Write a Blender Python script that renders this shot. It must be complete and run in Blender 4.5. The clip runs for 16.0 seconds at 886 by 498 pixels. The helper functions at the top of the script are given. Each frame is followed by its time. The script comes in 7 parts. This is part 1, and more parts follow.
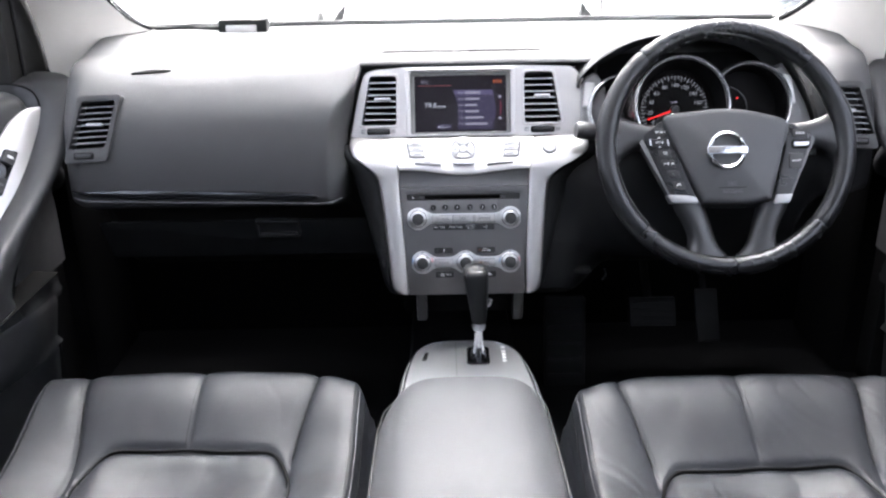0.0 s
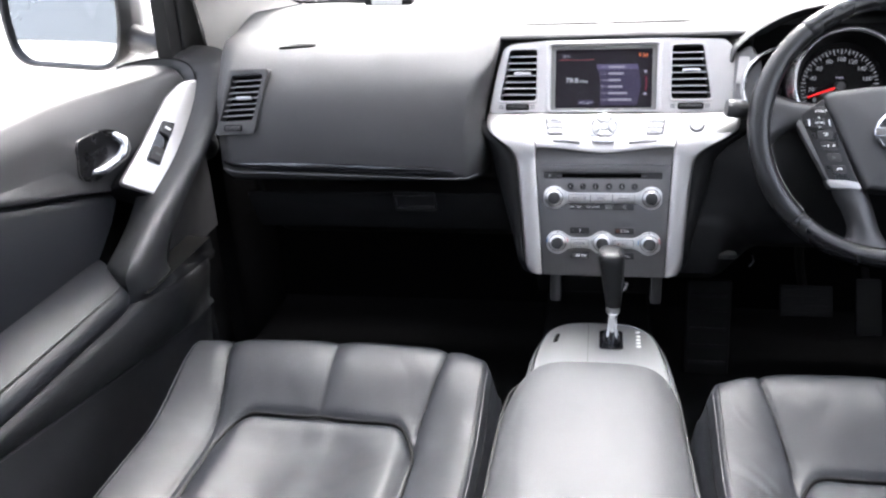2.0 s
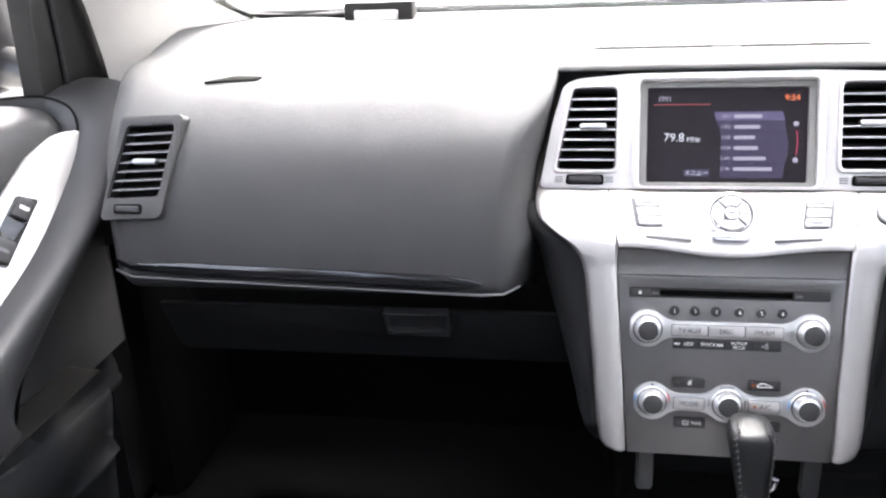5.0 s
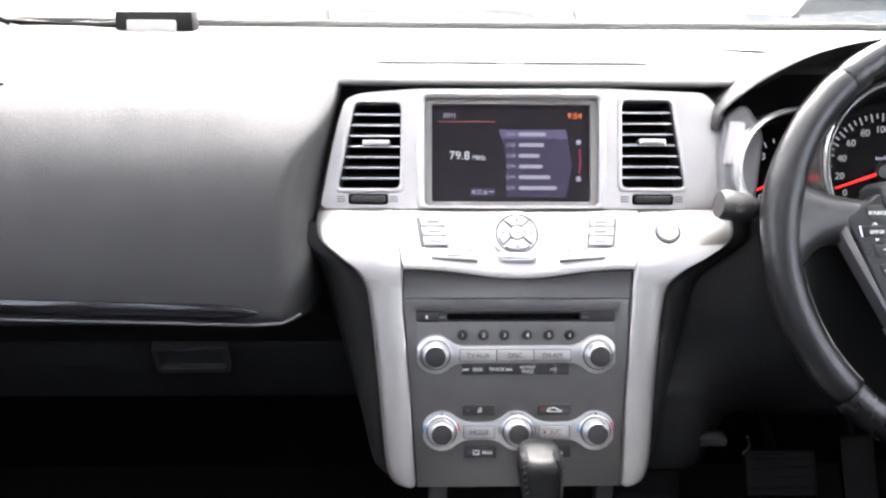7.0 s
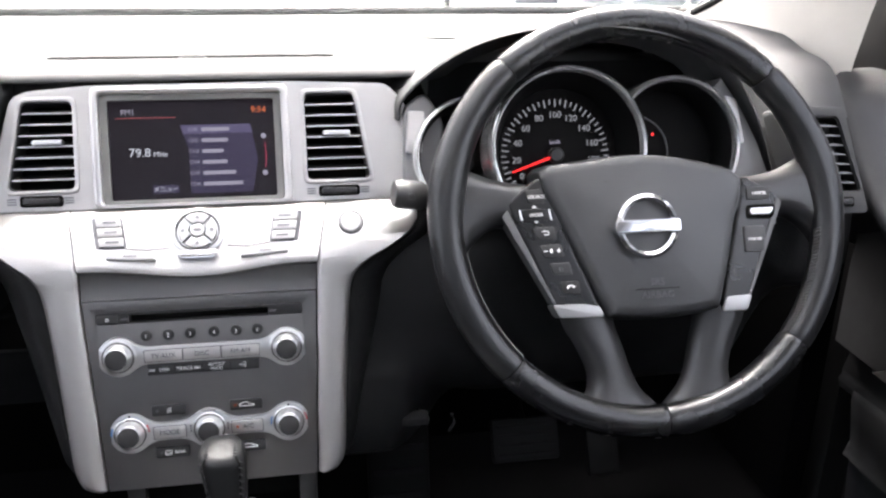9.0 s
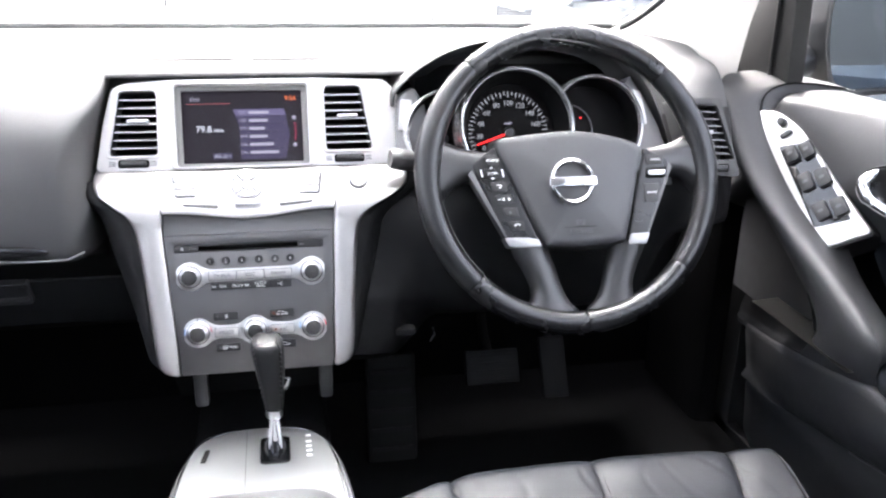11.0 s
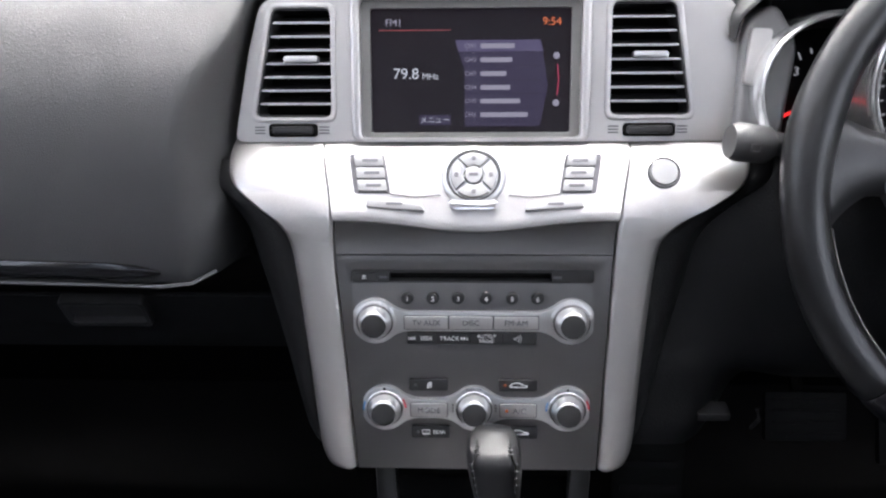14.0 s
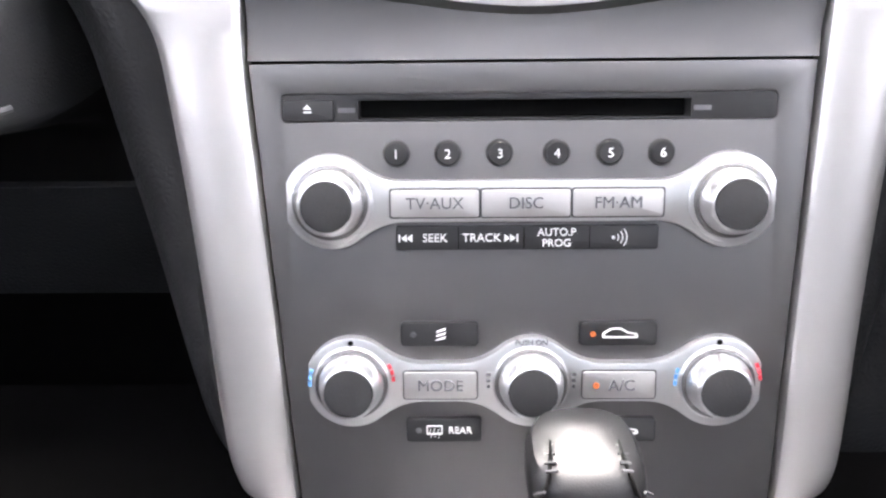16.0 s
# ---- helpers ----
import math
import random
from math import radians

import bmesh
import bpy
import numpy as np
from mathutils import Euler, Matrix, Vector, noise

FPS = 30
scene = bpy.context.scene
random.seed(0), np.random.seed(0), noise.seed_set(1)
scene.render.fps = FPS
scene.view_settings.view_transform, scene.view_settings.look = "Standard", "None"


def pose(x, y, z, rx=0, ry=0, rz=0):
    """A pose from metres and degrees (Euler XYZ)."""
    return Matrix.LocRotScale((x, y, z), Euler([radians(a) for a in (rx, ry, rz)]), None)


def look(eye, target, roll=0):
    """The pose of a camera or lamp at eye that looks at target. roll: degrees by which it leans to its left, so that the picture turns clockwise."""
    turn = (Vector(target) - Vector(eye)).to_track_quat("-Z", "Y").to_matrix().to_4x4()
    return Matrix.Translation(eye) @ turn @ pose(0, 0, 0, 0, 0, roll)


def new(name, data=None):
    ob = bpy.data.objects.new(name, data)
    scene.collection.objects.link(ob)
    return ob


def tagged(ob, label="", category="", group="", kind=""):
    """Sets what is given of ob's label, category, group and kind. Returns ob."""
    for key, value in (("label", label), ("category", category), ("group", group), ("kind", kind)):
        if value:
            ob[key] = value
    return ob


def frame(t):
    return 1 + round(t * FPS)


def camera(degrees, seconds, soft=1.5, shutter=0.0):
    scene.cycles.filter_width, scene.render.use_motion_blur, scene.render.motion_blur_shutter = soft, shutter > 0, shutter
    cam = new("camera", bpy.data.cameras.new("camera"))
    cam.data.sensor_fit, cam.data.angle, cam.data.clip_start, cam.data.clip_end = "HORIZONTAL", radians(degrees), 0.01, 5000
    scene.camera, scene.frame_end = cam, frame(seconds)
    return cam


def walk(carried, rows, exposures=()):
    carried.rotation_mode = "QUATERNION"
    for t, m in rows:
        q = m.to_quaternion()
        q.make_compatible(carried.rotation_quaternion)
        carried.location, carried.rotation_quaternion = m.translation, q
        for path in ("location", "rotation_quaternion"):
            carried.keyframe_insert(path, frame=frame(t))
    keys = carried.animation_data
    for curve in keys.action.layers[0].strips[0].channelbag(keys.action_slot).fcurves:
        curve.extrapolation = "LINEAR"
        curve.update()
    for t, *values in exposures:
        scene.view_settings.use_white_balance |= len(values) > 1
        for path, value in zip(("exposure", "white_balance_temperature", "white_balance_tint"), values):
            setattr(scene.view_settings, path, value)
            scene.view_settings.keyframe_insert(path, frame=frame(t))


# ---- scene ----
cam = camera(54.85, 16.0, 2.3)
PATH = [
    (0, (-0.0351, -1.4272, 0.9094), (-0.0328, 0.4356, 0.1815), -0.99),
    (0.5, (-0.1059, -1.4350, 0.8895), (-0.0867, 0.4331, 0.1754), -0.58),
    (1, (-0.0424, -1.4248, 0.8987), (-0.2239, 0.4248, 0.1598), -2.05),
    (1.5, (-0.0069, -1.4152, 0.9161), (-0.3372, 0.4002, 0.1448), -3.23),
    (2, (-0.0084, -1.4020, 0.9203), (-0.3576, 0.4017, 0.1298), -3.14),
    (2.5, (-0.0123, -1.3242, 0.9005), (-0.3570, 0.4806, 0.1106), -3.04),
    (3, (-0.0489, -1.2129, 0.8663), (-0.3962, 0.6018, 0.1007), -2.95),
    (3.5, (-0.1000, -1.0785, 0.8271), (-0.4603, 0.7500, 0.1013), -2.96),
    (6, (-0.1356, -0.8378, 0.8270), (-0.3688, 1.0147, 0.1100), -1.49),
    (6.5, (-0.1157, -0.8242, 0.8164), (-0.2214, 1.0499, 0.1259), -0.71),
    (7, (-0.0874, -0.8210, 0.7948), (-0.0345, 1.0708, 0.1480), 0.56),
    (7.5, (-0.0405, -0.8108, 0.8009), (0.1396, 1.0638, 0.1278), 0.94),
    (8, (0.0210, -0.8205, 0.8004), (0.2902, 1.0417, 0.1221), 1.16),
    (8.5, (0.1003, -0.8293, 0.8100), (0.4124, 1.0143, 0.1003), 0.84),
    (11, (0.0427, -1.1415, 0.8517), (0.4116, 0.7013, 0.1674), 1.05),
    (11.5, (0.0700, -1.2727, 0.8954), (0.1568, 0.5995, 0.1973), -0.84),
    (12, (0.0390, -1.2498, 0.9619), (0.0003, 0.5990, 0.2001), -1.15),
    (12.5, (0.0597, -1.0773, 0.9667), (-0.1051, 0.7509, 0.1726), -2.23),
    (13, (0.0490, -0.8694, 0.9643), (-0.1104, 0.9159, 0.0770), -2.67),
    (13.5, (0.0103, -0.7526, 0.8962), (-0.0692, 1.0341, 0.0010), -1.34),
    (14, (0.0041, -0.6535, 0.8111), (-0.0718, 1.0993, -0.1491), -1.06),
    (14.5, (-0.0013, -0.5888, 0.7121), (-0.0741, 1.1569, -0.2611), -1.11),
    (15, (-0.0136, -0.5239, 0.6469), (-0.0583, 1.2387, -0.2971), -0.26),
    (15.5, (-0.0132, -0.4574, 0.5957), (-0.0963, 1.3373, -0.2831), -1.12),
    (16, (-0.0248, -0.4001, 0.5753), (-0.0614, 1.3854, -0.3250), -0.86),
]
walk(cam, [(t, look(eye, target, roll)) for t, eye, target, roll in PATH],
     [(0, 3.12, 6200, 13), (1, 3.3, 6200, 13), (2, 3.3, 6250, 13), (3, 3.36, 6350, 13), (3.5, 3.5, 6400, 13), (6, 3.78, 6500, 13), (7, 3.55, 6550, 13), (8, 3.05, 6600, 13), (8.5, 3.05, 6600, 13), (11, 3.9, 6350, 13), (11.5, 3.45, 6300, 13), (12, 2.98, 6250, 13), (12.5, 2.60, 6250, 13), (13, 2.5, 6300, 13), (13.5, 2.66, 6350, 13), (14, 2.90, 6400, 13), (15, 3.6, 6500, 14), (16, 4.18, 6680, 16)])


# ---- light ----
world = bpy.data.worlds.new("sky")
scene.world = world
world.use_nodes = True
wn = world.node_tree.nodes
sky = wn.new("ShaderNodeTexSky")
sky.sky_type = 'NISHITA'
sky.sun_disc = False
sky.sun_elevation = radians(50)
sky.sun_rotation = radians(2)
sky.air_density, sky.dust_density, sky.ozone_density = 0.8, 8.5, 0.65
wn["Background"].inputs["Strength"].default_value = 0.15
haze = wn.new("ShaderNodeHueSaturation")
haze.inputs["Saturation"].default_value = 0.5
world.node_tree.links.new(sky.outputs[0], haze.inputs["Color"])
world.node_tree.links.new(haze.outputs[0], wn["Background"].inputs["Color"])
sun = new("sun", bpy.data.lights.new("sun", 'SUN'))
sun.data.energy, sun.data.angle, sun.data.color = 0.8, radians(35), (1.0, 0.985, 0.965)
sun.matrix_world = look((0.05, 2.2, 4.5), (0, 0.4, 0.7))
# sky light that comes in through the side windows
for s in (-1, 1):
    pane_light = new("side_window_light", bpy.data.lights.new("side_window_light", 'AREA'))
    pane_light.data.shape, pane_light.data.size, pane_light.data.size_y = 'RECTANGLE', 0.46, 0.24
    pane_light.data.energy, pane_light.data.color = 0.020 if s < 0 else 0.055, (0.97, 0.98, 1.0)
    pane_light.matrix_world = look((s * 0.79, -0.70, 0.86), (-s * 0.45, -0.10, 0.66))


# ---- materials ----
def material(name, color, rough=0.5, metal=0.0, vary=0.12, scale=40.0, bump=0.0, bscale=900.0, grain="noise", spec=0.5, coat=0.0, tint=None):
    m = bpy.data.materials.new(name)
    m.use_nodes = True
    nt = m.node_tree
    b = nt.nodes["Principled BSDF"]
    b.inputs["Roughness"].default_value = rough
    b.inputs["Metallic"].default_value = metal
    b.inputs["Specular IOR Level"].default_value = spec
    b.inputs["Coat Weight"].default_value = coat
    co = nt.nodes.new("ShaderNodeTexCoord")
    n1 = nt.nodes.new("ShaderNodeTexNoise")
    n1.inputs["Scale"].default_value = scale
    n1.inputs["Detail"].default_value = 5
    nt.links.new(co.outputs["Object"], n1.inputs["Vector"])
    ramp = nt.nodes.new("ShaderNodeMix")
    ramp.data_type = 'RGBA'
    other = tint or color
    ramp.inputs[6].default_value = (*[c * (1 - vary) for c in color], 1)
    ramp.inputs[7].default_value = (*[min(1, c * (1 + vary)) for c in other], 1)
    nt.links.new(n1.outputs["Fac"], ramp.inputs["Factor"])
    nt.links.new(ramp.outputs[2], b.inputs["Base Color"])
    rr = nt.nodes.new("ShaderNodeMapRange")
    rr.inputs["To Min"].default_value = max(0.02, rough * 0.86)
    rr.inputs["To Max"].default_value = min(1, rough * 1.14)
    nt.links.new(n1.outputs["Fac"], rr.inputs["Value"])
    nt.links.new(rr.outputs[0], b.inputs["Roughness"])
    if bump:
        if grain == "cell":
            t = nt.nodes.new("ShaderNodeTexVoronoi")
            t.feature = 'DISTANCE_TO_EDGE'
            out = t.outputs["Distance"]
        else:
            t = nt.nodes.new("ShaderNodeTexNoise")
            t.inputs["Detail"].default_value = 3
            out = t.outputs["Fac"]
        t.inputs["Scale"].default_value = bscale
        nt.links.new(co.outputs["Object"], t.inputs["Vector"])
        bp = nt.nodes.new("ShaderNodeBump")
        bp.inputs["Strength"].default_value = bump
        bp.inputs["Distance"].default_value = 0.0006
        nt.links.new(out, bp.inputs["Height"])
        nt.links.new(bp.outputs[0], b.inputs["Normal"])
    return m


def glowing(name, color, strength):
    m = bpy.data.materials.new(name)
    m.use_nodes = True
    b = m.node_tree.nodes["Principled BSDF"]
    b.inputs["Base Color"].default_value = (0.01, 0.01, 0.012, 1)
    b.inputs["Roughness"].default_value = 0.4
    b.inputs["Specular IOR Level"].default_value = 0.08
    b.inputs["Emission Color"].default_value = (*color, 1)
    b.inputs["Emission Strength"].default_value = strength * 0.11
    return m


def glassy(name, color=(1, 1, 1), ior=1.1):
    m = bpy.data.materials.new(name)
    m.use_nodes = True
    b = m.node_tree.nodes["Principled BSDF"]
    b.inputs["Base Color"].default_value = (*color, 1)
    b.inputs["Roughness"].default_value = 0.0
    b.inputs["IOR"].default_value = ior
    b.inputs["Transmission Weight"].default_value = 1.0
    return m


DASH = material("black_soft_plastic", (0.0295, 0.0304, 0.0324), 0.70, spec=0.78, bump=0.55, bscale=520, grain="cell", vary=0.1, scale=18)
LOWER = material("black_hard_plastic", (0.019, 0.019, 0.0198), 0.6, spec=0.15, bump=0.3, bscale=700, grain="cell")
LEATHER = material("black_leather", (0.0080, 0.0089, 0.0111), 0.46, spec=0.17, bump=0.35, bscale=420, grain="cell", vary=0.2, scale=14)
DOORPAD = material("door_vinyl", (0.0185, 0.0194, 0.0214), 0.50, spec=0.55, bump=0.5, bscale=520, grain="cell")
KNOBSKIN = material("knob_leather", (0.0068, 0.007, 0.0078), 0.42, spec=0.32, bump=0.12, bscale=700, grain="cell")
ARMREST = material("armrest_vinyl", (0.029, 0.0303, 0.0325), 0.62, spec=0.27, bump=0.3, bscale=480, grain="cell", vary=0.12, scale=12)
WRAP = material("wheel_leather", (0.0060, 0.0061, 0.0067), 0.27, spec=0.62, bump=0.04, bscale=600, grain="cell", vary=0.15, scale=30)
GLOSSPOD = material("pod_black", (0.007, 0.007, 0.0076), 0.28, spec=0.5, vary=0.08)
HORN = material("horn_pad_vinyl", (0.022, 0.0228, 0.0245), 0.42, spec=0.75, bump=0.35, bscale=620, grain="cell", vary=0.1, scale=20)
SPOKE = material("spoke_plastic", (0.015, 0.0152, 0.0162), 0.36, spec=0.65, bump=0.1, bscale=700)
MIRRORCASE = material("mirror_housing", (0.018, 0.0185, 0.019), 0.3, vary=0.05)
MESH = material("grille_mesh", (0.16, 0.16, 0.16), 0.5, metal=0.3)
PERF = material("perforated_leather", (0.0056, 0.0057, 0.0063), 0.30, spec=0.55, bump=0.14, bscale=620, grain="cell")
THREAD = material("grey_thread", (0.07, 0.07, 0.073), 0.8, spec=0.2)
SILVER = material("silver_paint", (0.61, 0.595, 0.585), 0.38, metal=0.94, bump=0.10, bscale=2500, vary=0.03, scale=60)
GREYPANEL = material("dark_silver_paint", (0.205, 0.20, 0.20), 0.38, metal=0.96, vary=0.03, scale=60)
BUTTONGREY = material("wheel_key_grey", (0.035, 0.035, 0.037), 0.42, vary=0.08)
BUTTONSILVER = material("grey_silver_paint", (0.36, 0.36, 0.36), 0.4, metal=0.85, vary=0.04)
PLATE = material("shift_plate_silver", (0.25, 0.255, 0.262), 0.40, metal=0.8, vary=0.04, scale=70)
SATIN = material("satin_metal", (0.70, 0.70, 0.70), 0.33, metal=0.97, vary=0.04, scale=80)
CHROME = material("chrome", (0.85, 0.85, 0.86), 0.16, metal=1.0, vary=0.02)
GLOSS = material("gloss_black", (0.008, 0.008, 0.009), 0.1, vary=0.05, coat=0.5)
BUTTON = material("button_black", (0.02, 0.02, 0.021), 0.38, vary=0.08)
KNOB = material("knob_face", (0.022, 0.022, 0.023), 0.5, bump=0.3, bscale=900)
STALKEND = material("stalk_end_grey", (0.045, 0.045, 0.047), 0.45, spec=0.5, vary=0.06)
CHEEK = material("cheek_grey", (0.19, 0.19, 0.195), 0.42, metal=0.3, vary=0.05)
VENTGREY = material("vent_grey", (0.075, 0.076, 0.08), 0.45, vary=0.06)
GAUGEBLACK = material("gauge_black", (0.004, 0.004, 0.0045), 0.7, spec=0.1)
# near-black for seams and piping, and for shade painted inside recesses
VOID = material("black_and_recess_shade", (0.005, 0.005, 0.005), 0.85, spec=0.08)
# darker plastic: the shade under the dash is put into its colour
FLANK = material("shaded_fine_plastic", (0.0098, 0.0100, 0.0108), 0.52, spec=0.24, bump=0.6, bscale=340, grain="cell")
LINER = material("headliner_cloth", (0.46, 0.455, 0.445), 0.9, spec=0.1, bump=0.4, bscale=1200, vary=0.05)
CREAM = material("cream_trim", (0.62, 0.60, 0.565), 0.8, bump=0.4, bscale=1200, vary=0.05)
CARPET = material("black_carpet", (0.0068, 0.0068, 0.0071), 0.95, spec=0.03, bump=1.0, bscale=1500, vary=0.3, scale=60)
RUBBER = material("black_rubber", (0.012, 0.012, 0.012), 0.6, spec=0.2, bump=0.2)
LETTER = material("white_print", (0.75, 0.75, 0.75), 0.5, vary=0.02)
DARKLETTER = material("grey_print", (0.10, 0.10, 0.11), 0.5, vary=0.02)
BLUEPRINT = material("blue_print", (0.12, 0.32, 0.62), 0.5, vary=0.02)
REDPRINT = material("red_print", (0.55, 0.05, 0.07), 0.5, vary=0.02)
GLASS = glassy("clear_glass")
SCREENGLASS = glassy("windscreen_glass", (0.96, 0.98, 0.97), 1.42)
PRIVACY = glassy("privacy_glass", (0.16, 0.17, 0.175))
MIRROR = material("mirror_glass", (0.8, 0.83, 0.82), 0.02, metal=1.0, vary=0.0)
PAPER = material("white_paper", (0.82, 0.82, 0.80), 0.7, vary=0.02)
WHITECAR = material("white_car_paint", (0.80, 0.80, 0.79), 0.25, vary=0.02, coat=0.5)
DARKCAR = material("dark_blue_car_paint", (0.025, 0.035, 0.05), 0.2, vary=0.05, coat=0.6)
TINT = material("tinted_window", (0.03, 0.035, 0.04), 0.06, vary=0.1)
LAMP = material("headlight_lens", (0.6, 0.62, 0.64), 0.1, metal=0.3, vary=0.1)
ASPHALT = material("pale_asphalt", (0.33, 0.325, 0.315), 0.9, bump=0.8, bscale=60, vary=0.2, scale=1.5)
SCREEN = glowing("display_black", (0.010, 0.007, 0.010), 1.0)
LISTGLOW = glowing("display_violet", (0.048, 0.040, 0.080), 1.0)
LISTTOP = glowing("display_light_violet", (0.105, 0.092, 0.175), 1.0)
TEXTGLOW = glowing("display_white", (0.62, 0.66, 0.74), 1.0)
DIMGLOW = glowing("display_grey", (0.34, 0.33, 0.42), 1.0)
ORANGE = glowing("display_orange", (0.8, 0.20, 0.08), 1.0)
REDGLOW = glowing("needle_red", (0.95, 0.03, 0.03), 1.5)
BLUELCD = glowing("lcd_blue", (0.34, 0.42, 0.60), 0.8)
GAUGEWHITE = glowing("gauge_print", (0.6, 0.62, 0.68), 0.45)
AMBER = glowing("amber_lamp", (0.9, 0.25, 0.08), 0.5)


# ---- building helpers ----
def part(name, bm, mat, parent=None, label="", smooth=38):
    bmesh.ops.recalc_face_normals(bm, faces=bm.faces)
    me = bpy.data.meshes.new(name)
    bm.to_mesh(me)
    bm.free()
    me.materials.append(mat)
    me.shade_smooth()
    me.set_sharp_from_angle(angle=radians(smooth))
    ob = new(name, me)
    if parent:
        ob.parent = parent
        base = parent
        while base.parent:
            base = base.parent
        ob.matrix_parent_inverse = Matrix.Translation(-base.location) if base is parent else Matrix.Identity(4)
    return tagged(ob, label)


def thing(name, label, category, base=(0, 0, 0), group="", kind=""):
    ob = new(name)
    ob.location = base
    ob.empty_display_size = 0.05
    return tagged(ob, label, category, group, kind)


def tilted(x, y, z, deg):
    """Local x to the right, local y up a face that leans back by deg, local z out of it towards the rear."""
    a = radians(deg)
    return Matrix(((1, 0, 0, x), (0, math.sin(a), -math.cos(a), y), (0, math.cos(a), math.sin(a), z), (0, 0, 0, 1)))


def join(*bms):
    out = bmesh.new()
    me = bpy.data.meshes.new("join")
    for b in bms:
        b.to_mesh(me)
        b.free()
        out.from_mesh(me)
    bpy.data.meshes.remove(me)
    return out


def move(bm, m):
    bmesh.ops.transform(bm, matrix=m, verts=bm.verts)
    return bm


def rrect(x0, y0, x1, y1, r, n=4):
    pts = []
    for cx, cy, a0 in ((x1 - r, y1 - r, 0), (x0 + r, y1 - r, 90), (x0 + r, y0 + r, 180), (x1 - r, y0 + r, 270)):
        for k in range(n + 1):
            a = radians(a0 + 90 * k / n)
            pts.append((cx + r * math.cos(a), cy + r * math.sin(a)))
    return pts


def disc(cx, cy, r, n=28):
    return [(cx + r * math.cos(2 * math.pi * k / n), cy + r * math.sin(2 * math.pi * k / n)) for k in range(n)]


def rounded(pts, r, n=4):
    """A polygon with its corners rounded."""
    out = []
    for i, p in enumerate(pts):
        p = Vector(p)
        a, b = Vector(pts[i - 1]) - p, Vector(pts[(i + 1) % len(pts)]) - p
        ra = min(r, a.length * 0.45, b.length * 0.45)
        s, e = p + a.normalized() * ra, p + b.normalized() * ra
        for k in range(n + 1):
            t = k / n
            out.append(tuple((1 - t) ** 2 * s + 2 * t * (1 - t) * p + t * t * e))
    return out


def plate(pts, w0, w1, m=None, bev=0.0, holes=(), seg=2):
    """A flat shape in the local xy plane, from depth w0 to w1, its front edge bevelled."""
    bm = bmesh.new()
    if holes:
        edges = []
        for loop in (pts, *holes):
            vs = [bm.verts.new((x, y, w1)) for x, y in loop]
            edges += [bm.edges.new((vs[i - 1], vs[i])) for i in range(len(vs))]
        bmesh.ops.triangle_fill(bm, edges=edges, use_beauty=True)
    else:
        bm.faces.new([bm.verts.new((x, y, w1)) for x, y in pts])
    front = list(bm.faces)
    rim = [e for e in bm.edges if len(e.link_faces) == 1]
    ext = bmesh.ops.extrude_face_region(bm, geom=front, use_keep_orig=True)
    back = [v for v in ext["geom"] if isinstance(v, bmesh.types.BMVert)]
    bmesh.ops.translate(bm, verts=back, vec=(0, 0, w0 - w1))
    if bev:
        rim = [e for e in bm.edges if all(abs(v.co.z - w1) < 1e-6 for v in e.verts) and len(e.link_faces) == 2 and abs(e.calc_face_angle(0)) > 0.6]
        bmesh.ops.bevel(bm, geom=rim, offset=bev, segments=seg, affect='EDGES', profile=0.6, clamp_overlap=True)
    return move(bm, m) if m else bm


def box(x0, y0, z0, x1, y1, z1, bev=0.0, m=None, seg=2):
    bm = bmesh.new()
    bmesh.ops.create_cube(bm, size=1.0, matrix=Matrix.LocRotScale(((x0 + x1) / 2, (y0 + y1) / 2, (z0 + z1) / 2), None, (abs(x1 - x0), abs(y1 - y0), abs(z1 - z0))))
    if bev:
        bmesh.ops.bevel(bm, geom=list(bm.edges), offset=bev, segments=seg, affect='EDGES', profile=0.6, clamp_overlap=True)
    return move(bm, m) if m else bm


def lathe(profile, m=None, n=36, cx=0.0, cy=0.0):
    """Turns (radius, depth) round the local z axis."""
    bm = bmesh.new()
    rings = []
    for r, w in profile:
        if r < 1e-6:
            rings.append([bm.verts.new((cx, cy, w))])
        else:
            rings.append([bm.verts.new((cx + r * math.cos(2 * math.pi * k / n), cy + r * math.sin(2 * math.pi * k / n), w)) for k in range(n)])
    for a, b in zip(rings, rings[1:]):
        for k in range(n):
            q = [a[k % len(a)], a[(k + 1) % len(a)], b[(k + 1) % len(b)], b[k % len(b)]]
            q = list(dict.fromkeys(q))
            if len(q) > 2:
                bm.faces.new(q)
    return move(bm, m) if m else bm


def loft(rings, closed=False, cap=False):
    """A sheet through rings of points; closed joins each ring's end to its start."""
    bm = bmesh.new()
    vs = [[bm.verts.new(p) for p in ring] for ring in rings]
    for a, b in zip(vs, vs[1:]):
        for k in range(len(a) if closed else len(a) - 1):
            j = (k + 1) % len(a)
            bm.faces.new((a[k], a[j], b[j], b[k]))
    if cap:
        bm.faces.new(vs[0])
        bm.faces.new(vs[-1])
    return bm


def thick(bm, t):
    bmesh.ops.recalc_face_normals(bm, faces=bm.faces)
    bmesh.ops.solidify(bm, geom=list(bm.faces), thickness=t)
    return bm


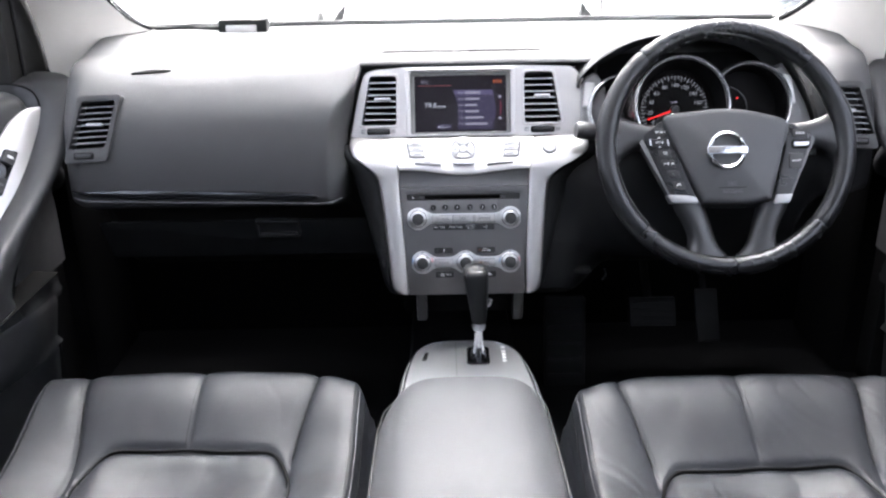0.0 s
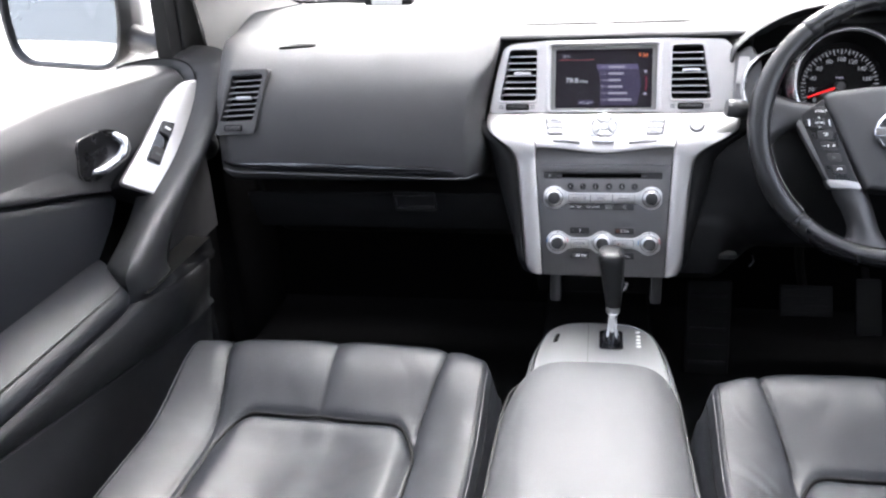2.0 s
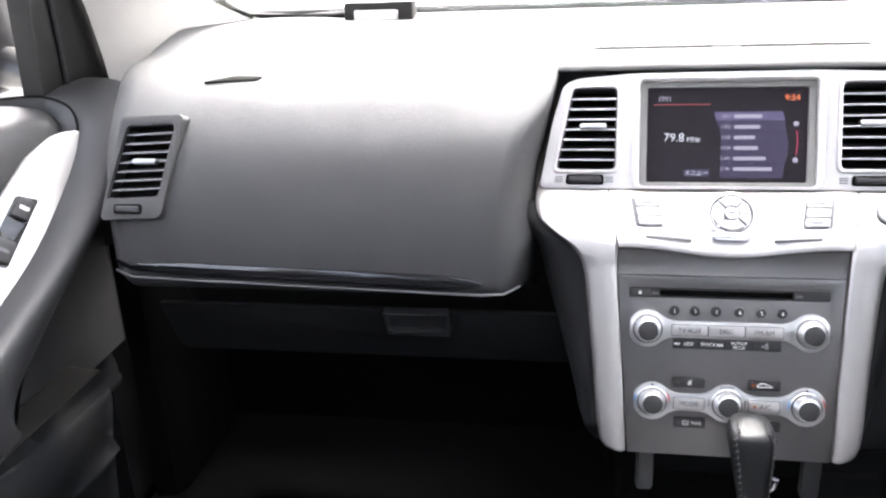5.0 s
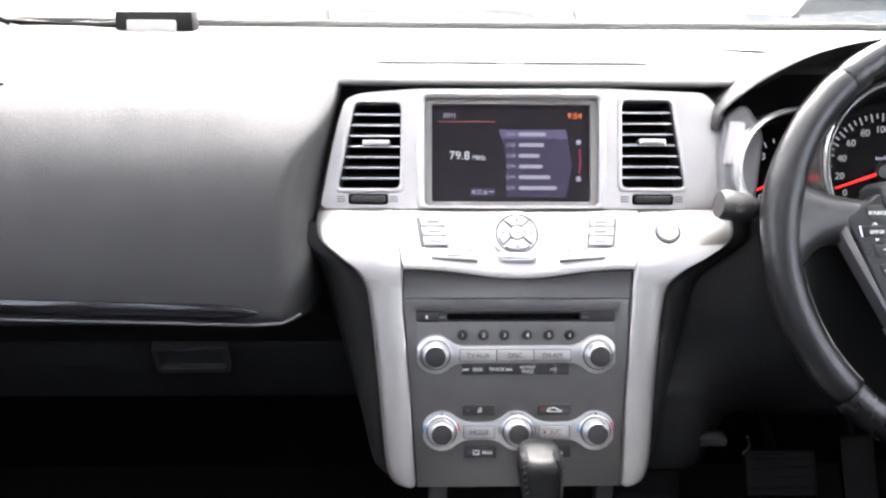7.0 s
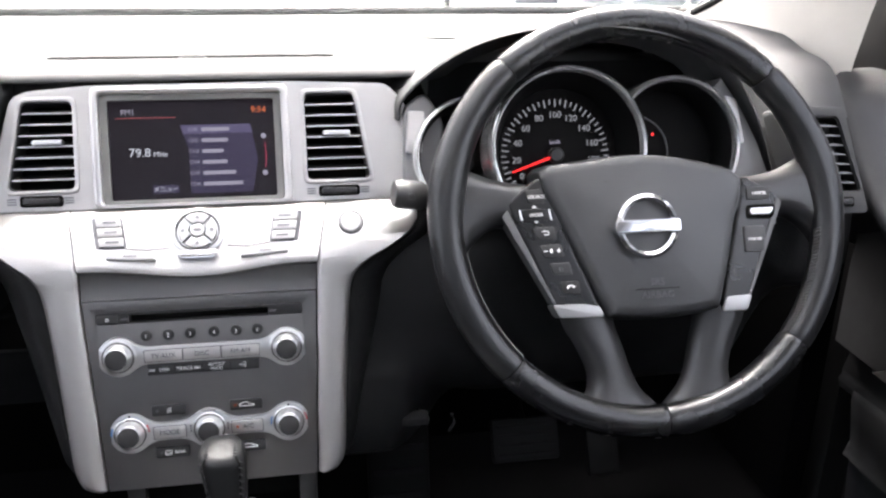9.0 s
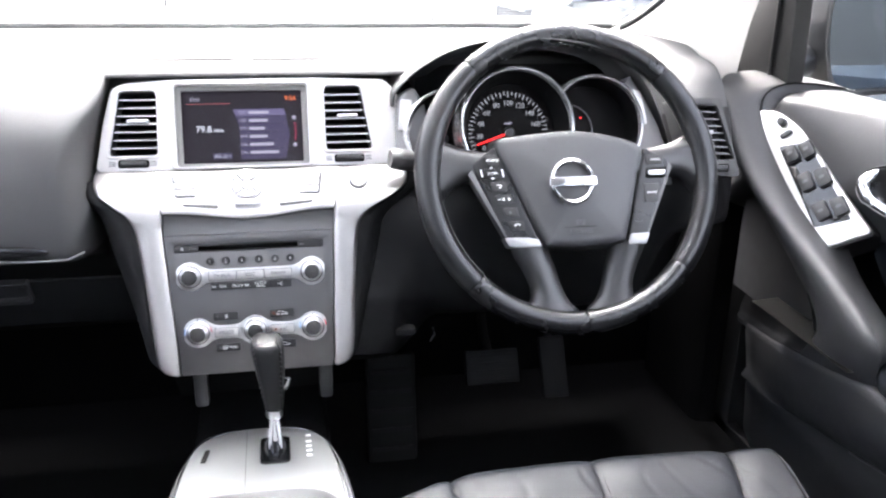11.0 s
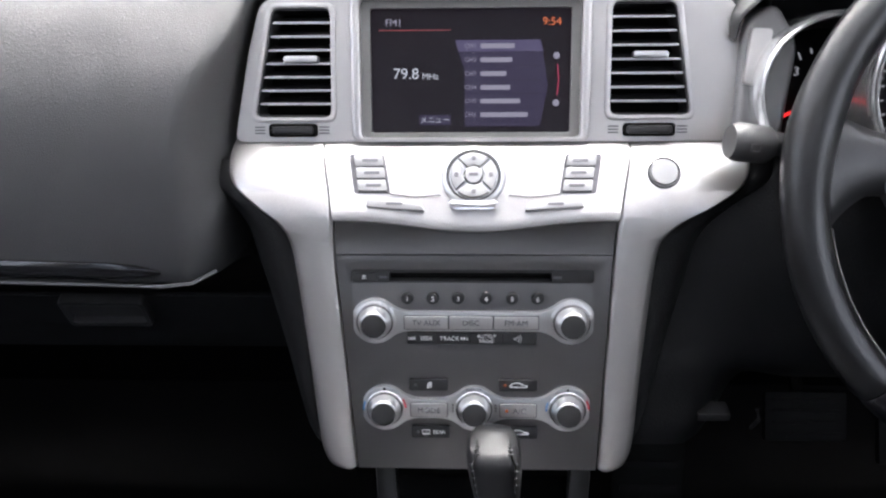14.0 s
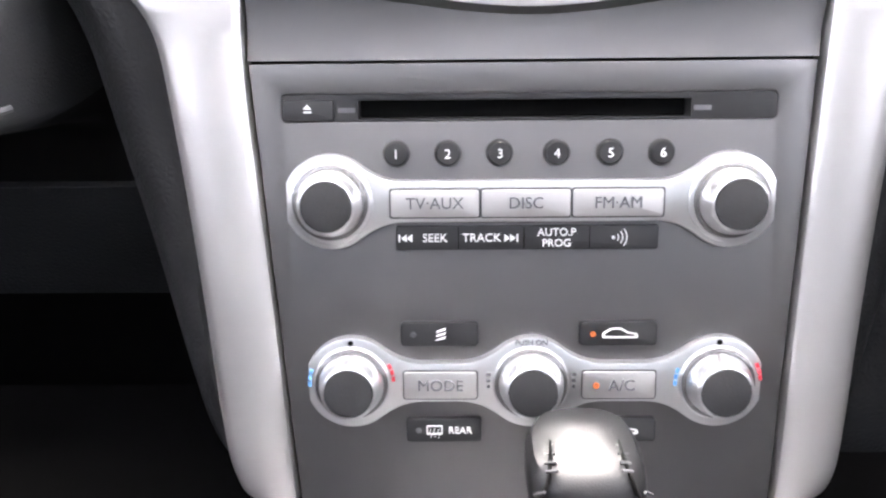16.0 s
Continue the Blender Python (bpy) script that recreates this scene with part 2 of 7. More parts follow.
def smooth_path(pts, n=8, closed=False):
    """Catmull-Rom through the points."""
    p = [Vector(q) for q in pts]
    if not closed:
        p = [2 * p[0] - p[1]] + p + [2 * p[-1] - p[-2]]
    out = []
    count = len(p) if closed else len(p) - 3
    for i in range(count):
        a, b, c, d = (p[(i + k - (1 if closed else 0)) % len(p)] for k in range(4))
        for k in range(n):
            t = k / n
            out.append(0.5 * (2 * b + (c - a) * t + (2 * a - 5 * b + 4 * c - d) * t * t + (3 * b - a - 3 * c + d) * t ** 3))
    if not closed:
        out.append(p[-2])
    return out


def sweep(path, radius, n=10, closed=False, wide=1.0, up=(0, 0, 1), cap=True):
    """A round or oval bar along a path; radius may be one number or one for each point. wide stretches it across up."""
    path = [Vector(p) for p in path]
    rings = []
    for i, p in enumerate(path):
        a = path[i - 1] if (i or closed) else p
        b = path[(i + 1) % len(path)] if (i < len(path) - 1 or closed) else p
        t = (b - a).normalized()
        side = t.cross(Vector(up))
        side = side.normalized() if side.length > 1e-5 else Vector((1, 0, 0))
        top = side.cross(t).normalized()
        r = radius[i] if isinstance(radius, (list, tuple)) else radius
        rings.append([p + (side * math.cos(2 * math.pi * k / n) * wide + top * math.sin(2 * math.pi * k / n)) * r for k in range(n)])
    if closed:
        rings.append(rings[0])
        bm = loft(rings, closed=True)
        bmesh.ops.remove_doubles(bm, verts=bm.verts, dist=1e-6)
        return bm
    return loft(rings, closed=True, cap=cap)


def text(words, size, m, depth=0.0004, align='CENTER'):
    cu = bpy.data.curves.new("lettering", 'FONT')
    cu.body, cu.size, cu.align_x, cu.align_y, cu.extrude = words, size, align, 'CENTER', depth
    cu.resolution_u = 3
    ob = bpy.data.objects.new("lettering", cu)
    me = bpy.data.meshes.new_from_object(ob)
    bm = bmesh.new()
    bm.from_mesh(me)
    bpy.data.objects.remove(ob)
    bpy.data.curves.remove(cu)
    bpy.data.meshes.remove(me)
    return move(bm, m)


def step(a, b, x):
    t = min(1.0, max(0.0, (x - a) / (b - a)))
    return t * t * (3 - 2 * t)


def mirrored(bm):
    bmesh.ops.transform(bm, matrix=Matrix.Diagonal((-1, 1, 1, 1)), verts=bm.verts)
    bmesh.ops.reverse_faces(bm, faces=bm.faces)
    return bm


# ---- the setting ----
GROUND = -0.42
bm = bmesh.new()
bmesh.ops.create_grid(bm, x_segments=60, y_segments=60, size=900)
move(bm, pose(0, 0, GROUND))
tagged(part("ground", bm, ASPHALT), "pale grey asphalt of a car lot", "ground", kind="structure")

bm = join(box(-0.87, -1.9, -0.04, 0.89, 0.42, 0.0), box(-0.80, 0.40, 0.0, 0.83, 0.43, 0.66),
          box(-0.10, -0.24, 0.0, 0.10, 0.40, 0.16, 0.03))
tagged(part("floor", bm, CARPET), "black carpet of the car's footwells", "car floor", kind="structure")

# roof, tailgate and side walls of the cabin, with the window openings left free
tagged(part("ceiling", join(box(-0.66, -1.9, 1.17, 0.66, -1.24, 1.21, 0.015), box(-0.66, -0.84, 1.17, 0.66, -0.52, 1.21, 0.015), box(-0.66, -1.24, 1.17, -0.29, -0.84, 1.21, 0.015), box(0.29, -1.24, 1.17, 0.66, -0.84, 1.21, 0.015)), LINER), "pale fabric headliner", "ceiling", kind="structure")
# the rear wall is unseen; black keeps reflections from behind dark
tagged(part("wall_rear", join(box(-0.80, -1.94, -0.04, 0.80, -1.90, 0.72), box(-0.80, -1.94, 1.10, 0.80, -1.90, 1.20)), LOWER), "plain black trim that closes the cabin behind", "wall", kind="structure")


def side_wall(s):
    bm = join(box(-0.84, -1.9, -0.04, -0.80, -0.98, 0.66), box(-0.80, -1.06, 0.66, -0.74, -0.96, 1.16, 0.01), box(-0.84, 0.10, -0.04, -0.80, 0.43, 0.62),
              box(-0.82, -0.98, -0.04, -0.80, 0.20, 0.02))
    return bm if s < 0 else move(mirrored(bm), Matrix.Translation((0.030, 0, 0)))


tagged(part("wall_left", side_wall(-1), LOWER), "black trim of the cabin side and centre pillar", "wall", kind="structure")
tagged(part("wall_right", side_wall(1), LOWER), "black trim of the cabin side and centre pillar", "wall", kind="structure")

# unseen roof pane, added over a gap in the ceiling to light the cabin
w5 = tagged(part("window_5_added", box(-0.31, -1.26, 1.211, 0.31, -0.82, 1.215), GLASS), "clear roof pane, unseen, added to let light in", "window", kind="structure")
w5.visible_shadow = False
# unseen rear panes, tinted dark to cut the light from behind
for nm, bm in (("window_2", box(-0.825, -1.90, 0.66, -0.820, -1.06, 1.17)), ("window_3", box(0.820, -1.90, 0.66, 0.825, -1.06, 1.17)), ("window_4", box(-0.80, -1.925, 0.72, 0.80, -1.920, 1.10))):
    w = tagged(part(nm, bm, PRIVACY), "unseen rear pane, tinted dark to cut light", "window", kind="structure")
# cream trims of the windscreen pillars
INNER = [(-0.545, 0.300, 0.700), (-0.590, 0.262, 0.715), (-0.614, 0.222, 0.742), (-0.630, 0.155, 0.788), (-0.640, 0.070, 0.855), (-0.632, -0.12, 0.965), (-0.590, -0.54, 1.175)]
OUTER = [(-0.700, 0.150, 0.630), (-0.735, 0.140, 0.640), (-0.738, 0.128, 0.690), (-0.738, 0.105, 0.760), (-0.735, 0.050, 0.830), (-0.720, -0.15, 0.960), (-0.665, -0.54, 1.175)]


def pillar(s):
    shift = Vector((0, -0.065 if s > 0 else 0.0, 0))
    inset = Vector((-0.025, -0.025, 0)) if s > 0 else Vector((0, 0, 0))
    a, b = [p + inset for p in smooth_path(INNER, 5)], [q + shift for q in smooth_path(OUTER, 5)]
    rings = []
    for p, q in zip(a, b):
        ring = []
        for k in range(9):
            t = k / 8
            bulge = math.sin(math.pi * t) * 0.016
            r = p.lerp(q, t)
            ring.append(r + Vector((0.3, -0.9, 0.25)).normalized() * bulge)
        ring.append(ring[-1] + Vector((-0.015, 0.03, 0)))
        ring = [ring[0] + Vector((0.004, 0.02, 0.0))] + ring
        rings.append(ring)
    bm = loft(rings)
    return bm if s < 0 else mirrored(bm)


for s, side in ((-1, "left"), (1, "right")):
    tagged(part("trim_pillar_" + side, pillar(s), CREAM), "cream plastic trim of the windscreen pillar", "pillar trim", kind="structure")


def cowl_y(x):
    return 0.385 - 0.115 * (abs(x) / 0.60) ** 2.2


def cowl_z(x):
    return 0.701 + 0.010 * (abs(x) / 0.60) ** 2


# windscreen with its black lower band
def screen_point(x, k):
    """k runs from the dash (0) to the roof (1)."""
    return Vector((x * (1 - 0.06 * k), cowl_y(x) + 0.03 - (cowl_y(x) + 0.56) * k, cowl_z(x) - 0.012 + 0.46 * k))


xs = [-0.62 + 1.24 * i / 40 for i in range(41)]
w1 = tagged(part("window_1", thick(loft([[screen_point(x, k / 6) for x in xs] for k in range(7)]), 0.004), SCREENGLASS), "clear windscreen glass", "windscreen", kind="structure")
w1.visible_shadow = False
band = part("seal", sweep([Vector((x, cowl_y(x) + 0.006, cowl_z(x) + 0.0065)) for x in xs], 0.0068, 10), RUBBER, None)
tagged(band, "black rubber seal at the foot of the windscreen", "window seal", kind="structure")
for s, side in ((-1, "left"), (1, "right")):
    edge = [Vector(((p.x - (0.025 if s > 0 else 0)) * -s, p.y + 0.004 - (0.025 if s > 0 else 0), p.z)) for p in smooth_path(INNER[1:], 5)]
    tagged(part("seal_" + side, sweep(edge, 0.005, 8), RUBBER), "black rubber seal along the windscreen's side", "window seal", kind="structure")


# ---- dashboard ----
FACE = [(0.075, 0.6960), (0.03, 0.6905), (-0.004, 0.6800), (-0.032, 0.6625), (-0.055, 0.6385), (-0.072, 0.612), (-0.084, 0.577), (-0.0915, 0.538), (-0.0940, 0.502), (-0.0905, 0.474), (-0.062, 0.459), (0.012, 0.44), (0.04, 0.405), (0.065, 0.35), (0.12, 0.29), (0.25, 0.24)]
MIDDLE = [(0.05, 0.6965), (0.024, 0.6930), (0.008, 0.6875), (0.001, 0.6815), (0.006, 0.6775), (0.045, 0.6745), (0.022, 0.6), (0.006, 0.575), (-0.04, 0.54), (-0.062, 0.5), (-0.066, 0.47), (-0.07, 0.44), (-0.078, 0.41), (-0.086, 0.38), (-0.06, 0.29), (0.25, 0.24)]
DRIVER = [(0.080, 0.6965), (0.060, 0.6930), (0.055, 0.680), (0.055, 0.640), (0.050, 0.600), (0.030, 0.575), (-0.030, 0.560), (-0.068, 0.545),
          (-0.084, 0.520), (-0.086, 0.480), (-0.078, 0.430), (-0.060, 0.385), (-0.035, 0.345), (0.010, 0.320), (0.100, 0.290), (0.250, 0.240)]


def dash_profile(x):
    u = min(1.0, max(0.0, (x + 0.222) / 0.034))
    mid = (1 - math.sqrt(1 - u * u)) * (1 - step(0.198, 0.212, x))
    drv = step(0.198, 0.212, x) * (1 - step(0.560, 0.600, x))
    fall = -0.008 * step(0.50, 0.70, abs(x))
    pts = []
    cy, cz = cowl_y(x), cowl_z(x)
    m0 = step(-0.30, -0.185, x) * (1 - step(0.215, 0.255, x))
    d0 = step(0.215, 0.255, x) * (1 - step(0.560, 0.600, x))
    crest = FACE[0][0] * (1 - m0 - d0) + MIDDLE[0][0] * m0 + DRIVER[0][0] * d0
    cr_z = FACE[0][1] * (1 - m0 - d0) + MIDDLE[0][1] * m0 + DRIVER[0][1] * d0 + fall
    pts.append((cy + 0.03, cz - 0.02))
    for k in range(6):
        t = k / 6
        pts.append((cy + (crest - cy) * t, cz + (cr_z - cz) * t + 0.006 * math.sin(math.pi * t)))
    upper = (mid, drv)
    for i, (f, m, d) in enumerate(zip(FACE, MIDDLE, DRIVER)):
        mid, drv = upper
        if i < 4:
            top = step(-0.30, -0.185, x)
            late = step(0.215, 0.255, x) * (1 - step(0.560, 0.600, x))
            soft = top * (1 - step(0.215, 0.255, x))
            k = (1.0, 1.0, 0.8, 0.45)[i] if x < 0 else 1.0
            mid, drv = mid + (soft - mid) * k, drv + (late - drv) * k
        elif i < 6 and x > 0:
            drv = step(0.215, 0.255, x) * (1 - step(0.560, 0.600, x))
            mid = 1 - drv if x < 0.5 else mid
        if i > 10 and x < 0:
            mid = step(-0.158, -0.120, x)
        if i > 5 and 0 < x < 0.5:
            drv = step(0.175, 0.290, x)
            mid = 1 - drv
        core = 0.085 * (1 - step(-0.172, -0.150, x)) if i > 8 and x < 0 else 0.0
        y = f[0] * (1 - mid - drv) + (m[0] + core) * mid + d[0] * drv
        z = f[1] * (1 - mid - drv) + m[1] * mid + d[1] * drv
        pts.append((y + 0.036 * step(0.616, 0.660 if x < 0 else 0.690, abs(x)) * step(0, 4, i), z + fall * step(0.45, 0.68, z)))
    near = step(-0.30, -0.19, x) * (1 - step(-0.178, -0.145, x))
    return [Vector((x + 0.022 * near * step(0.56, 0.67, z) * step(0.12, 0.03, y), y, z)) for y, z in pts]


stations = sorted({round(-0.650 + 0.013 * i, 4) for i in range(103)} | {round(v + 0.003 * i, 4) for v in (-0.196, 0.196) for i in range(9)} | {round(-0.188 - 0.034 * (1 - math.sin(radians(5 * i))), 5) for i in range(19)} | {round(0.530 + 0.005 * i, 4) for i in range(31)} | {round(-0.530 - 0.005 * i, 4) for i in range(25)})
rings = [smooth_path(dash_profile(x), 4) for x in stations]
# the ends turn back towards the screen
for turn_x, at in ((-0.006, 0), (0.006, -1)):
    end = [Vector((p.x + turn_x, p.y + 0.012, p.z)) for p in rings[at]], [Vector((p.x + turn_x * 1.3, p.y + 0.16, p.z)) for p in rings[at]]
    if at == 0:
        rings, stations = [end[1], end[0]] + rings, [-0.70, -0.69] + stations
    else:
        rings, stations = rings + list(end), stations + [0.74, 0.75]
VENT_M = tilted(-0.5905, -0.0750, 0.602, 20) @ pose(0, 0, 0, 0, -3, 0)
VENT_SHIFT = Matrix.Translation((0.030, 0.0, 0.002))
VENT_CUT = [(-0.0500, -0.048), (0.0185, -0.045), (0.0430, 0.047), (-0.0225, 0.045)]


def carve(bm):
    """Opens the pad behind the two end vents."""
    inv = VENT_M.inverted()
    gone = []
    for f in bm.faces:
        c = f.calc_center_median()
        if c.x > 0:
            c = Vector((-(c.x - 0.030), c.y, c.z - 0.002))
        c = inv @ c
        if abs(c.z) < 0.05 and all((b[0] - a[0]) * (c.y - a[1]) - (b[1] - a[1]) * (c.x - a[0]) > 0 for a, b in zip(VENT_CUT, VENT_CUT[1:] + VENT_CUT[:1])):
            gone.append(f)
    bmesh.ops.delete(bm, geom=gone, context='FACES')
    return bm


dashboard = thing("dashboard", "black soft-touch dashboard with a silver centre stack opening", "dashboard", (0, 0.1, 0))
driver = [r for r, x in zip(rings, stations) if x > 0.2035]
behind = [r for r, x in zip(rings, stations) if -0.118 < x < 0.2065]
passenger = [r for r, x in zip(rings, stations) if x < -0.105]
part("pad", carve(join(loft([r[:69] for r in passenger]), loft([r[:45] for r in behind]), loft([r[:45] for r in driver]))), DASH, dashboard)
part("lower_panel", loft([r[68:] for r in passenger]), LOWER, dashboard)
# same plastic as the pad, coloured darker to imitate the shade below
part("knee_panel", join(loft([r[44:] for r in behind]), loft([r[44:] for r in driver])), FLANK, dashboard, "panel below the wheel, darkened for shade")
# gloss trim strip over the glove box
strip = [Vector((x, -0.0985 + 0.030 * step(-0.606, -0.668, x), 0.4855 + 0.011 * (-0.236 - x) / 0.40)) for x in [-0.640 + 0.404 * i / 30 for i in range(31)]]
part("trim_strip", sweep(strip, [0.0012 + 0.0068 * min(1, (30 - i) / 3.0) ** 0.5 * min(1, 0.15 + i / 8) for i in range(31)], 10, wide=0.45), GLOSS, dashboard, "glossy black trim strip")
part("strip_lip", sweep([p + Vector((0, -0.001, -0.0115)) for p in strip] + [Vector((-0.215, -0.094, 0.4735)), Vector((-0.200, -0.078, 0.4760))], 0.0016, 6), VENTGREY, dashboard, "thin grey lip")
# glove box lid and its latch
lid = move(plate(rounded([(-0.21, -0.05), (0.268, -0.05), (0.270, 0.035), (-0.215, 0.035)], 0.012), 0, 0.004, None, 0.002), tilted(-0.415, -0.012, 0.392, -24))
part("glove_box_lid", lid, FLANK, dashboard, "black glove box lid")
latch = join(plate(rrect(-0.037, -0.019, 0.037, 0.019, 0.004), 0, 0.010, None, 0.002, holes=[rrect(-0.033, -0.012, 0.033, 0.013, 0.003)]), plate(rrect(-0.034, -0.014, 0.034, 0.014, 0.003), 0.001, 0.003))
part("latch", move(latch, tilted(-0.318, -0.030, 0.412, -24)), BUTTON, dashboard, "recessed glove box latch")
# centre speaker grille on top of the dash
def pad_z(x, y):
    """Height of the dash top between its crest and the windscreen."""
    cy, cz = cowl_y(x), cowl_z(x)
    crest, cr_z = (MIDDLE if -0.19 < x < 0.205 else DRIVER if 0 < x < 0.58 else FACE)[0]
    t = min(1.06, max(0.0, (cy - y) / (cy - crest)))
    return cz + (cr_z - cz) * t + 0.006 * math.sin(math.pi * t)


grille = []
for i in range(27):
    u = -1 + 2 * i / 26
    far = 0.168 * max(0.0, 1 - abs(u) ** 2.6) ** 0.5 + 0.004
    grille.append([Vector((0.003 + 0.135 * u * (1 - 0.04 * k / 8), 0.036 + far * k / 8, pad_z(0.135 * u, 0.036 + far * k / 8) + 0.0012)) for k in range(9)])
part("speaker_grille", thick(loft(grille), 0.0008), material("speaker_mesh", (0.034, 0.0342, 0.0345), 0.80, spec=0.30, bump=0.8, bscale=900, grain="cell"), dashboard, "grey mesh speaker grille")
part("badge", plate(rrect(-0.014, 0, 0.014, 0.006, 0.002), 0, 0.002, Matrix.Translation((0.0015, 0.036, 0.6945)), 0.0008), SILVER, dashboard, "small silver light sensor")
slot = plate(rounded([(-0.034, -0.004), (0.024, -0.003), (0.030, 0.003), (0.0, 0.005)], 0.0015), -0.006, 0.0012, pose(-0.506, -0.010, 0.6775, 30, 0, 2), 0.0006)
part("demister", slot, VOID, dashboard, "black side window demister slot")


def vent(m, quad, slats, tab, rise=0.0, deep=0.032, edge_mat=SATIN, tab_mat=SATIN):
    """An air vent in a slanting frame: quad is its opening, bottom-left, bottom-right, top-right, top-left."""
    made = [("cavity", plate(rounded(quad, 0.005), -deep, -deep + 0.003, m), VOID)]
    wall = plate([(x * 1.0, y) for x, y in rounded(quad, 0.006)], -deep + 0.002, 0.0, None, 0, holes=[rounded([(q[0] + (cx - q[0]) * 0.03, q[1] + (cy - q[1]) * 0.03) for q in quad], 0.005) for cx, cy in [(sum(q[0] for q in quad) / 4, sum(q[1] for q in quad) / 4)]])
    made.append(("liner", move(wall, m), BUTTON))
    bl, br, tr, tl = [Vector(q) for q in quad]
    for k in range(slats):
        t = (k + 1) / (slats + 1)
        a, b = bl.lerp(tl, t), br.lerp(tr, t)
        blade = loft([[Vector((p.x, p.y - 0.0007, -0.003)), Vector((p.x, p.y + 0.0007, -0.003)), Vector((p.x, p.y + 0.0050 * deep / 0.032, -deep * 0.62)), Vector((p.x, p.y + 0.0034 * deep / 0.032, -deep * 0.62))] for p in (a, b)], closed=True, cap=True)
        made.append(("slat", move(blade, m), BUTTON))
        edge = loft([[Vector((p.x, p.y - 0.0009, -0.0028)), Vector((p.x, p.y + 0.0009, -0.0028)), Vector((p.x, p.y + 0.0008, -0.0020)), Vector((p.x, p.y - 0.0008, -0.0020))] for p in (a, b)], closed=True, cap=True)
        made.append(("slat_edge", move(edge, m), edge_mat))
    c = (bl + br + tr + tl) / 4
    c = bl.lerp(tl, 0.5).lerp(br.lerp(tr, 0.5), 0.55) + Vector((0, rise))
    made.append(("vane_tab", plate(rrect(c.x - 0.0135, c.y - 0.0028, c.x + 0.0135, c.y + 0.0028, 0.0022), -0.004, 0.0035, m, 0.0018), tab_mat))
    x0, y0, x1, y1 = tab
    made.append(("thumb_wheel_slot", plate(rrect(x0 - 0.003, y0 - 0.002, x1 + 0.003, y1 + 0.002, 0.003), 0.0008, 0.0036, m, 0.0006), VOID))
    made.append(("thumb_wheel", plate(rrect(x0, y0, x1, y1, 0.002), 0.0, 0.0068, m, 0.002), BUTTON))
    return made


def add_vent(parent, name, label, made, frame_bm, frame_mat):
    v = part(name, frame_bm, frame_mat, parent, label)
    for n, b, mat in made:
        part(n, b, mat, v, "bright slat edge" if n == "slat_edge" else "")
    return v


# end vents of the dash
for s in (-1, 1):
    m = VENT_M
    quad = [(-0.0425, -0.037), (0.0175, -0.034), (0.0370, 0.0425), (-0.0180, 0.0405)]
    quad_o = [(-0.0500, -0.059), (0.0205, -0.056), (0.0470, 0.0515), (-0.0245, 0.050)]
    made = vent(m, quad, 7, (-0.0300, -0.050, -0.0030, -0.0435), deep=0.020, edge_mat=CHEEK, tab_mat=BUTTONSILVER)
    fr = plate(rounded(quad_o, 0.008), -0.03, 0.0032, m, 0.0025, holes=[rounded(quad, 0.006)])
    if s > 0:
        shift = VENT_SHIFT
        made = [(n, move(mirrored(b), shift), mt) for n, b, mt in made]
        fr = move(mirrored(fr), shift)
    add_vent(dashboard, "end_vent", "black end vent with bright-edged slats", made, fr, DASH)

# ---- centre stack ----
stack = thing("centre_stack", "silver and grey centre stack with display, audio and climate controls", "dashboard console", (0, -0.05, 0.3))
MS = tilted(0, 0, 0.660, 19)      # display face
ML = tilted(0, -0.062, 0.551, 42)  # button ledge
MA = tilted(0, -0.090, 0.479, 15)  # audio face


def vs(z):
    return (z - 0.660) / math.cos(radians(19))


def va(z):
    return (z - 0.479) / math.cos(radians(15))


top_poly = [(-0.183, vs(0.566)), (0.214, vs(0.566)), (0.213, vs(0.620)), (0.203, vs(0.655)), (0.186, vs(0.672)), (0.090, vs(0.6755)), (-0.090, vs(0.6745)), (-0.146, vs(0.670)), (-0.160, vs(0.664)), (-0.170, vs(0.630))]
VL = [(-0.166, vs(0.584)), (-0.107, vs(0.584)), (-0.106, vs(0.661)), (-0.150, vs(0.661))]
VR = [(0.106, vs(0.585)), (0.167, vs(0.585)), (0.153, vs(0.664)), (0.106, vs(0.664))]
bez = rrect(-0.0905, vs(0.5665), 0.0905, vs(0.672), 0.006)
part("upper_fascia", plate(rounded(top_poly, 0.008), -0.03, 0.004, MS, 0.004, holes=[rounded(VL, 0.006), rounded(VR, 0.006), bez], seg=3), SILVER, stack, "silver painted fascia")
for quad, x0, x1 in ((VL, -0.153, -0.121), (VR, 0.119, 0.153)):
    made = vent(MS @ Matrix.Translation((0, 0, 0.002)), quad, 7, (x0, vs(0.5715), x1, vs(0.5775)), 0.003)
    o = [(q[0] + math.copysign(0.004, q[0] - (quad[0][0] + quad[1][0]) / 2), q[1] + math.copysign(0.004, q[1] - vs(0.62))) for q in quad]
    fr = plate(rounded(o, 0.008), 0.0, 0.0062, MS, 0.0015, holes=[rounded(quad, 0.006)])
    v = add_vent(stack, "air_vent", "silver framed air vent with horizontal slats", made, fr, SILVER)
    for sx in (x0 - 0.010, x1 + 0.008):
        part("symbol", join(*[plate(rrect(sx - 0.004, vs(0.572 + 0.0022 * k), sx + 0.004, vs(0.573 + 0.0022 * k), 0.0002, 1), 0.004, 0.0046, MS) for k in range(3)]), DARKLETTER, v)
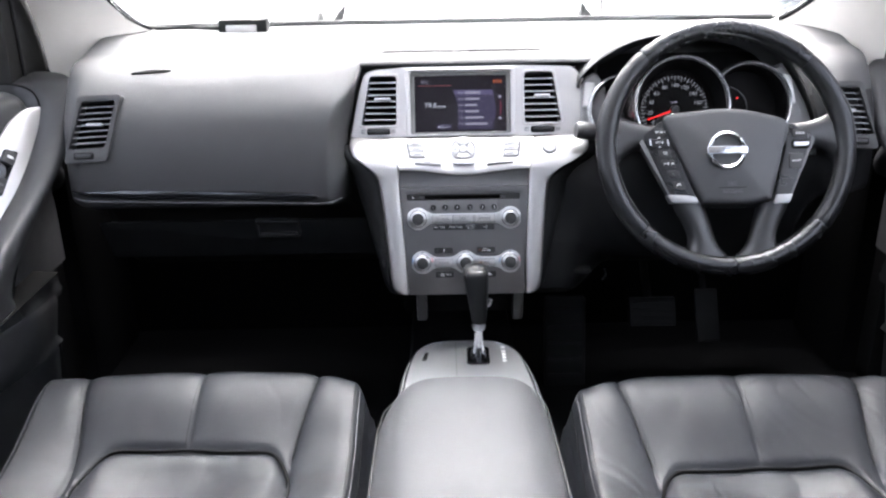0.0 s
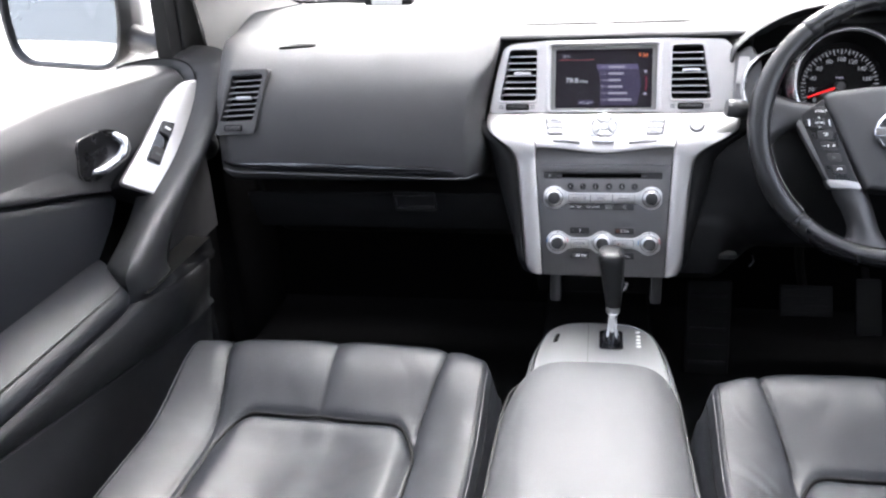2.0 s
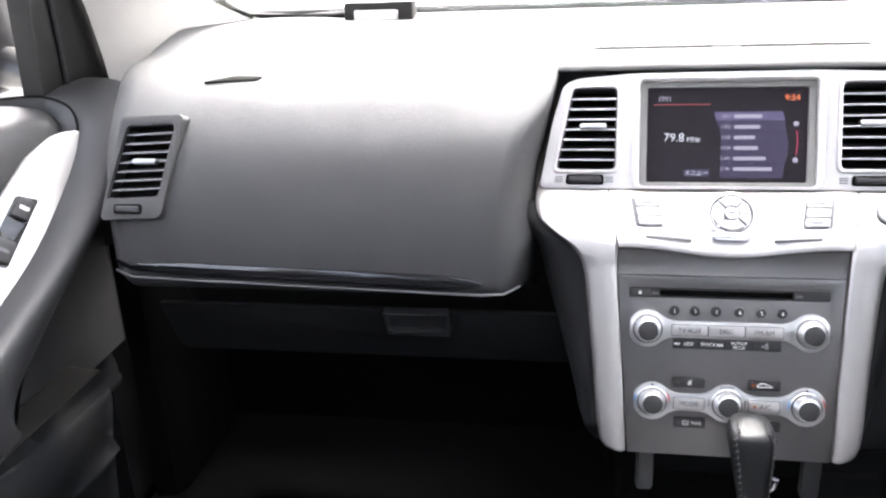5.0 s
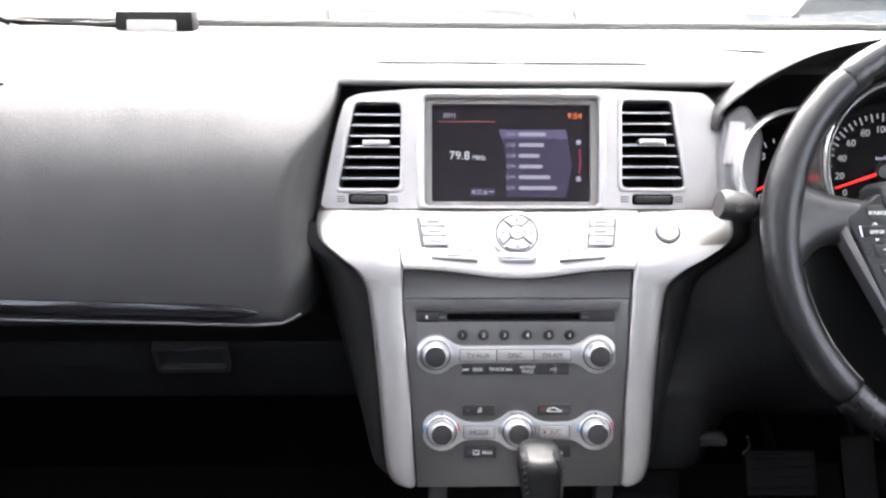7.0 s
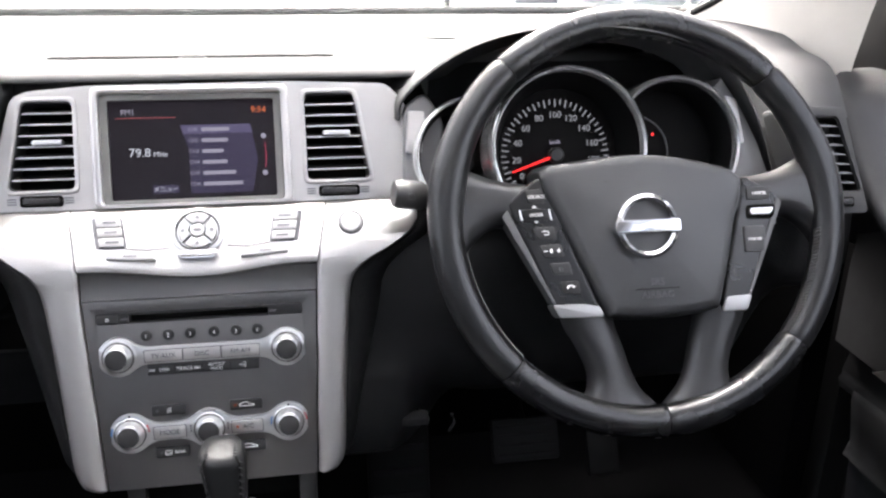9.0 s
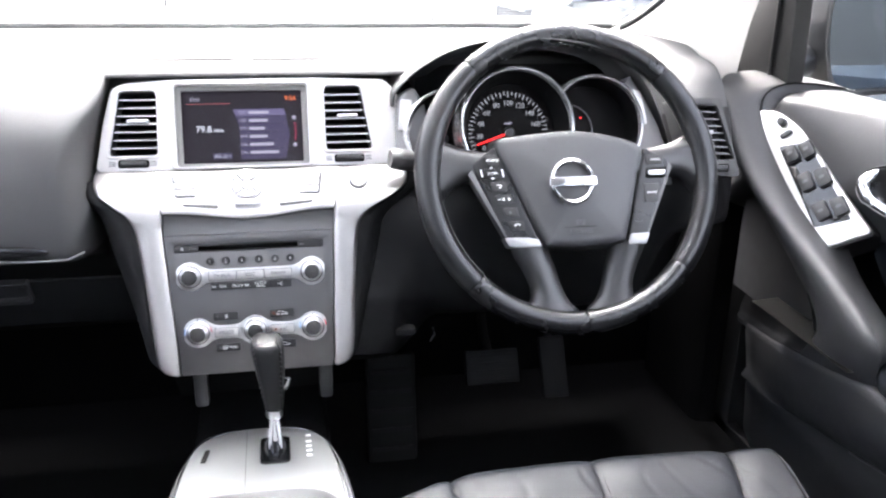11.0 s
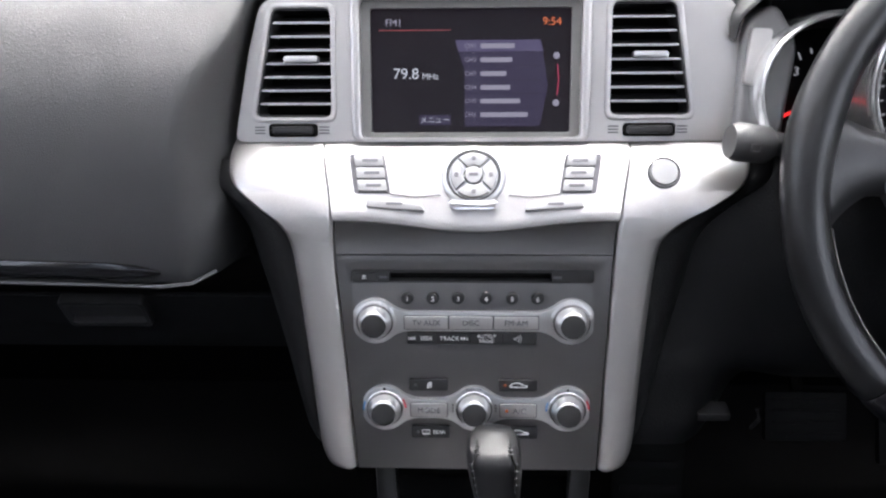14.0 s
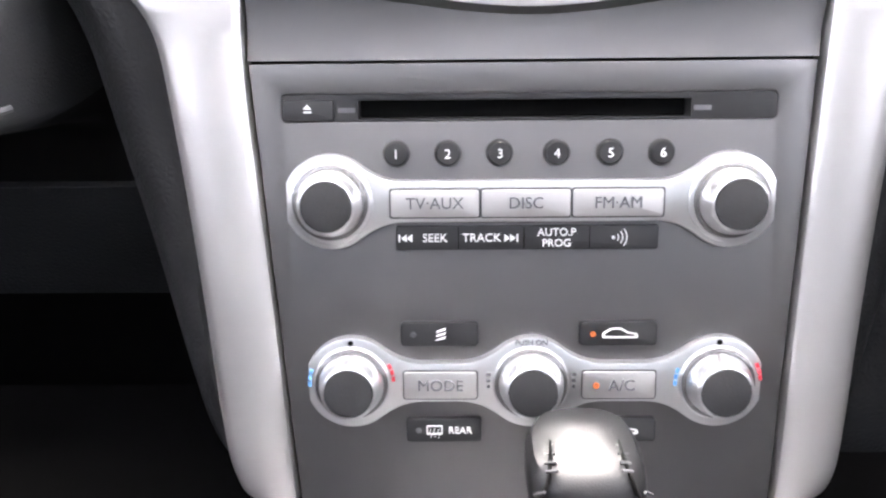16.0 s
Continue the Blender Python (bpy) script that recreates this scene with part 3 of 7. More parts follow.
bezel = part("display_bezel", plate(rrect(-0.091, vs(0.5660), 0.091, vs(0.6725), 0.006), -0.012, 0.0075, MS, 0.003, holes=[rrect(-0.0835, vs(0.5690), 0.0835, vs(0.6665), 0.004)], seg=3), SILVER, stack, "silver display bezel")
part("inner_bezel", plate(rrect(-0.085, vs(0.5680), 0.085, vs(0.6675), 0.004), -0.012, 0.001, MS, 0.001, holes=[rrect(-0.0765, vs(0.5725), 0.0765, vs(0.6610), 0.002)]), material("bezel_grey", (0.20, 0.20, 0.195), 0.45, metal=0.4), bezel, "sloping grey inner bezel")
display = part("display", plate(rrect(-0.078, vs(0.571), 0.078, vs(0.6625), 0.002), -0.012, -0.004, MS), SCREEN, stack, "lit radio display, black with a violet station list")
MD = MS @ Matrix.Translation((0, 0, -0.0037))


def dx(px):
    """Across the display, from 0 at its left edge to 1."""
    return -0.0765 + 0.153 * px


def dy(py):
    """Down the display, from 0 at its top edge to 1."""
    return vs(0.661) + (vs(0.5725) - vs(0.661)) * py


def on_display(name, bm, mat):
    part(name, bm, mat, display)


on_display("lettering", text("FM1", 0.0075, MD @ Matrix.Translation((dx(0.115), dy(0.115), 0))), DIMGLOW)
on_display("lettering", text("9:54", 0.0085, MD @ Matrix.Translation((dx(0.905), dy(0.11), 0))), ORANGE)
on_display("lettering", text("79.8", 0.0118, MD @ Matrix.Translation((dx(0.175), dy(0.525), 0))), TEXTGLOW)
on_display("lettering", text("MHz", 0.0068, MD @ Matrix.Translation((dx(0.298), dy(0.545), 0))), TEXTGLOW)
on_display("rule", plate(rrect(dx(0.04), dy(0.175), dx(0.40), dy(0.168), 0.0001, 1), 0, 0.0002, MD), material("rule_red", (0.3, 0.05, 0.05), 0.5))
on_display("list_panel", plate([(dx(0.47), dy(0.95)), (dx(0.85), dy(0.95)), (dx(0.89), dy(0.62)), (dx(0.85), dy(0.25)), (dx(0.42), dy(0.25)), (dx(0.47), dy(0.5))], 0, 0.0002, MD), LISTGLOW)
on_display("list_highlight", plate([(dx(0.44), dy(0.345)), (dx(0.865), dy(0.345)), (dx(0.845), dy(0.252)), (dx(0.425), dy(0.252))], 0.0002, 0.0004, MD), LISTTOP)
for i in range(6):
    yy = dy(0.30 + 0.111 * i)
    on_display("lettering", text("CH%d" % (i + 1), 0.0048, MD @ Matrix.Translation((dx(0.50), yy, 0.0005))), DIMGLOW)
    ln = (0.17, 0.16, 0.13, 0.15, 0.20, 0.24)[i]
    on_display("name_bar", plate(rrect(dx(0.55), yy - 0.0018, dx(0.55 + ln), yy + 0.0018, 0.0005, 1), 0.0004, 0.0007, MD), DIMGLOW)
    on_display("list_rule", plate(rrect(dx(0.45), dy(0.352 + 0.111 * i), dx(0.86), dy(0.349 + 0.111 * i), 0.00005, 1), 0.0003, 0.0005, MD), SCREEN)
on_display("menu_box", plate(rrect(dx(0.24), dy(0.94), dx(0.40), dy(0.855), 0.0006, 1), 0, 0.0002, MD), LISTGLOW)
on_display("lettering", text("メニュー", 0.0058, MD @ Matrix.Translation((dx(0.32), dy(0.90), 0.0003))), TEXTGLOW)
for py in (0.38, 0.76):
    on_display("scroll_button", lathe([(0.0, 0.0004), (0.0022, 0.0004), (0.0026, 0.0001)], MD, 14, dx(0.93), dy(py)), DIMGLOW)
on_display("scroll_bar", plate([(dx(0.932), dy(0.45)), (dx(0.938), dy(0.45)), (dx(0.945), dy(0.57)), (dx(0.938), dy(0.70)), (dx(0.932), dy(0.70)), (dx(0.939), dy(0.57))], 0, 0.0003, MD), glowing("scroll_red", (0.45, 0.06, 0.12), 1))


# the silver band under the display: a ledge that rolls over into the grey panel and the two side legs
def ledge_section(x):
    """From the display's foot over the ledge to the seam, at x; the ledge is deepest in the middle."""
    low = 0.5185 + 0.009 * step(0.0, 0.095, abs(x - 0.0027))
    return [(-0.020, 0.5665), (-0.034, 0.5665), (-0.0385, 0.5655), (-0.046, 0.5635), (-0.056, 0.556), (-0.068, 0.5445), (-0.0815, low + 0.0035), (-0.0845, low), (-0.0850, low - 0.004)]


def seam_at(s, z):
    """Where the silver legs meet the ledge and the panel, at height z; the stack is not quite even."""
    rows = [(0.320, 0.0903, 0.1015), (0.410, 0.0965, 0.1048), (0.4945, 0.1030, 0.1083), (0.522, 0.1025, 0.1100), (0.545, 0.1070, 0.1155), (0.570, 0.1135, 0.1225)]
    return s * float(np.interp(z, [r[0] for r in rows], [r[1 if s < 0 else 2] for r in rows]))


def across(section):
    """A sheet between the two legs from its section at each x."""
    rings = []
    for i in range(41):
        ring = []
        for y, z in section(-0.1035 + 0.213 * i / 40):
            a, b = seam_at(-1, z), seam_at(1, z)
            ring.append(Vector((a + (b - a) * i / 40, y, z)))
        rings.append(ring)
    return loft(rings)


def roll_section(x):
    low = ledge_section(x)[-1][1]
    return [(-0.0850, low), (-0.0800, low - 0.004), (-0.0815, 0.505), (-0.0858, 0.4955), (-0.080, 0.4945)]


part("button_ledge", across(ledge_section), SILVER, stack, "bright silver ledge with display buttons")
part("roll_panel", across(roll_section), GREYPANEL, stack, "dark silver panel with a shallow vee")


def leg(s):
    """The silver leg: from the ledge's wing down along the audio panel. Rings run from the outer edge to the inner one."""
    left = [0.181, 0.1835, 0.184, 0.180, 0.1640, 0.1475, 0.1370, 0.1325, 0.1280, 0.1240, 0.1200, 0.1170, 0.1115, 0.101]
    right = [0.205, 0.2085, 0.209, 0.204, 0.1830, 0.1590, 0.1430, 0.1380, 0.1345, 0.1315, 0.1290, 0.1265, 0.1210, 0.111]
    rows = [(0.5665, -0.026), (0.5655, -0.036), (0.558, -0.054), (0.5455, -0.068), (0.533, -0.077), (0.521, -0.082), (0.505, -0.0862), (0.480, -0.093), (0.440, -0.1035), (0.400, -0.1145), (0.356, -0.1265), (0.337, -0.1315), (0.327, -0.1325), (0.3225, -0.1290)]
    rings = []
    for xo, (z, y) in zip(left if s < 0 else right, rows):
        xi = abs(seam_at(s, z)) + 0.0008
        ring = [Vector((xo, y + 0.045, z)), Vector((xo + 0.001, y + 0.004, z)), Vector((xo - 0.0015, y - 0.001, z)), Vector((xo - 0.005, y - 0.0035, z)),
                Vector(((xo + xi) / 2, y - 0.0050, z)), Vector((xi + 0.003, y - 0.0035, z)), Vector((xi + 0.0005, y - 0.001, z)), Vector((xi, y + 0.010, z))]
        rings.append([Vector((p.x * s, p.y, p.z)) for p in ring])
    cols = [smooth_path([r[k] for r in rings], 4) for k in range(8)]
    fine = [[c[i] for c in cols] for i in range(len(cols[0]))]
    return loft(fine)


for s in (-1, 1):
    part("side_leg", leg(s), SILVER, stack, "silver side leg")


# dark flanks of the stack
def flank(s):
    rows = [(0.186, 0.557, -0.046), (0.183, 0.541, -0.060), (0.157, 0.521, -0.073), (0.145, 0.500, -0.080), (0.139, 0.470, -0.086), (0.132, 0.420, -0.098), (0.126, 0.365, -0.112), (0.122, 0.330, -0.110), (0.116, 0.30, -0.080)]
    rings = []
    for xo, z, y in rows:
        o = xo + (0.005 + 0.020 * step(0.50, 0.545, z) if s > 0 else 0)
        k = 0.45 + 0.55 * step(0.33, 0.50, z)
        ring = [Vector((o - 0.012, y + 0.004, z)), Vector((o, y, z)), Vector((o + 0.011 * k, y + 0.003, z)), Vector((o + 0.025 * k, y + 0.014, z)), Vector((o + 0.036 * k, y + 0.040, z)), Vector((o + 0.042 * k, y + 0.10, z - 0.005)), Vector((o + 0.045 * k, y + 0.34, z - 0.02))]
        rings.append([Vector((p.x * s, p.y, p.z)) for p in ring])
    cols = [smooth_path([r[k] for r in rings], 4) for k in range(7)]
    return loft([[c[i] for c in cols] for i in range(len(cols[0]))])


for s in (-1, 1):
    part("flank", flank(s), FLANK, stack, "black grained flank of the stack")

# ledge buttons
MB = ML @ Matrix.Translation((0.0034, 0.0, 0.0))
for s in (-1, 1):
    part("ledge_shadow_gap", plate(rounded([(s * 0.0958, 0.0165), (s * 0.0686, 0.0165), (s * 0.0634, -0.0150), (s * 0.0905, -0.0150)], 0.002, 2), -0.003, 0.0006, MB), DARKLETTER, stack)
    for k in range(3):
        lo, hi = 0.0146 - 0.0098 * k - 0.0088, 0.0146 - 0.0098 * k
        edge = lambda v, out: s * ((0.0918 if out else 0.0700) + (v - 0.0146) * (0.165 if out else 0.160))
        b = part("ledge_button", plate(rounded([(edge(hi, True), hi), (edge(hi, False), hi), (edge(lo, False), lo), (edge(lo, True), lo)], 0.0014, 2), -0.001, 0.0034, MB, 0.0009), BUTTONSILVER, stack, "silver display button")
        part("bar", plate(rrect(edge(lo, False) + s * 0.0105 - 0.0058, (lo + hi) / 2 - 0.0011, edge(lo, False) + s * 0.0105 + 0.0058, (lo + hi) / 2 + 0.0011, 0.0004, 1), 0.0032, 0.0037, MB), DARKLETTER, b)
    b = part("ledge_button", plate(rounded([(s * 0.0812, -0.0262), (s * 0.0372, -0.0290), (s * 0.0405, -0.0222), (s * 0.0800, -0.0185)], 0.002, 2), -0.004, 0.0036, MB, 0.0009), BUTTONSILVER, stack, "long silver display button")
    part("bar", plate(rrect(s * 0.060 - 0.0060, -0.0248, s * 0.060 + 0.0060, -0.0228, 0.0004, 1), 0.0034, 0.0039, MB), DARKLETTER, b)
    part("button_rule", sweep([MB @ Vector((s * 0.0255, -0.0165, 0.0012)), MB @ Vector((s * 0.0445, -0.0180, 0.0012)), MB @ Vector((s * 0.0640, -0.0155, 0.0012))], 0.0006, 5), VENTGREY, stack)
MPAD = MB @ Matrix.Translation((-0.0008, -0.0015, 0.0))
pad = part("control_pad", lathe([(0.0240, -0.004), (0.0242, 0.0012), (0.0226, 0.0030), (0.0206, 0.0034), (0.0198, 0.0010), (0.0, 0.001)], MPAD, 44), SATIN, stack, "round four-way control pad with a chrome ring")
part("pad_groove", lathe([(0.0200, 0.0009), (0.0197, 0.0022), (0.0186, 0.0022), (0.0184, 0.0012)], MPAD, 44), VENTGREY, pad)
for k in range(4):
    a = radians(90 * k)
    q = [(math.cos(a + radians(b)) * r, math.sin(a + radians(b)) * r) for r, bs in ((0.0176, (-41, -20, 0, 20, 41)), (0.0080, (36, 0, -36))) for b in bs]
    key = part("pad_key", plate(q, 0.0, 0.0048, MPAD, 0.0009), BUTTONSILVER, pad)
    d = Vector((math.cos(a), math.sin(a))) * 0.0130
    part("bar", plate(rrect(d.x - 0.0016, d.y - 0.0016, d.x + 0.0016, d.y + 0.0016, 0.0005, 1), 0.0046, 0.0051, MPAD), DARKLETTER, key)
key = part("pad_key", lathe([(0.0070, 0.0), (0.0070, 0.0046), (0.0062, 0.0056), (0, 0.0057)], MPAD, 24), BUTTONSILVER, pad)
part("bar", plate(rrect(-0.0034, -0.0012, 0.0034, 0.0012, 0.0005, 1), 0.0055, 0.0060, MPAD), DARKLETTER, key)
part("pad_rim", plate(rounded([(-0.0155, -0.0270), (0.0155, -0.0270), (0.0195, -0.0195), (-0.0195, -0.0195)], 0.004), -0.002, 0.0036, MPAD, 0.0015), CHROME, pad)
st = part("start_button", lathe([(0.0122, -0.002), (0.0122, 0.0012), (0.0116, 0.0020), (0.0108, 0.0020), (0.0106, 0.0008)], ML @ Matrix.Translation((0.1440, 0.000, 0.0040)), 36), VENTGREY, stack, "round engine start button in a grey ring")
part("button_cap", lathe([(0.0104, 0.0), (0.0102, 0.0020), (0.0094, 0.0027), (0.0, 0.0030)], ML @ Matrix.Translation((0.1440, 0.000, 0.0040)), 36), BUTTONSILVER, st)

# audio and climate panel
ap = [(seam_at(-1, 0.322), va(0.322)), (seam_at(1, 0.322), va(0.322)), (seam_at(1, 0.4945), va(0.4945)), (seam_at(-1, 0.4945), va(0.4945))]
slot_hole = rrect(-0.0915, va(0.4735), 0.0945, va(0.4835), 0.0022)
audio = part("control_panel", plate(ap, -0.03, 0.0, MA, 0.0008, holes=[slot_hole]), GREYPANEL, stack, "dark silver audio and climate panel")
part("slot_surround", plate(slot_hole, -0.02, -0.0006, MA, 0.0012, holes=[rrect(-0.0625, va(0.4745), 0.0625, va(0.4812), 0.0008)]), BUTTON, stack, "black disc slot surround")
part("disc_slot", plate(rrect(-0.063, va(0.4742), 0.063, va(0.4814), 0.0005, 1), -0.02, -0.010, MA), VOID, stack)
part("eject_button", plate(rrect(-0.0905, va(0.4738), -0.0715, va(0.4815), 0.001), -0.004, 0.0008, MA, 0.0008), BUTTON, stack, "black eject button")
part("symbol", join(plate([(-0.083, va(0.4782)), (-0.0798, va(0.4782)), (-0.0814, va(0.4800))], 0.0008, 0.0011, MA), plate(rrect(-0.083, va(0.4769), -0.0798, va(0.4775), 0.0001, 1), 0.0008, 0.0011, MA)), LETTER, stack)
for x0, x1 in ((-0.0700, -0.0635), (0.0635, 0.0700)):
    part("symbol", plate(rrect(x0, va(0.4768), x1, va(0.4786), 0.0002, 1), -0.0006, -0.0002, MA), DARKLETTER, stack)
for i, x in enumerate((-0.0482, -0.0287, -0.0090, 0.0124, 0.0325, 0.0520)):
    b = part("preset_button", lathe([(0.0052, -0.001), (0.0052, 0.0006), (0.0046, 0.0026), (0.0040, 0.0032), (0, 0.0033)], MA, 20, x, va(0.462)), BUTTON, stack, "round black preset button")
    part("lettering", text(str(i + 1), 0.0050, MA @ Matrix.Translation((x, va(0.462) - 0.0002, 0.0034))), LETTER, b)


def blend_bar(discs, rad, half, z):
    """The outline of a bar that joins round ends smoothly, in the audio plane."""
    up = []
    x0, x1 = discs[0], discs[-1]
    n = 120
    for i in range(n + 1):
        x = x0 - rad + (x1 - x0 + 2 * rad) * i / n
        h = 0.0
        for cx in discs:
            d = abs(x - cx)
            if d < rad:
                h = max(h, math.sqrt(rad * rad - d * d))
            if x0 <= x <= x1:
                h = max(h, half + (rad - half) * max(0, 1 - max(0, d - rad * 0.62) / (rad * 0.95)) ** 2.2 * 0.62)
        up.append((x, h))
    return [(x, va(z) + h) for x, h in up[1:-1]] + [(x, va(z) - h) for x, h in reversed(up[1:-1])]


def dial(parent, x, z, skirt, label, cap_r=0.0096):
    m = MA @ Matrix.Translation((x, va(z), 0.0))
    k = part("dial", lathe([(skirt, 0.0025), (skirt, 0.0046), (skirt * 0.95, 0.0052), (cap_r + 0.0034, 0.0052), (cap_r + 0.0030, 0.0080), (cap_r + 0.0014, 0.0150), (cap_r + 0.0007, 0.0160), (cap_r + 0.0001, 0.0162)], m, 44), SATIN, parent, label)
    part("dial_face", lathe([(cap_r, 0.010), (cap_r - 0.0002, 0.0163), (cap_r * 0.6, 0.0168), (0, 0.0170)], m, 36), KNOB, k, "black dial face")
    part("dial_skirt", lathe([(cap_r + 0.0050, 0.0048), (cap_r + 0.0046, 0.0060), (cap_r + 0.0034, 0.0066), (cap_r + 0.0032, 0.0058)], m, 44), GREYPANEL, k)
    return k


bar = part("audio_bar", plate(blend_bar((-0.0735, 0.0781), 0.0184, 0.0080, 0.4445), -0.001, 0.0042, MA, 0.0018), SATIN, stack, "satin metal bar joining the audio dials")
for x0, x1, word in ((-0.0505, -0.0170, "TV·AUX"), (-0.0160, 0.0175, "DISC"), (0.0185, 0.0525, "FM·AM")):
    part("button_gap", plate(rrect(x0 - 0.0006, va(0.4384), x1 + 0.0006, va(0.4496), 0.0012), 0.003, 0.0045, MA), VENTGREY, bar)
    b = part("bar_button", plate(rrect(x0, va(0.4390), x1, va(0.4490), 0.0010), 0.003, 0.0054, MA, 0.0006), SILVER, bar)
    part("lettering", text(word, 0.0062, MA @ Matrix.Translation(((x0 + x1) / 2, va(0.4440), 0.0058))), DARKLETTER, b)
dial(stack, -0.0735, 0.4445, 0.0163, "volume dial with a black face")
dial(stack, 0.0781, 0.4445, 0.0163, "tuning dial with a black face")
keys = part("key_strip", plate(rrect(-0.0490, va(0.4258), 0.0520, va(0.4352), 0.0012), -0.001, 0.0016, MA, 0.0008), BUTTON, stack, "black strip with four tuning keys")
for i, lines in enumerate((("SEEK",), ("TRACK",), ("AUTO.P", "PROG"), ())):
    x = -0.0375 + 0.0252 * i
    for j, word in enumerate(lines):
        off = 0.0036 if i == 0 else (-0.0036 if i == 1 else 0)
        zz = 0.4305 if len(lines) == 1 else (0.4325, 0.4284)[j]
        part("lettering", text(word, 0.0046 if len(lines) == 1 else 0.0042, MA @ Matrix.Translation((x + off, va(zz), 0.0018))), LETTER, keys)
    if i < 2:
        d = -1 if i == 0 else 1
        tip = x - 0.0095 if i == 0 else x + 0.0095
        part("symbol", join(*[plate([(tip + d * (0.0 - 0.0022 * k), va(0.4305)), (tip - d * (0.0022 + 0.0022 * k), va(0.4320)), (tip - d * (0.0022 + 0.0022 * k), va(0.4290))], 0.0016, 0.0020, MA) for k in range(2)], plate(rrect(tip + d * 0.0006 - 0.0003, va(0.4290), tip + d * 0.0006 + 0.0003, va(0.4320), 0.0001, 1), 0.0016, 0.0020, MA)), LETTER, keys)
    if i == 3:
        part("symbol", join(lathe([(0.0007, 0.0016), (0.0007, 0.0020), (0, 0.0020)], MA, 10, x - 0.0035, va(0.4305)), *[sweep([MA @ Vector((x - 0.0035 + (0.0020 + 0.0016 * k) * math.cos(radians(q)), va(0.4305) + (0.0020 + 0.0016 * k) * math.sin(radians(q)), 0.0018)) for q in range(-40, 41, 16)], 0.0003, 4) for k in range(3)]), LETTER, keys)
    if i:
        part("key_gap", plate(rrect(x - 0.0127, va(0.4262), x - 0.0124, va(0.4348), 0.0001, 1), 0.0014, 0.0018, MA), VOID, keys)
cbar = part("climate_bar", plate(blend_bar((-0.0675, 0.0035, 0.0768), 0.0188, 0.0082, 0.3745), -0.001, 0.0042, MA, 0.0018), SATIN, stack, "satin metal bar joining the climate dials")
for x0, x1, word in ((-0.0467, -0.0180, "MODE"), (0.0238, 0.0522, "A/C")):
    part("button_gap", plate(rrect(x0 - 0.0006, va(0.3679), x1 + 0.0006, va(0.3798), 0.0014), 0.003, 0.0045, MA), VENTGREY, cbar)
    b = part("bar_button", plate(rrect(x0, va(0.3685), x1, va(0.3792), 0.0012), 0.003, 0.0054, MA, 0.0006), SILVER, cbar)
    part("lettering", text(word, 0.0064, MA @ Matrix.Translation(((x0 + x1) / 2 + (0.001 if word == "A/C" else 0), va(0.3738), 0.0058))), DARKLETTER, b)
    if word == "A/C":
        part("lamp", lathe([(0.0014, 0.0052), (0.0012, 0.0061), (0, 0.0062)], MA, 12, x0 + 0.0052, va(0.3738)), AMBER, b)
for x in (-0.0675, 0.0035, 0.0768):
    k = dial(stack, x, 0.3745, 0.0152, "climate dial with a black face")
    if abs(x) > 0.01:
        for a0, mt in ((168, BLUEPRINT), (12, REDPRINT)):
            for j in range(3):
                part("scale_mark", plate([(x + math.cos(radians(q)) * r, va(0.3745) + math.sin(radians(q)) * r) for r, q in ((0.0160, a0 - 9 + 9 * j), (0.0174, a0 - 9 + 9 * j), (0.0174, a0 - 2 + 9 * j), (0.0160, a0 - 2 + 9 * j))], 0.004, 0.0046, MA), mt, k)
        part("scale_dot", lathe([(0.0011, 0.004), (0.0011, 0.0047), (0, 0.0047)], MA, 10, x, va(0.3745) + 0.0166), VOID, k)
    else:
        for sx in (-1, 1):
            for j in range(3):
                part("scale_mark", plate(rrect(x + sx * 0.0168 - 0.0006 - 0.0002 * j, va(0.3725 + 0.0024 * j), x + sx * 0.0168 + 0.0006 + 0.0002 * j, va(0.3738 + 0.0024 * j), 0.0002, 1), 0.004, 0.0046, MA), DARKLETTER, k)
        part("lettering", text("PUSH ON", 0.0030, MA @ Matrix.Translation((x, va(0.3745) + 0.0166, 0.0044))), DARKLETTER, k)
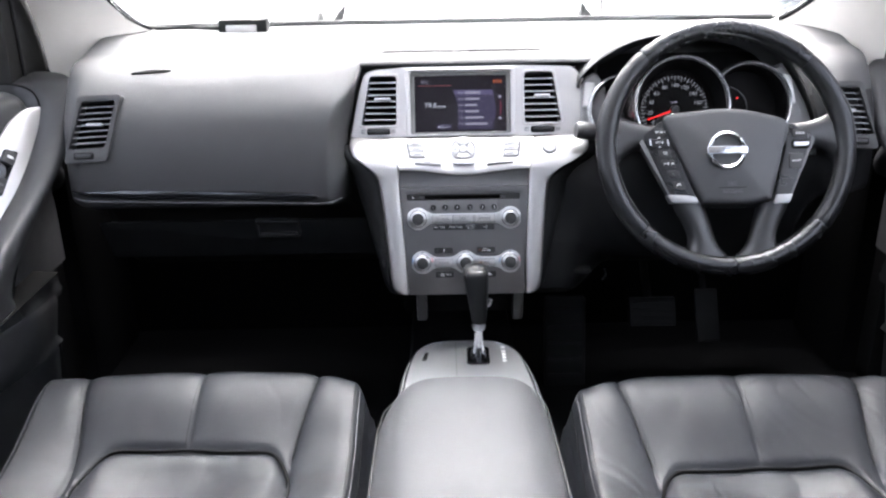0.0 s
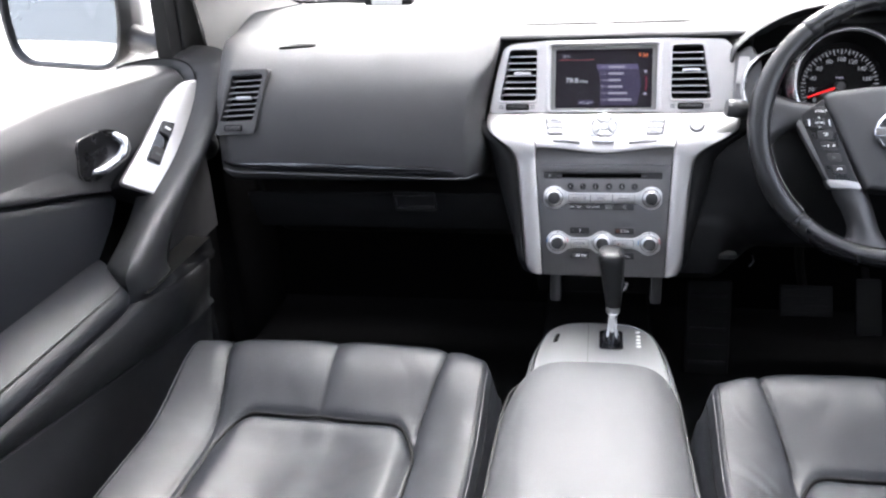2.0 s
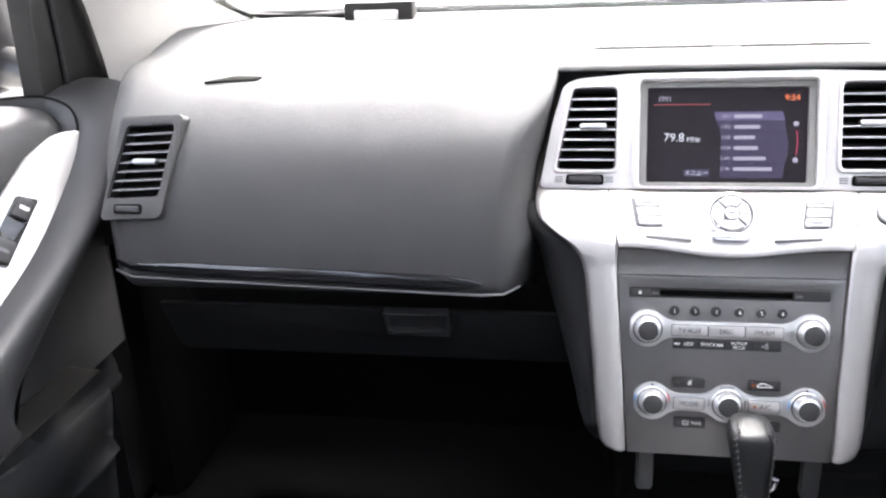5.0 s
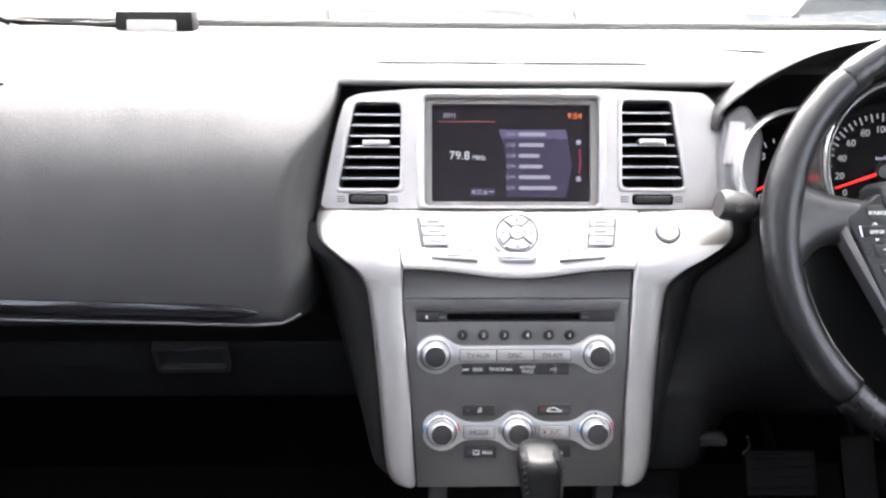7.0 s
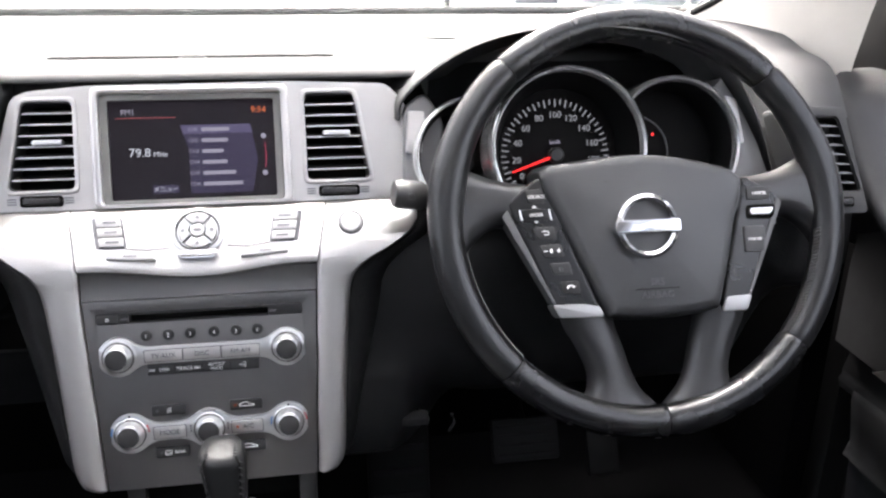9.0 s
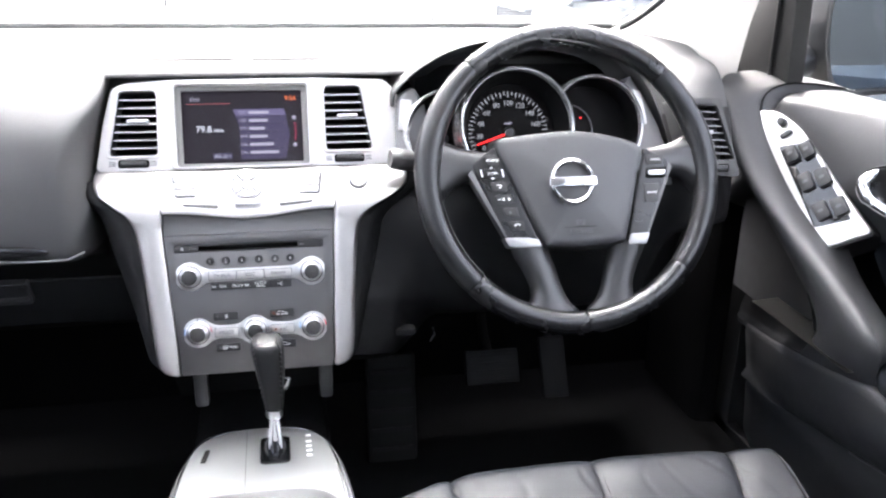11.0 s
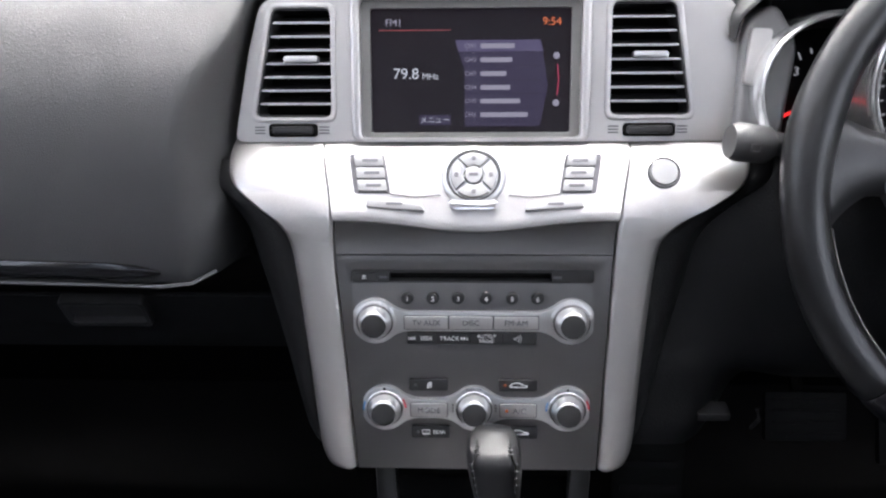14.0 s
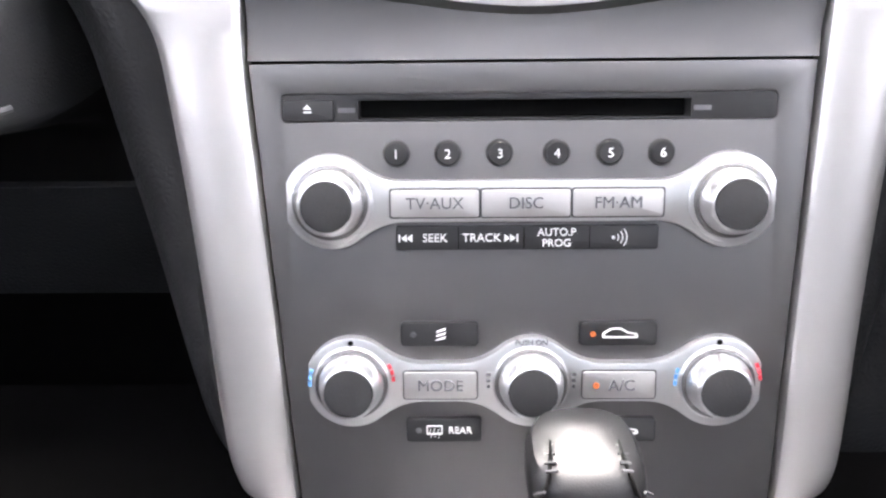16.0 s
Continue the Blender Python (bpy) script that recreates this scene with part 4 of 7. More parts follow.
for x0, x1, z0, z1, word in ((-0.0480, -0.0170, 0.3885, 0.3982, ""), (0.0225, 0.0530, 0.3885, 0.3982, ""), (-0.0465, -0.0158, 0.3495, 0.3595, "REAR"), (0.0245, 0.0540, 0.3495, 0.3595, "")):
    b = part("switch", plate(rrect(x0, va(z0), x1, va(z1), 0.0018), -0.001, 0.0026, MA, 0.0011), BUTTON, stack, "black climate switch")
    cx, cz = (x0 + x1) / 2, (z0 + z1) / 2
    part("lamp", lathe([(0.0013, 0.002), (0.0011, 0.0030), (0, 0.0030)], MA, 12, x0 + 0.0052, va(cz)), AMBER if x0 > 0.02 and z0 > 0.38 else VENTGREY, b)
    if word:
        part("lettering", text(word, 0.0040, MA @ Matrix.Translation((x1 - 0.0088, va(cz), 0.0028))), LETTER, b)
        part("symbol", plate(rrect(cx - 0.0070, va(cz) - 0.0018, cx - 0.0005, va(cz) + 0.0022, 0.0006), 0.0024, 0.0029, MA, 0, holes=[rrect(cx - 0.0064, va(cz) - 0.0011, cx - 0.0011, va(cz) + 0.0016, 0.0004)]), LETTER, b)
        for j in range(3):
            wave = [MA @ Vector((cx - 0.0054 + 0.0016 * j + 0.0003 * math.sin(k * 1.5), va(cz) - 0.0030 + 0.0008 * k, 0.0030)) for k in range(6)]
            part("symbol", sweep(wave, 0.0002, 4), LETTER, b)
    elif x0 < 0:
        part("symbol", join(*[plate([(cx - 0.002 + 0.0004 * j, va(cz) - 0.0026 + 0.0017 * j), (cx + 0.0022, va(cz) - 0.0016 + 0.0017 * j), (cx + 0.0026, va(cz) - 0.0006 + 0.0017 * j), (cx - 0.001, va(cz) - 0.0018 + 0.0017 * j)], 0.0024, 0.0029, MA) for j in range(3)]), LETTER, b)
    else:
        car = rounded([(cx - 0.0065, va(cz) - 0.0016), (cx + 0.0075, va(cz) - 0.0016), (cx + 0.0075, va(cz) + 0.0002), (cx + 0.004, va(cz) + 0.0008), (cx + 0.001, va(cz) + 0.0026), (cx - 0.003, va(cz) + 0.0026), (cx - 0.0065, va(cz) + 0.0006)], 0.0008, 2)
        hole = rounded([(cx - 0.0055, va(cz) - 0.0009), (cx + 0.0064, va(cz) - 0.0009), (cx + 0.0064, va(cz) - 0.0001), (cx + 0.0036, va(cz) + 0.0002), (cx + 0.0006, va(cz) + 0.0019), (cx - 0.0026, va(cz) + 0.0019), (cx - 0.0055, va(cz) + 0.0002)], 0.0004, 2)
        part("symbol", plate(car, 0.0024, 0.0029, MA, 0, holes=[hole]), LETTER, b)
# foot of the stack, its shade put into a near-black colour
part("stack_foot", move(plate([(-0.100, -0.035), (0.100, -0.035), (0.105, 0.022), (-0.105, 0.022)], -0.06, 0.0), tilted(0, -0.100, 0.300, -28)), VOID, stack, "foot of the stack, near-black for the shade there")
for s in (-1, 1):
    bx = -0.0705 if s < 0 else 0.0915
    part("bracket", box(bx - 0.009, -0.118, 0.266, bx + 0.009, -0.102, 0.318, 0.005), material("bracket_grey", (0.06, 0.06, 0.06), 0.4, metal=0.5), stack, "grey bracket below the stack")

# ---- instrument cluster ----
cluster = thing("instrument_cluster", "instrument cluster with three chrome-ringed dials under a black hood", "instrument cluster", (0.37, 0, 0.55))
LIP = [(0.1935, -0.010, 0.640), (0.197, -0.013, 0.660), (0.217, -0.022, 0.683), (0.240, -0.031, 0.702), (0.268, -0.040, 0.718), (0.304, -0.046, 0.7285), (0.345, -0.051, 0.7335), (0.400, -0.053, 0.7330), (0.455, -0.053, 0.7240), (0.500, -0.052, 0.7060), (0.526, -0.050, 0.684), (0.548, -0.048, 0.654), (0.566, -0.048, 0.620), (0.580, -0.048, 0.585)]
lipc = smooth_path(LIP, 5)
mid = Vector((0.385, 0, 0.60))


def hood_ring(scale, back, drop=0.0):
    """The hood's lip drawn towards the dials by scale and set back by back."""
    return [Vector((mid.x + (p.x - mid.x) * scale, p.y + back, mid.z + (p.z - mid.z) * scale - drop * step(0.66, 0.735, p.z))) for p in lipc]


lip_rings = [hood_ring(0.955, 0.035), hood_ring(0.966, 0.008), hood_ring(0.978, -0.005), hood_ring(0.990, -0.010), hood_ring(1.0, -0.008), hood_ring(1.006, 0.002)]
part("hood_lip", loft(lip_rings), DASH, cluster, "black lip of the hood")
part("surround", loft([hood_ring(0.957, 0.030), hood_ring(0.925, 0.040), hood_ring(0.84, 0.050)]), DASH, cluster, "dark surround of the dials")
part("hood", loft([lip_rings[-1], hood_ring(1.009, 0.030, 0.001), hood_ring(1.009, 0.075, 0.008), hood_ring(1.004, 0.13, 0.024), hood_ring(0.99, 0.21, 0.052)]), DASH, cluster, "black hood over the dials")
MC = tilted(0.351, -0.062, 0.630, 17)
MREV = MC @ Matrix.Translation((0, 0, -0.026))    # the rev counter stands further back
MFUEL = MC @ Matrix.Translation((0, 0, -0.008))
part("backing", plate(rounded([(-0.175, -0.075), (0.235, -0.075), (0.225, 0.03), (0.15, 0.082), (-0.10, 0.082), (-0.160, 0.04)], 0.03, 5), -0.075, -0.070, MC), GAUGEBLACK, cluster)
# grey cheeks beside the dials, with their bright plates
part("cheek", plate(rounded([(-0.1535, -0.060), (-0.120, -0.066), (-0.110, 0.020), (-0.128, 0.050), (-0.1500, 0.036)], 0.010, 5), -0.060, -0.034, MC, 0.006, seg=3), CHEEK, cluster, "grey cheek of the cluster")
part("cheek_trim", plate(rounded([(-0.1500, -0.010), (-0.1340, -0.011), (-0.1300, 0.030), (-0.1460, 0.031)], 0.003), -0.045, -0.030, MC, 0.003), SILVER, cluster, "bright silver corner plate")
arc = [(0.113 + 0.0690 * math.cos(radians(a)), -0.012 + 0.0690 * math.sin(radians(a))) for a in range(52, -75, -6)]
part("cheek", plate(arc + [(0.150, -0.095), (0.226, -0.095), (0.220, -0.052), (0.206, -0.012), (0.188, 0.024), (0.168, 0.054)], -0.050, -0.006, MC, 0.003), CHEEK, cluster, "grey cheek of the cluster")
part("cheek_trim", plate(rounded([(0.1770, -0.010), (0.1880, -0.012), (0.1800, 0.032), (0.1680, 0.036)], 0.003), -0.02, 0.000, MC, 0.003), SILVER, cluster, "bright silver corner plate")


RINGMETAL = material("bright_ring", (0.8, 0.8, 0.8), 0.24, metal=0.9, vary=0.02)


def cut(bm):
    """Removes what would stand inside the speedometer."""
    inv = MC.inverted()
    gone = [f for f in bm.faces if ((inv @ f.calc_center_median()).xy - Vector((0.002, -0.012))).length < 0.0765]
    bmesh.ops.delete(bm, geom=gone, context='FACES')
    return bm


def gauge(cx, cy, r, face_r, label, deep=-0.030, MC=MC):
    keep = (lambda bm: bm) if abs(cx) < 0.05 else cut
    g = part("dial_ring", keep(lathe([(r - 0.0035, deep), (r - 0.0032, 0.008), (r - 0.0022, 0.0150), (r, 0.0165), (r + 0.0022, 0.0140), (r + 0.0028, 0.004), (r + 0.003, -0.03)], MC, 96, cx, cy)), RINGMETAL, cluster, label)
    part("cone", keep(lathe([(r - 0.0034, 0.007), (r - 0.005, 0.004), (face_r + 0.003, deep + 0.002)], MC, 96, cx, cy)), GAUGEBLACK, g)
    part("dial_face", keep(lathe([(r - 0.002, deep - 0.0004), (r * 0.75, deep - 0.0004), (r * 0.5, deep - 0.0004), (r * 0.25, deep - 0.0004), (0, deep - 0.0004)], MC, 48, cx, cy)), GAUGEBLACK, g, "black dial face")
    return g


def ticks(g, cx, cy, r0, r1, a0, a1, n, w, depth, MC=MC):
    for k in range(n):
        a = radians(a0 + (a1 - a0) * k / (n - 1))
        inner = r0 if k % 2 == 0 else r0 + (r1 - r0) * 0.35
        d, e = Vector((math.cos(a), math.sin(a))), Vector((-math.sin(a), math.cos(a)))
        c = Vector((cx, cy))
        if abs(cx) > 0.05 and ((c + d * r1) - Vector((0.002, -0.012))).length < 0.078:
            continue
        q = [c + d * inner - e * w, c + d * r1 - e * w, c + d * r1 + e * w, c + d * inner + e * w]
        part("tick", plate([tuple(p) for p in q], depth, depth + 0.0006, MC), GAUGEWHITE, g)


def needle(g, cx, cy, a, r, depth, MC=MC):
    d, e = Vector((math.cos(radians(a)), math.sin(radians(a)))), Vector((-math.sin(radians(a)), math.cos(radians(a))))
    c = Vector((cx, cy))
    part("needle", plate([tuple(c + d * 0.007 - e * 0.0014), tuple(c + d * r - e * 0.0009), tuple(c + d * r + e * 0.0009), tuple(c + d * 0.007 + e * 0.0014)], depth + 0.004, depth + 0.0055, MC), REDGLOW, g, "red needle")
    part("boss", lathe([(0.008, depth), (0.008, depth + 0.005), (0.006, depth + 0.007), (0, depth + 0.007)], MC, 24, cx, cy), BUTTON, g)


g = gauge(0.002, -0.012, 0.0755, 0.058, "speedometer ring of polished chrome")
ticks(g, 0.0, -0.017, 0.048, 0.0555, 210, -8, 37, 0.0007, -0.0296)
for i in range(10):
    a = radians(210 - 218 * i / 9)
    part("lettering", text(str(20 * i), 0.0092, MC @ Matrix.Translation((math.cos(a) * 0.0400, -0.017 + math.sin(a) * 0.0400, -0.0295))), GAUGEWHITE, g)
part("lettering", text("km/h", 0.0055, MC @ Matrix.Translation((0.0, -0.004, -0.0295))), DIMGLOW, g)
needle(g, 0.0, -0.017, 199, 0.048, -0.030)
part("lcd", plate(rrect(-0.022, -0.064, 0.022, -0.046, 0.001), -0.0298, -0.0288, MC), BLUELCD, g, "pale blue trip display")
g = gauge(-0.086, -0.016, 0.056, 0.044, "rev counter ring of polished chrome", MC=MREV)
ticks(g, -0.086, -0.022, 0.033, 0.039, 230, 0, 17, 0.0006, -0.0296, MC=MREV)
for i in range(8):
    a = radians(225 - 225 * i / 7)
    if (Vector((-0.086 + math.cos(a) * 0.0270, -0.022 + math.sin(a) * 0.0270)) - Vector((0.002, -0.012))).length < 0.082:
        continue
    part("lettering", text(str(i), 0.0095, MREV @ Matrix.Translation((-0.086 + math.cos(a) * 0.0270, -0.022 + math.sin(a) * 0.0270, -0.0295))), GAUGEWHITE, g)
needle(g, -0.086, -0.022, 205, 0.034, -0.030, MC=MREV)
g = gauge(0.113, -0.012, 0.0655, 0.054, "fuel and temperature dial ring of polished chrome", MC=MFUEL)
part("inner_arc", sweep([MFUEL @ Vector((0.085 + 0.036 * math.cos(radians(a)), -0.016 + 0.036 * math.sin(radians(a)), -0.026)) for a in range(-30, 121, 10)], 0.0009, 6), VENTGREY, g)
part("warning_lamp", lathe([(0.0016, -0.0295), (0.0016, -0.0285), (0, -0.0285)], MC, 12, 0.103, 0.001), REDGLOW, g, "small red warning lamp")

# ---- stalks ----
SET_BACK = Matrix.Translation((0.4130, -0.1125, 0.5590)) @ Matrix.Scale(1.075, 4) @ Matrix.Translation((-0.3806, 0.190, -0.579))
for s, pts, nm in ((-1, [(0.245, -0.150, 0.586), (0.215, -0.154, 0.596), (0.180, -0.158, 0.602)], "wiper_stalk"), (1, [(0.470, -0.152, 0.578), (0.512, -0.154, 0.594), (0.550, -0.158, 0.604)], "light_stalk")):
    pts = [tuple(SET_BACK @ Vector(p)) for p in pts]
    st = thing(nm, "black control stalk on the steering column", "control stalk", pts[0])
    part("arm", sweep(smooth_path(pts, 4), [0.006, 0.0065, 0.007, 0.0075, 0.008, 0.0085, 0.009, 0.010, 0.010] if s > 0 else [0.008] * 6 + [0.009] * 3, 14), DASH if s > 0 else BUTTON, st)
    e = Vector(pts[-1])
    if s < 0:
        part("end_cap", sweep([SET_BACK @ Vector(p) for p in ((0.196, -0.1565, 0.5985), (0.192, -0.1570, 0.5990), (0.172, -0.1600, 0.6025), (0.167, -0.1605, 0.6032))], [0.0105, 0.0135, 0.0140, 0.0118], 22), STALKEND, st, "black rounded stalk end")
        part("symbol", move(plate(rrect(-0.0032, -0.0026, 0.0032, 0.0026, 0.0008), 0, 0.0005, None, 0, holes=[rrect(-0.0025, -0.0019, 0.0025, 0.0019, 0.0006)]), SET_BACK @ tilted(0.181, -0.1728, 0.603, 8)), VENTGREY, st)
    else:
        part("collar", sweep([Vector(pts[1]) - Vector((0.004, 0, 0.001)), Vector(pts[1]) + Vector((0.004, 0, 0.001))], 0.0092, 14), VENTGREY, st)
column = thing("steering_column", "black steering column shroud", "steering column", (0.376, 0.05, 0.5))
part("shroud", loft([[Vector((0.376 + 0.065 * k * math.cos(a), y, zc + 0.048 * k * math.sin(a))) for a in [2 * math.pi * i / 24 for i in range(24)]] for y, zc, k in ((-0.120, 0.560, 0.85), (-0.110, 0.558, 1.0), (-0.05, 0.545, 1.08), (0.06, 0.52, 1.1))], closed=True, cap=True), LOWER, column)

# ---- steering wheel ----
MW = SET_BACK @ tilted(0.3806, -0.190, 0.579, 24.6)
wheel = thing("steering_wheel", "black leather steering wheel with four spokes and control buttons", "steering wheel", (0.376, -0.15, 0.56))
R = 0.1748
rim_pts = lambda a0, a1, n: [MW @ Vector((R * math.cos(radians(a0 + (a1 - a0) * k / n)), R * math.sin(radians(a0 + (a1 - a0) * k / n)), 0.012)) for k in range(n + 1)]
axis = (MW.to_3x3() @ Vector((0, 0, 1))).normalized()
for a0, a1, mt, lb in ((45, 131, WRAP, "smooth leather top of the rim"), (131, 224, PERF, "perforated leather side of the rim"), (224, 272, WRAP, "smooth leather foot of the rim"), (272, 319, WRAP, "smooth leather foot of the rim"), (319, 405, PERF, "perforated leather side of the rim")):
    n = 60
    rad = [0.0150 + 0.0018 * math.exp(-(((a0 + (a1 - a0) * k / n - (168 if a0 < 200 else 372)) / 11.0) ** 2)) for k in range(n + 1)]
    rad[0] = rad[-1] = 0.0142
    part("rim", sweep(rim_pts(a0 + 0.2, a1 - 0.2, n), rad, 28, up=axis, wide=1.03), mt, wheel, lb)
part("rim_core", sweep(rim_pts(0, 360, 80)[:-1], 0.0138, 12, closed=True, up=axis), VOID, wheel)
for left in (True, False):
    for k in range(34):
        b = radians((188 + k * 1.05) if left else (319 + k * 1.05))
        p = MW @ Vector(((R - 0.0150) * math.cos(b), (R - 0.0150) * math.sin(b), 0.015))
        q = MW @ Vector(((R - 0.0128) * math.cos(b + 0.012), (R - 0.0128) * math.sin(b + 0.012), 0.0222))
        part("stitch", sweep([p, q], 0.0006, 4), THREAD, wheel)
HUB = [(-0.0985, 0.046), (-0.060, 0.0550), (0.0, 0.0596), (0.055, 0.0520), (0.096, 0.0360), (0.089, 0.0), (0.069, -0.076), (0.058, -0.0870), (0.012, -0.0910), (-0.034, -0.0880), (-0.046, -0.0790), (-0.082, 0.0)]
HUBC = [(p.x * 0.97, p.y * 0.97) for p in smooth_path([(x, y, 0) for x, y in HUB], 4, closed=True)]


def domed(outline, w, depth, inset=0.012, rings=5, m=MW, crown=0.010):
    c = Vector((sum(p[0] for p in outline) / len(outline), sum(p[1] for p in outline) / len(outline)))
    rr = []
    for k in range(rings + 1):
        t = k / rings
        f = 1 - 0.075 * (1 - math.cos(t * math.pi / 2))
        rr.append([Vector((c.x + (x - c.x) * f, c.y + (y - c.y) * f, w - depth * (1 - math.sin(t * math.pi / 2)))) for x, y in outline])
    for f2, up in ((0.84, crown * 0.14), (0.70, crown * 0.40), (0.55, crown * 0.64), (0.40, crown * 0.82), (0.25, crown * 0.94), (0.10, crown)):
        rr.append([Vector((c.x + (x - c.x) * f2, c.y + (y - c.y) * f2, w + up)) for x, y in outline])
    bm = loft(rr, closed=True)
    bm.verts.ensure_lookup_table()
    n = len(outline)
    last = [bm.verts[i] for i in range(len(bm.verts) - n, len(bm.verts))]
    tip = bm.verts.new((c.x, c.y, w + crown))
    for i in range(n):
        bm.faces.new((last[i - 1], last[i], tip))
    return move(bm, m)


part("horn_pad", domed(HUBC, 0.0205, 0.032, crown=0.0045), HORN, wheel, "black grained horn pad")
part("crease", sweep([MW @ Vector((x, y, 0.0230)) for x, y in ((-0.016, -0.0615), (0.024, -0.0615))], 0.0004, 4), VOID, wheel)
part("lettering", text("SRS", 0.0085, MW @ Matrix.Translation((0.004, -0.056, 0.0234)), 0.0003), VENTGREY, wheel)
part("lettering", text("AIRBAG", 0.0085, MW @ Matrix.Translation((0.004, -0.067, 0.0228)), 0.0003), VENTGREY, wheel)
# ring and bar emblem
emb = part("emblem", lathe([(0.0220, 0.022), (0.0222, 0.0300), (0.0247, 0.0318), (0.0275, 0.0300), (0.0278, 0.022)], MW, 48, -0.004, -0.008), CHROME, wheel, "chrome ring emblem with a crossbar")
part("crossbar", plate(rrect(-0.0335, -0.0142, 0.0250, -0.0025, 0.002), 0.024, 0.0328, MW, 0.0015), CHROME, emb)
# spokes
for s in (-1, 1):
    side = [[Vector((s * x + 0.003, y + dyy, w)) for dyy, w in ((0.020 * k, -0.004), (0.018 * k, 0.010), (0.008 * k, 0.0155), (-0.010 * k, 0.0155), (-0.020 * k, 0.010), (-0.022 * k, -0.004))] for x, y, k in ((0.080, 0.014, 1.0), (0.110, 0.017, 0.95), (0.132, 0.020, 1.0), (0.146, 0.020, 1.30), (0.158, 0.017, 1.75), (0.168, 0.012, 2.3), (0.176, 0.010, 2.4))]
    cols = [smooth_path([r[k] for r in side], 4) for k in range(6)]
    part("spoke", move(loft([[c[i] for c in cols] for i in range(len(cols[0]))], closed=True, cap=True), MW), SPOKE, wheel, "black side spoke with a thumb rest", smooth=60)
    low = [(0.0620, -0.079, 0.0235), (0.0590, -0.092, 0.0225), (0.0520, -0.108, 0.0205), (0.0450, -0.130, 0.0195), (0.0420, -0.146, 0.0240), (0.0405, -0.158, 0.0340), (0.0395, -0.164, 0.0390)]
    ring = []
    for x, y, h in low:
        ring.append([Vector((s * (x + dx_) + 0.008, y, w)) for dx_, w in ((-h, -0.004), (-h * 0.9, 0.006), (-h * 0.4, 0.0125), (h * 0.3, 0.0150), (h * 0.8, 0.0115), (h, -0.004))])
    cols = [smooth_path([r[k] for r in ring], 4) for k in range(6)]
    part("spoke", move(loft([[c[i] for c in cols] for i in range(len(cols[0]))], closed=True, cap=True), MW), SPOKE, wheel, "black lower spoke", smooth=60)
    # button pods with their silver edge
    pod = [(-0.1225, 0.018), (-0.0920, 0.040), (-0.044, -0.0790), (-0.083, -0.0770)] if s < 0 else [(0.0940, 0.034), (0.1270, 0.0160), (0.0890, -0.0830), (0.0640, -0.0830)]
    pd = part("button_pod", plate(rounded(pod, 0.006), 0.0, 0.0160, MW, 0.003, seg=3), GLOSSPOD, wheel, "glossy black spoke button pod")
    edge = [(-0.1270, 0.006), (-0.1220, 0.012), (-0.0845, -0.0700), (-0.0875, -0.0690)] if s < 0 else [(0.1290, 0.008), (0.1250, 0.014), (0.0890, -0.0740), (0.0925, -0.0730)]
    part("spoke_trim", plate(rounded(edge, 0.002), 0.0, 0.0165, MW, 0.0015), VENTGREY, wheel, "dark silver pod edge")
    tr = [(-0.0890, -0.0700), (-0.0600, -0.0710), (-0.0460, -0.0740), (-0.0440, -0.0830), (-0.0830, -0.0815)] if s < 0 else [(0.0690, -0.0720), (0.0935, -0.0715), (0.0880, -0.0850), (0.0640, -0.0850)]
    part("spoke_trim", plate(rounded(tr, 0.003), 0.0, 0.0180, MW, 0.002), BUTTONSILVER, wheel, "silver spoke trim")
    if s < 0:
        # source key, rocker, then return, volume, voice and telephone keys
        for cx, cy, hw, hh, word, mt in ((-0.0975, 0.0225, 0.0085, 0.0062, "SOURCE", KNOB), (-0.0985, 0.0070, 0.0125, 0.0050, "ENTER", GLOSSPOD), (-0.0905, -0.0090, 0.0105, 0.0056, "", KNOB), (-0.0855, -0.0245, 0.0110, 0.0056, "", KNOB), (-0.0785, -0.0400, 0.0100, 0.0054, "", KNOB), (-0.0715, -0.0560, 0.0095, 0.0054, "", KNOB)):
            b = part("wheel_button", plate(rounded([(cx - hw, cy + hh * 0.9), (cx + hw * 0.8, cy + hh), (cx + hw, cy - hh), (cx - hw * 0.7, cy - hh * 0.9)], 0.0025), 0.014, 0.0170, MW, 0.0010), mt, pd)
            if word:
                part("lettering", text(word, 0.0040, MW @ Matrix.Translation((cx + 0.001, cy - 0.0005, 0.0171))), LETTER, b)
            if word == "ENTER":
                part("symbol", join(plate([(cx - 0.002, cy + 0.0058), (cx + 0.002, cy + 0.0058), (cx, cy + 0.0078)], 0.0158, 0.0166, MW), plate([(cx + 0.001, cy - 0.0076), (cx + 0.003, cy - 0.0056), (cx - 0.001, cy - 0.0056)], 0.0158, 0.0166, MW)), LETTER, b)
                part("rocker_edge", sweep([MW @ Vector((cx - hw - 0.0008, cy + 0.0045, 0.0172)), MW @ Vector((cx - hw + 0.0008, cy - 0.0045, 0.0172))], 0.0009, 6), SATIN, b)
                part("rocker_edge", sweep([MW @ Vector((cx + hw, cy + 0.0040, 0.0172)), MW @ Vector((cx + hw + 0.0014, cy - 0.0050, 0.0172))], 0.0009, 6), SATIN, b)
            elif cy > -0.02 and not word:
                part("symbol", sweep([MW @ Vector(p) for p in ((cx - 0.003, cy + 0.0015, 0.0173), (cx + 0.002, cy + 0.0015, 0.0173), (cx + 0.003, cy, 0.0173), (cx + 0.002, cy - 0.0016, 0.0173), (cx - 0.001, cy - 0.0016, 0.0173))], 0.0005, 5), LETTER, b)
            elif cy > -0.03 and not word:
